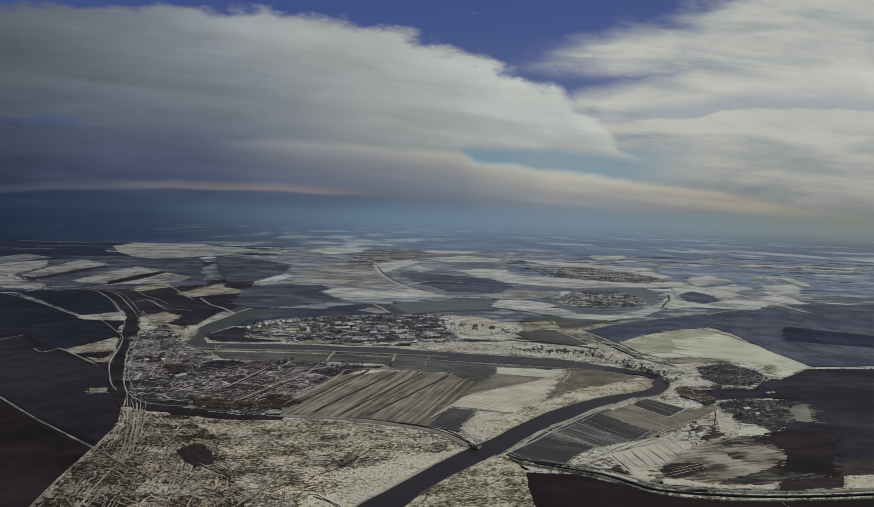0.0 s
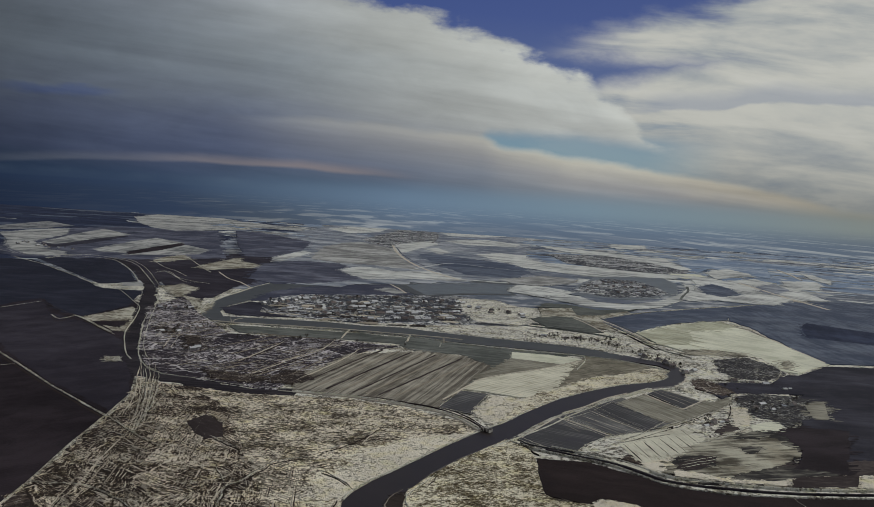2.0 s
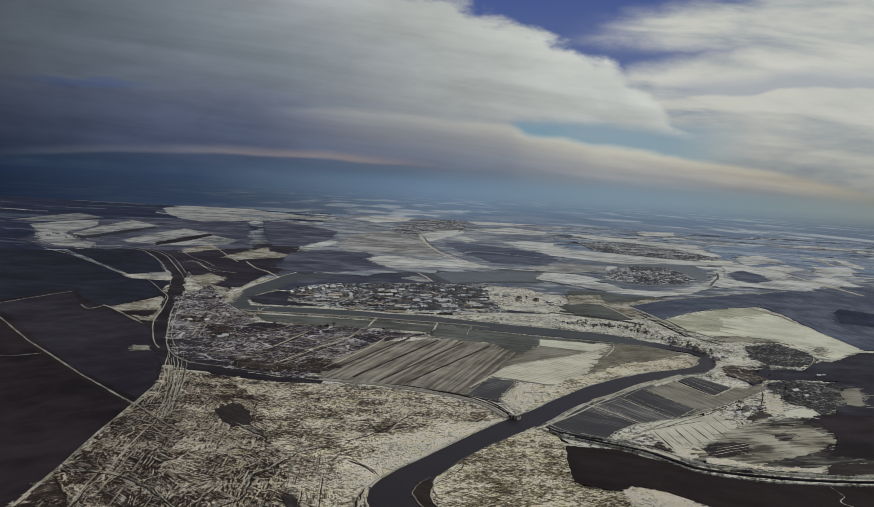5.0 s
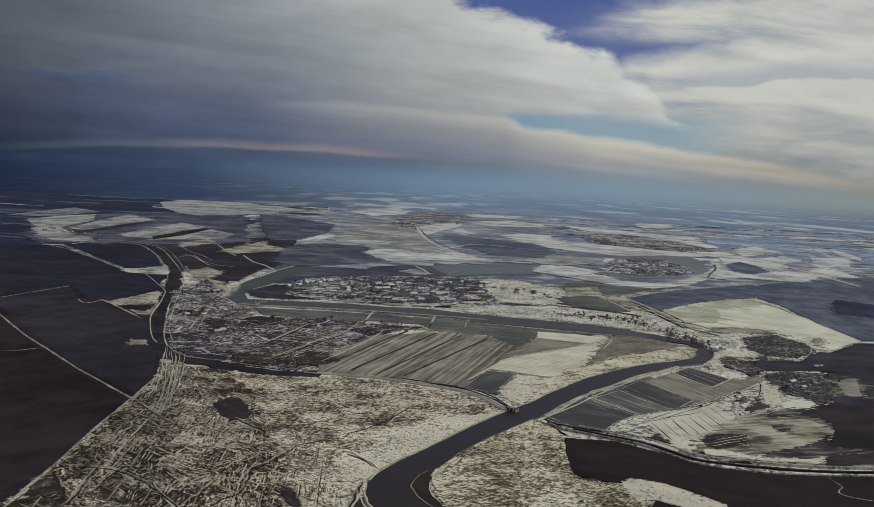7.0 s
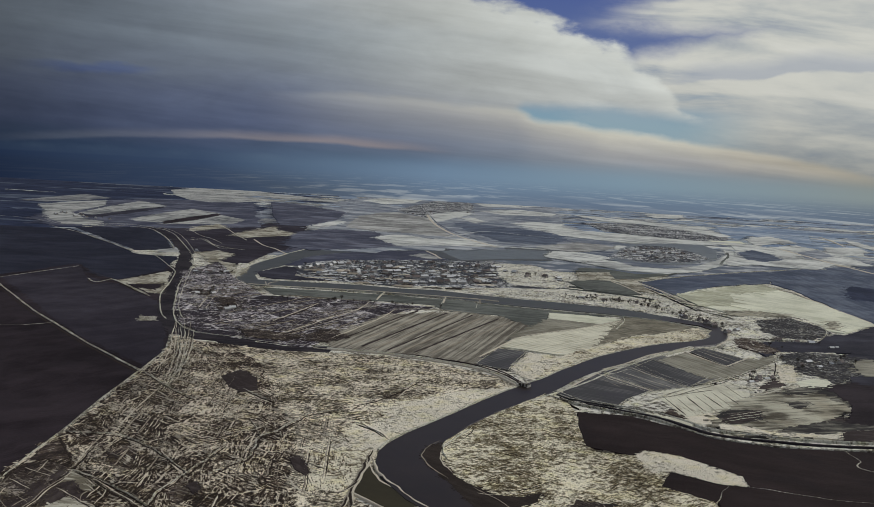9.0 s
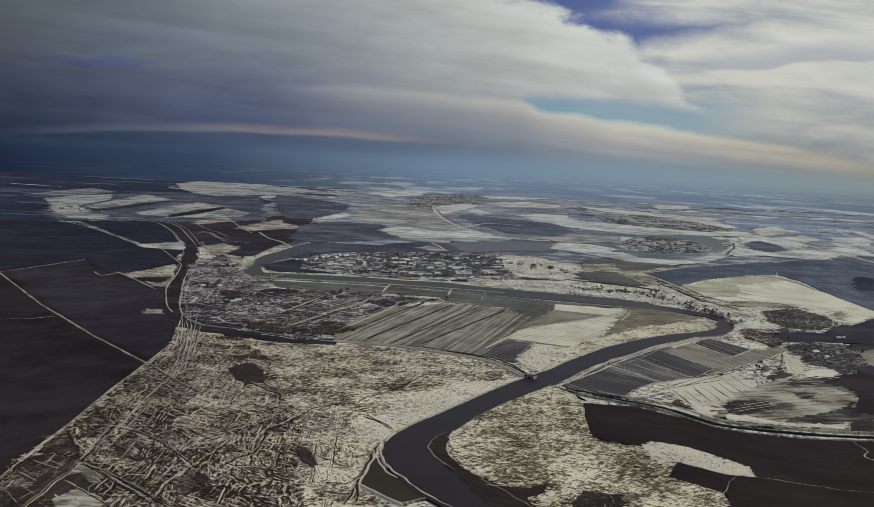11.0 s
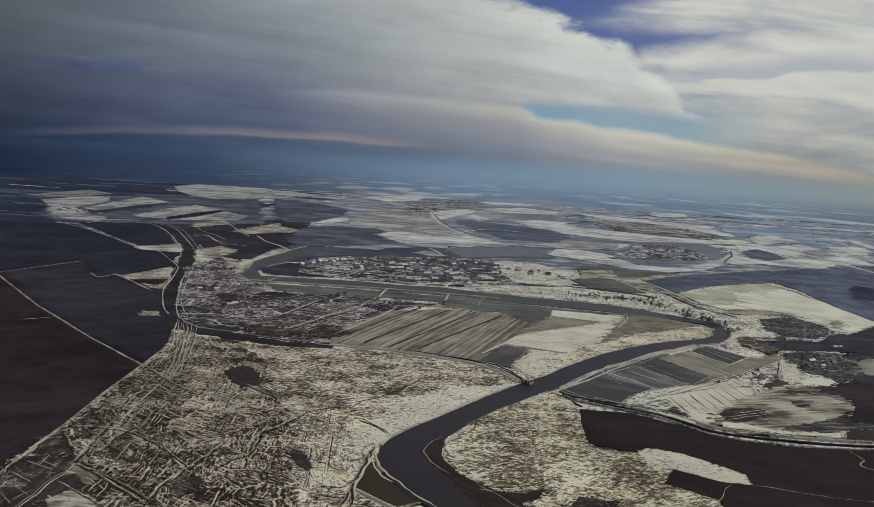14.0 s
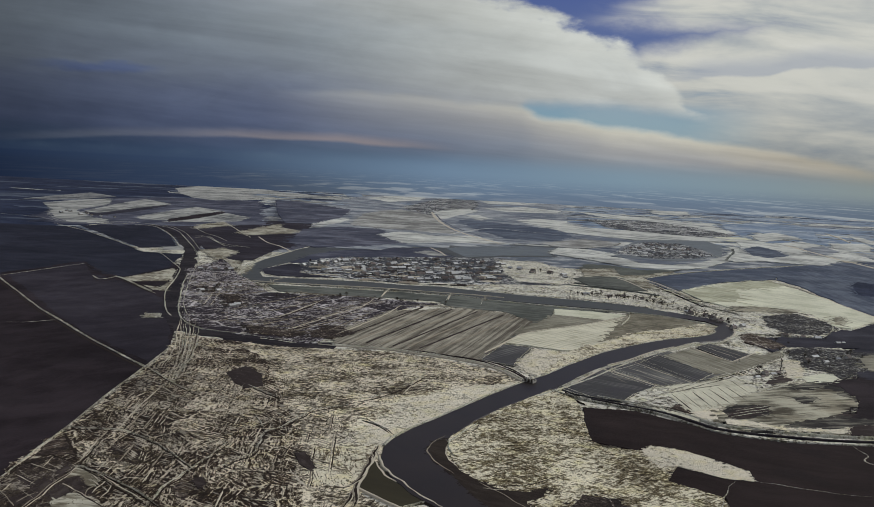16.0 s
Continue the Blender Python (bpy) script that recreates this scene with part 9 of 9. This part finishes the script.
def street(a, b, n, spread, trees=0.6, size=1.0):
    """Houses along both sides of a lane from a to b, with yard trees between them."""
    a, b = Vector(a), Vector(b)
    d = b - a
    turn = math.degrees(math.atan2(d.y, d.x))
    nrm = Vector((-d.y, d.x)).normalized()
    for i in range(n):
        q = a + d * ((i + placed.uniform(0.15, 0.85)) / n) + nrm * placed.uniform(-spread, spread)
        put("house", q.x, q.y, turn + placed.choice((0, 0, 90, 180)) + placed.uniform(-8, 8), size * placed.uniform(0.55, 0.85))
        if placed.random() < trees:
            r = q + d.normalized() * placed.uniform(8, 16) + nrm * placed.uniform(-16, 16)
            put("tree", r.x, r.y, placed.uniform(0, 360), placed.uniform(0.4, 0.75))


def grove(a, b, n, spread):
    """Bare trees along a line from a to b."""
    a, b = Vector(a), Vector(b)
    for i in range(n):
        q = a + (b - a) * placed.random() + Vector((placed.gauss(0, spread), placed.gauss(0, spread)))
        put("tree", q.x, q.y, placed.uniform(0, 360), placed.uniform(0.35, 0.75))


# the village on the spit
street((-192.6, 1350.4), (-130.6, 1510.3), 11, 14)
street((-151.5, 1453.5), (14.2, 1568.3), 17, 14)
street((-120.6, 1400.3), (107.3, 1552), 24, 14)
street((-163.3, 1311), (102.2, 1469.9), 27, 12)
street((-109.5, 1278.4), (97.5, 1395.9), 24, 10)
street((-61.8, 1246.4), (92.4, 1315), 14, 8)
street((102.7, 1478.6), (206, 1389.6), 7, 14)
# the round village
street((383.5, 1912.2), (555.3, 1947.3), 13, 18)
street((418.6, 2029.6), (569.7, 2089.8), 11, 18)
street((473.7, 2173.3), (568.1, 2209.2), 7, 14)
# the farm hamlet on the east bank
street((251.7, 724.3), (281.2, 744.4), 6, 6, 0.9, 0.6)
street((351.6, 931.3), (392.3, 932.9), 3, 8, 0.6, 0.7)
street((317.8, 798.2), (378.4, 835.6), 5, 12, 0.9, 0.7)
street((390.2, 908.6), (405.8, 913.8), 2, 3, 0.0, 0.55)
street((305.4, 967), (330.4, 989.6), 3, 5)
# houses along the river flat
street((179.6, 1201.9), (281.9, 1171.7), 4, 8, 0.9, 0.7)
street((291.1, 1083.1), (312.9, 1012.1), 5, 5, 0.9)
# the near hamlet by the old channel
street((-321.5, 1250.4), (-275.2, 1269.6), 8, 10, 0.6, 0.75)
street((-270.9, 1040), (-223.8, 1095.9), 11, 10, 0.6, 0.75)
street((-229.1, 934.6), (-178.5, 961.7), 6, 8, 0.6, 0.7)
# far hamlets
street((-958.7, 2337.4), (-769.7, 2172.5), 9, 30)
street((-107.1, 3280), (134.4, 3771.9), 9, 40)
grove((165.7, 1207), (284.5, 1182.9), 18, 6)
grove((284.5, 1182.9), (317.3, 1006.3), 22, 6)
grove((327.2, 849.9), (396.1, 841.1), 5, 8)
grove((301.3, 793.3), (346.3, 784.1), 5, 7)
grove((-188.1, 1044.5), (-0.3, 1042.9), 22, 8)
grove((-329.5, 1247.1), (-188.8, 902.8), 16, 18)

grove((252.5, 740.5), (294, 760.4), 3, 5)
grove((338.5, 903), (296.7, 780.7), 4, 4)
grove((328.1, 825), (366.4, 808.1), 3, 8)


grove((164.5, 1201), (212.9, 1161), 14, 5)
grove((197.8, 1197.2), (265.1, 1145), 24, 5)
grove((263.7, 1154.3), (280.1, 1121.8), 16, 4)
grove((278.8, 1130.7), (306.3, 1036.4), 22, 5)


def make_sluice():
    """A small river sluice: two concrete walls, a deck, gate posts and lifting gates."""
    root = tagged(new("river_sluice"), "small concrete sluice with timber gates at a river dike", "sluice")
    for x in (-4.0, 4.0):
        bm = bmesh.new(); box(bm, (x - 0.4, -3, -1.2), (x + 0.4, 3, 2.2)); part("side_wall", bm, "concrete", root)
    bm = bmesh.new(); box(bm, (-5, -0.8, 2.2), (5, 0.8, 2.5)); part("deck", bm, "wood", root)
    for x in (-1.3, 1.3):
        bm = bmesh.new(); box(bm, (x - 0.25, -1.6, -1.2), (x + 0.25, 1.6, 3.4)); part("gate_post", bm, "concrete", root)
    for x in (-2.7, 0.0, 2.7):
        bm = bmesh.new(); box(bm, (x - 1.0, -0.15, -1.0), (x + 1.0, 0.15, 1.9)); part("gate", bm, "wood", root)
    return root


make_sluice().matrix_world = Matrix.Translation((*(70.6, 667), 0.8)) @ Matrix.Rotation(radians(-30), 4, "Z")

# reed clumps and old rows in the marshes
tufts("reed_clumps", [(-185.9, 401.1), (-189.4, 490.9), (-195.5, 645.1), (-192.2, 688), (-121.3, 683.1), (-60.1, 578.9), (-39.8, 508.4), (-30.5, 402.1), (-163.7, 353.3)], 9000, 0.6, "reed", "dark dry reed clumps standing in snow", 3, 0.55)
tufts("reed_clumps", [(-195, 697.8), (-208.2, 776.8), (-78.9, 744.5), (10.9, 724.6), (44, 686.4), (-25.4, 585.6), (-60.9, 585.8), (-121.3, 683.1)], 3500, 0.55, "reed", "dry reed clumps thinning towards the river", 4, 0.55)
tufts("reed_clumps", [(14.1, 491.6), (45.1, 574.9), (82, 635.8), (94.4, 575.7), (91.8, 515.8), (121.8, 507.9), (124.7, 468.7), (141.2, 436.6), (128.9, 395.3), (52.3, 390.4)], 6000, 0.6, "reed", "dry brown reed clumps in a river marsh", 6, 0.6)
allotments("marsh_plots", [(-197.2, 645), (-193.9, 684.9), (-194.4, 757.9), (-158.6, 711.7), (-116.9, 629.5), (-86.3, 604.2), (-54.4, 547.9), (-36.9, 499.3), (-44.6, 459.1), (-47.6, 417.6), (-34.3, 388.4), (-125.1, 375.1), (-157, 423.1), (-168.4, 437.7), (-187, 486.6)], 94, -40, 15, ("drift", "ditch", "old_snow"), "old marsh plots with rows of snow and dark furrows", 21)
furrows("snow_furrows", [(-186.4, 689.2), (-201.3, 768.1), (-77.9, 735.5), (10.8, 718.2), (39.6, 681.6), (-31.5, 570.5), (-70.2, 550.2), (-129.9, 610.4)], 14, (64, 30, 8, -30), ("drift", "ditch"), "thin drifts of snow between reeds", 22, (5, 14), (4.0, 7.0), (0.3, 0.6))
allotments("garden_plots", [(-340.2, 1314), (-351.2, 1438), (-259, 1212.2), (-196.9, 1110.6), (-139.3, 1078.6), (-86.4, 1066.3), (-53.5, 1051.5), (-71.2, 892.9), (-88.6, 811.3), (-144.4, 822.2), (-200.5, 849.4), (-238.1, 904), (-276.5, 1035.6)], 66, 2, 30, ("old_snow", "ditch", "old_snow"), "snow-filled rows of village gardens", 23, (4.5, 8.0), 0.6, bare=0.55, wave=1.2, lanes=0.2)
furrows("snow_furrows", [(18.4, 485.4), (44.5, 565.5), (81.2, 629.3), (92.6, 575.4), (89.8, 513.3), (117.6, 503.1), (118.7, 467.6), (138.3, 436.1), (126.3, 394.9), (54.7, 390.7)], 9, (-43, -38, 60), ("drift", "ditch"), "thin drifts of snow in a river marsh", 24, (5, 12), (3.0, 6.0), (0.2, 0.45))

allotments("marsh_plots", [(11.9, 508.4), (40.7, 581), (80.2, 634.3), (95.3, 592.5), (95, 524), (120.7, 509.4), (130.1, 484.5), (120, 460.5), (142.2, 435.8), (132.8, 412.7), (55.5, 401.5), (47.8, 425), (19.7, 448.2)], -36, 40, 15, ("old_snow", "reed", "reed"), "combed rows of dry reed in a snowy river marsh", 31, (1.8, 2.8), 0.22, bare=0.25, lanes=0.15)
allotments("village_yards", [(-200.3, 1344.4), (-197.2, 1455.4), (-159.9, 1512.7), (-79.2, 1526.6), (-23.1, 1464.1), (105.8, 1492.6), (87.8, 1216.1), (54.4, 1202.9), (-3.3, 1208.6), (-61.3, 1208.6), (-136.5, 1232.4), (-167.8, 1244.7)], 8, 98, 90, ("drift", "ditch", "old_snow"), "snowy yards and dark gardens of a village", 41, (26.0, 40.0), 5.0, 0.9, 0.15, 1.5, 0.0, (9, 26))
allotments("village_yards", [(401, 2013), (504.6, 2236.8), (604.2, 2254.6), (603.1, 2084.3), (510, 1896.3), (400.4, 1808.9), (372, 1863.2)], 30, 120, 110, ("drift", "ditch", "old_snow"), "snowy yards and dark gardens of a round village", 42, (40.0, 60.0), 5.0, 0.9, 0.15, 1.5, 0.0, (9, 30))
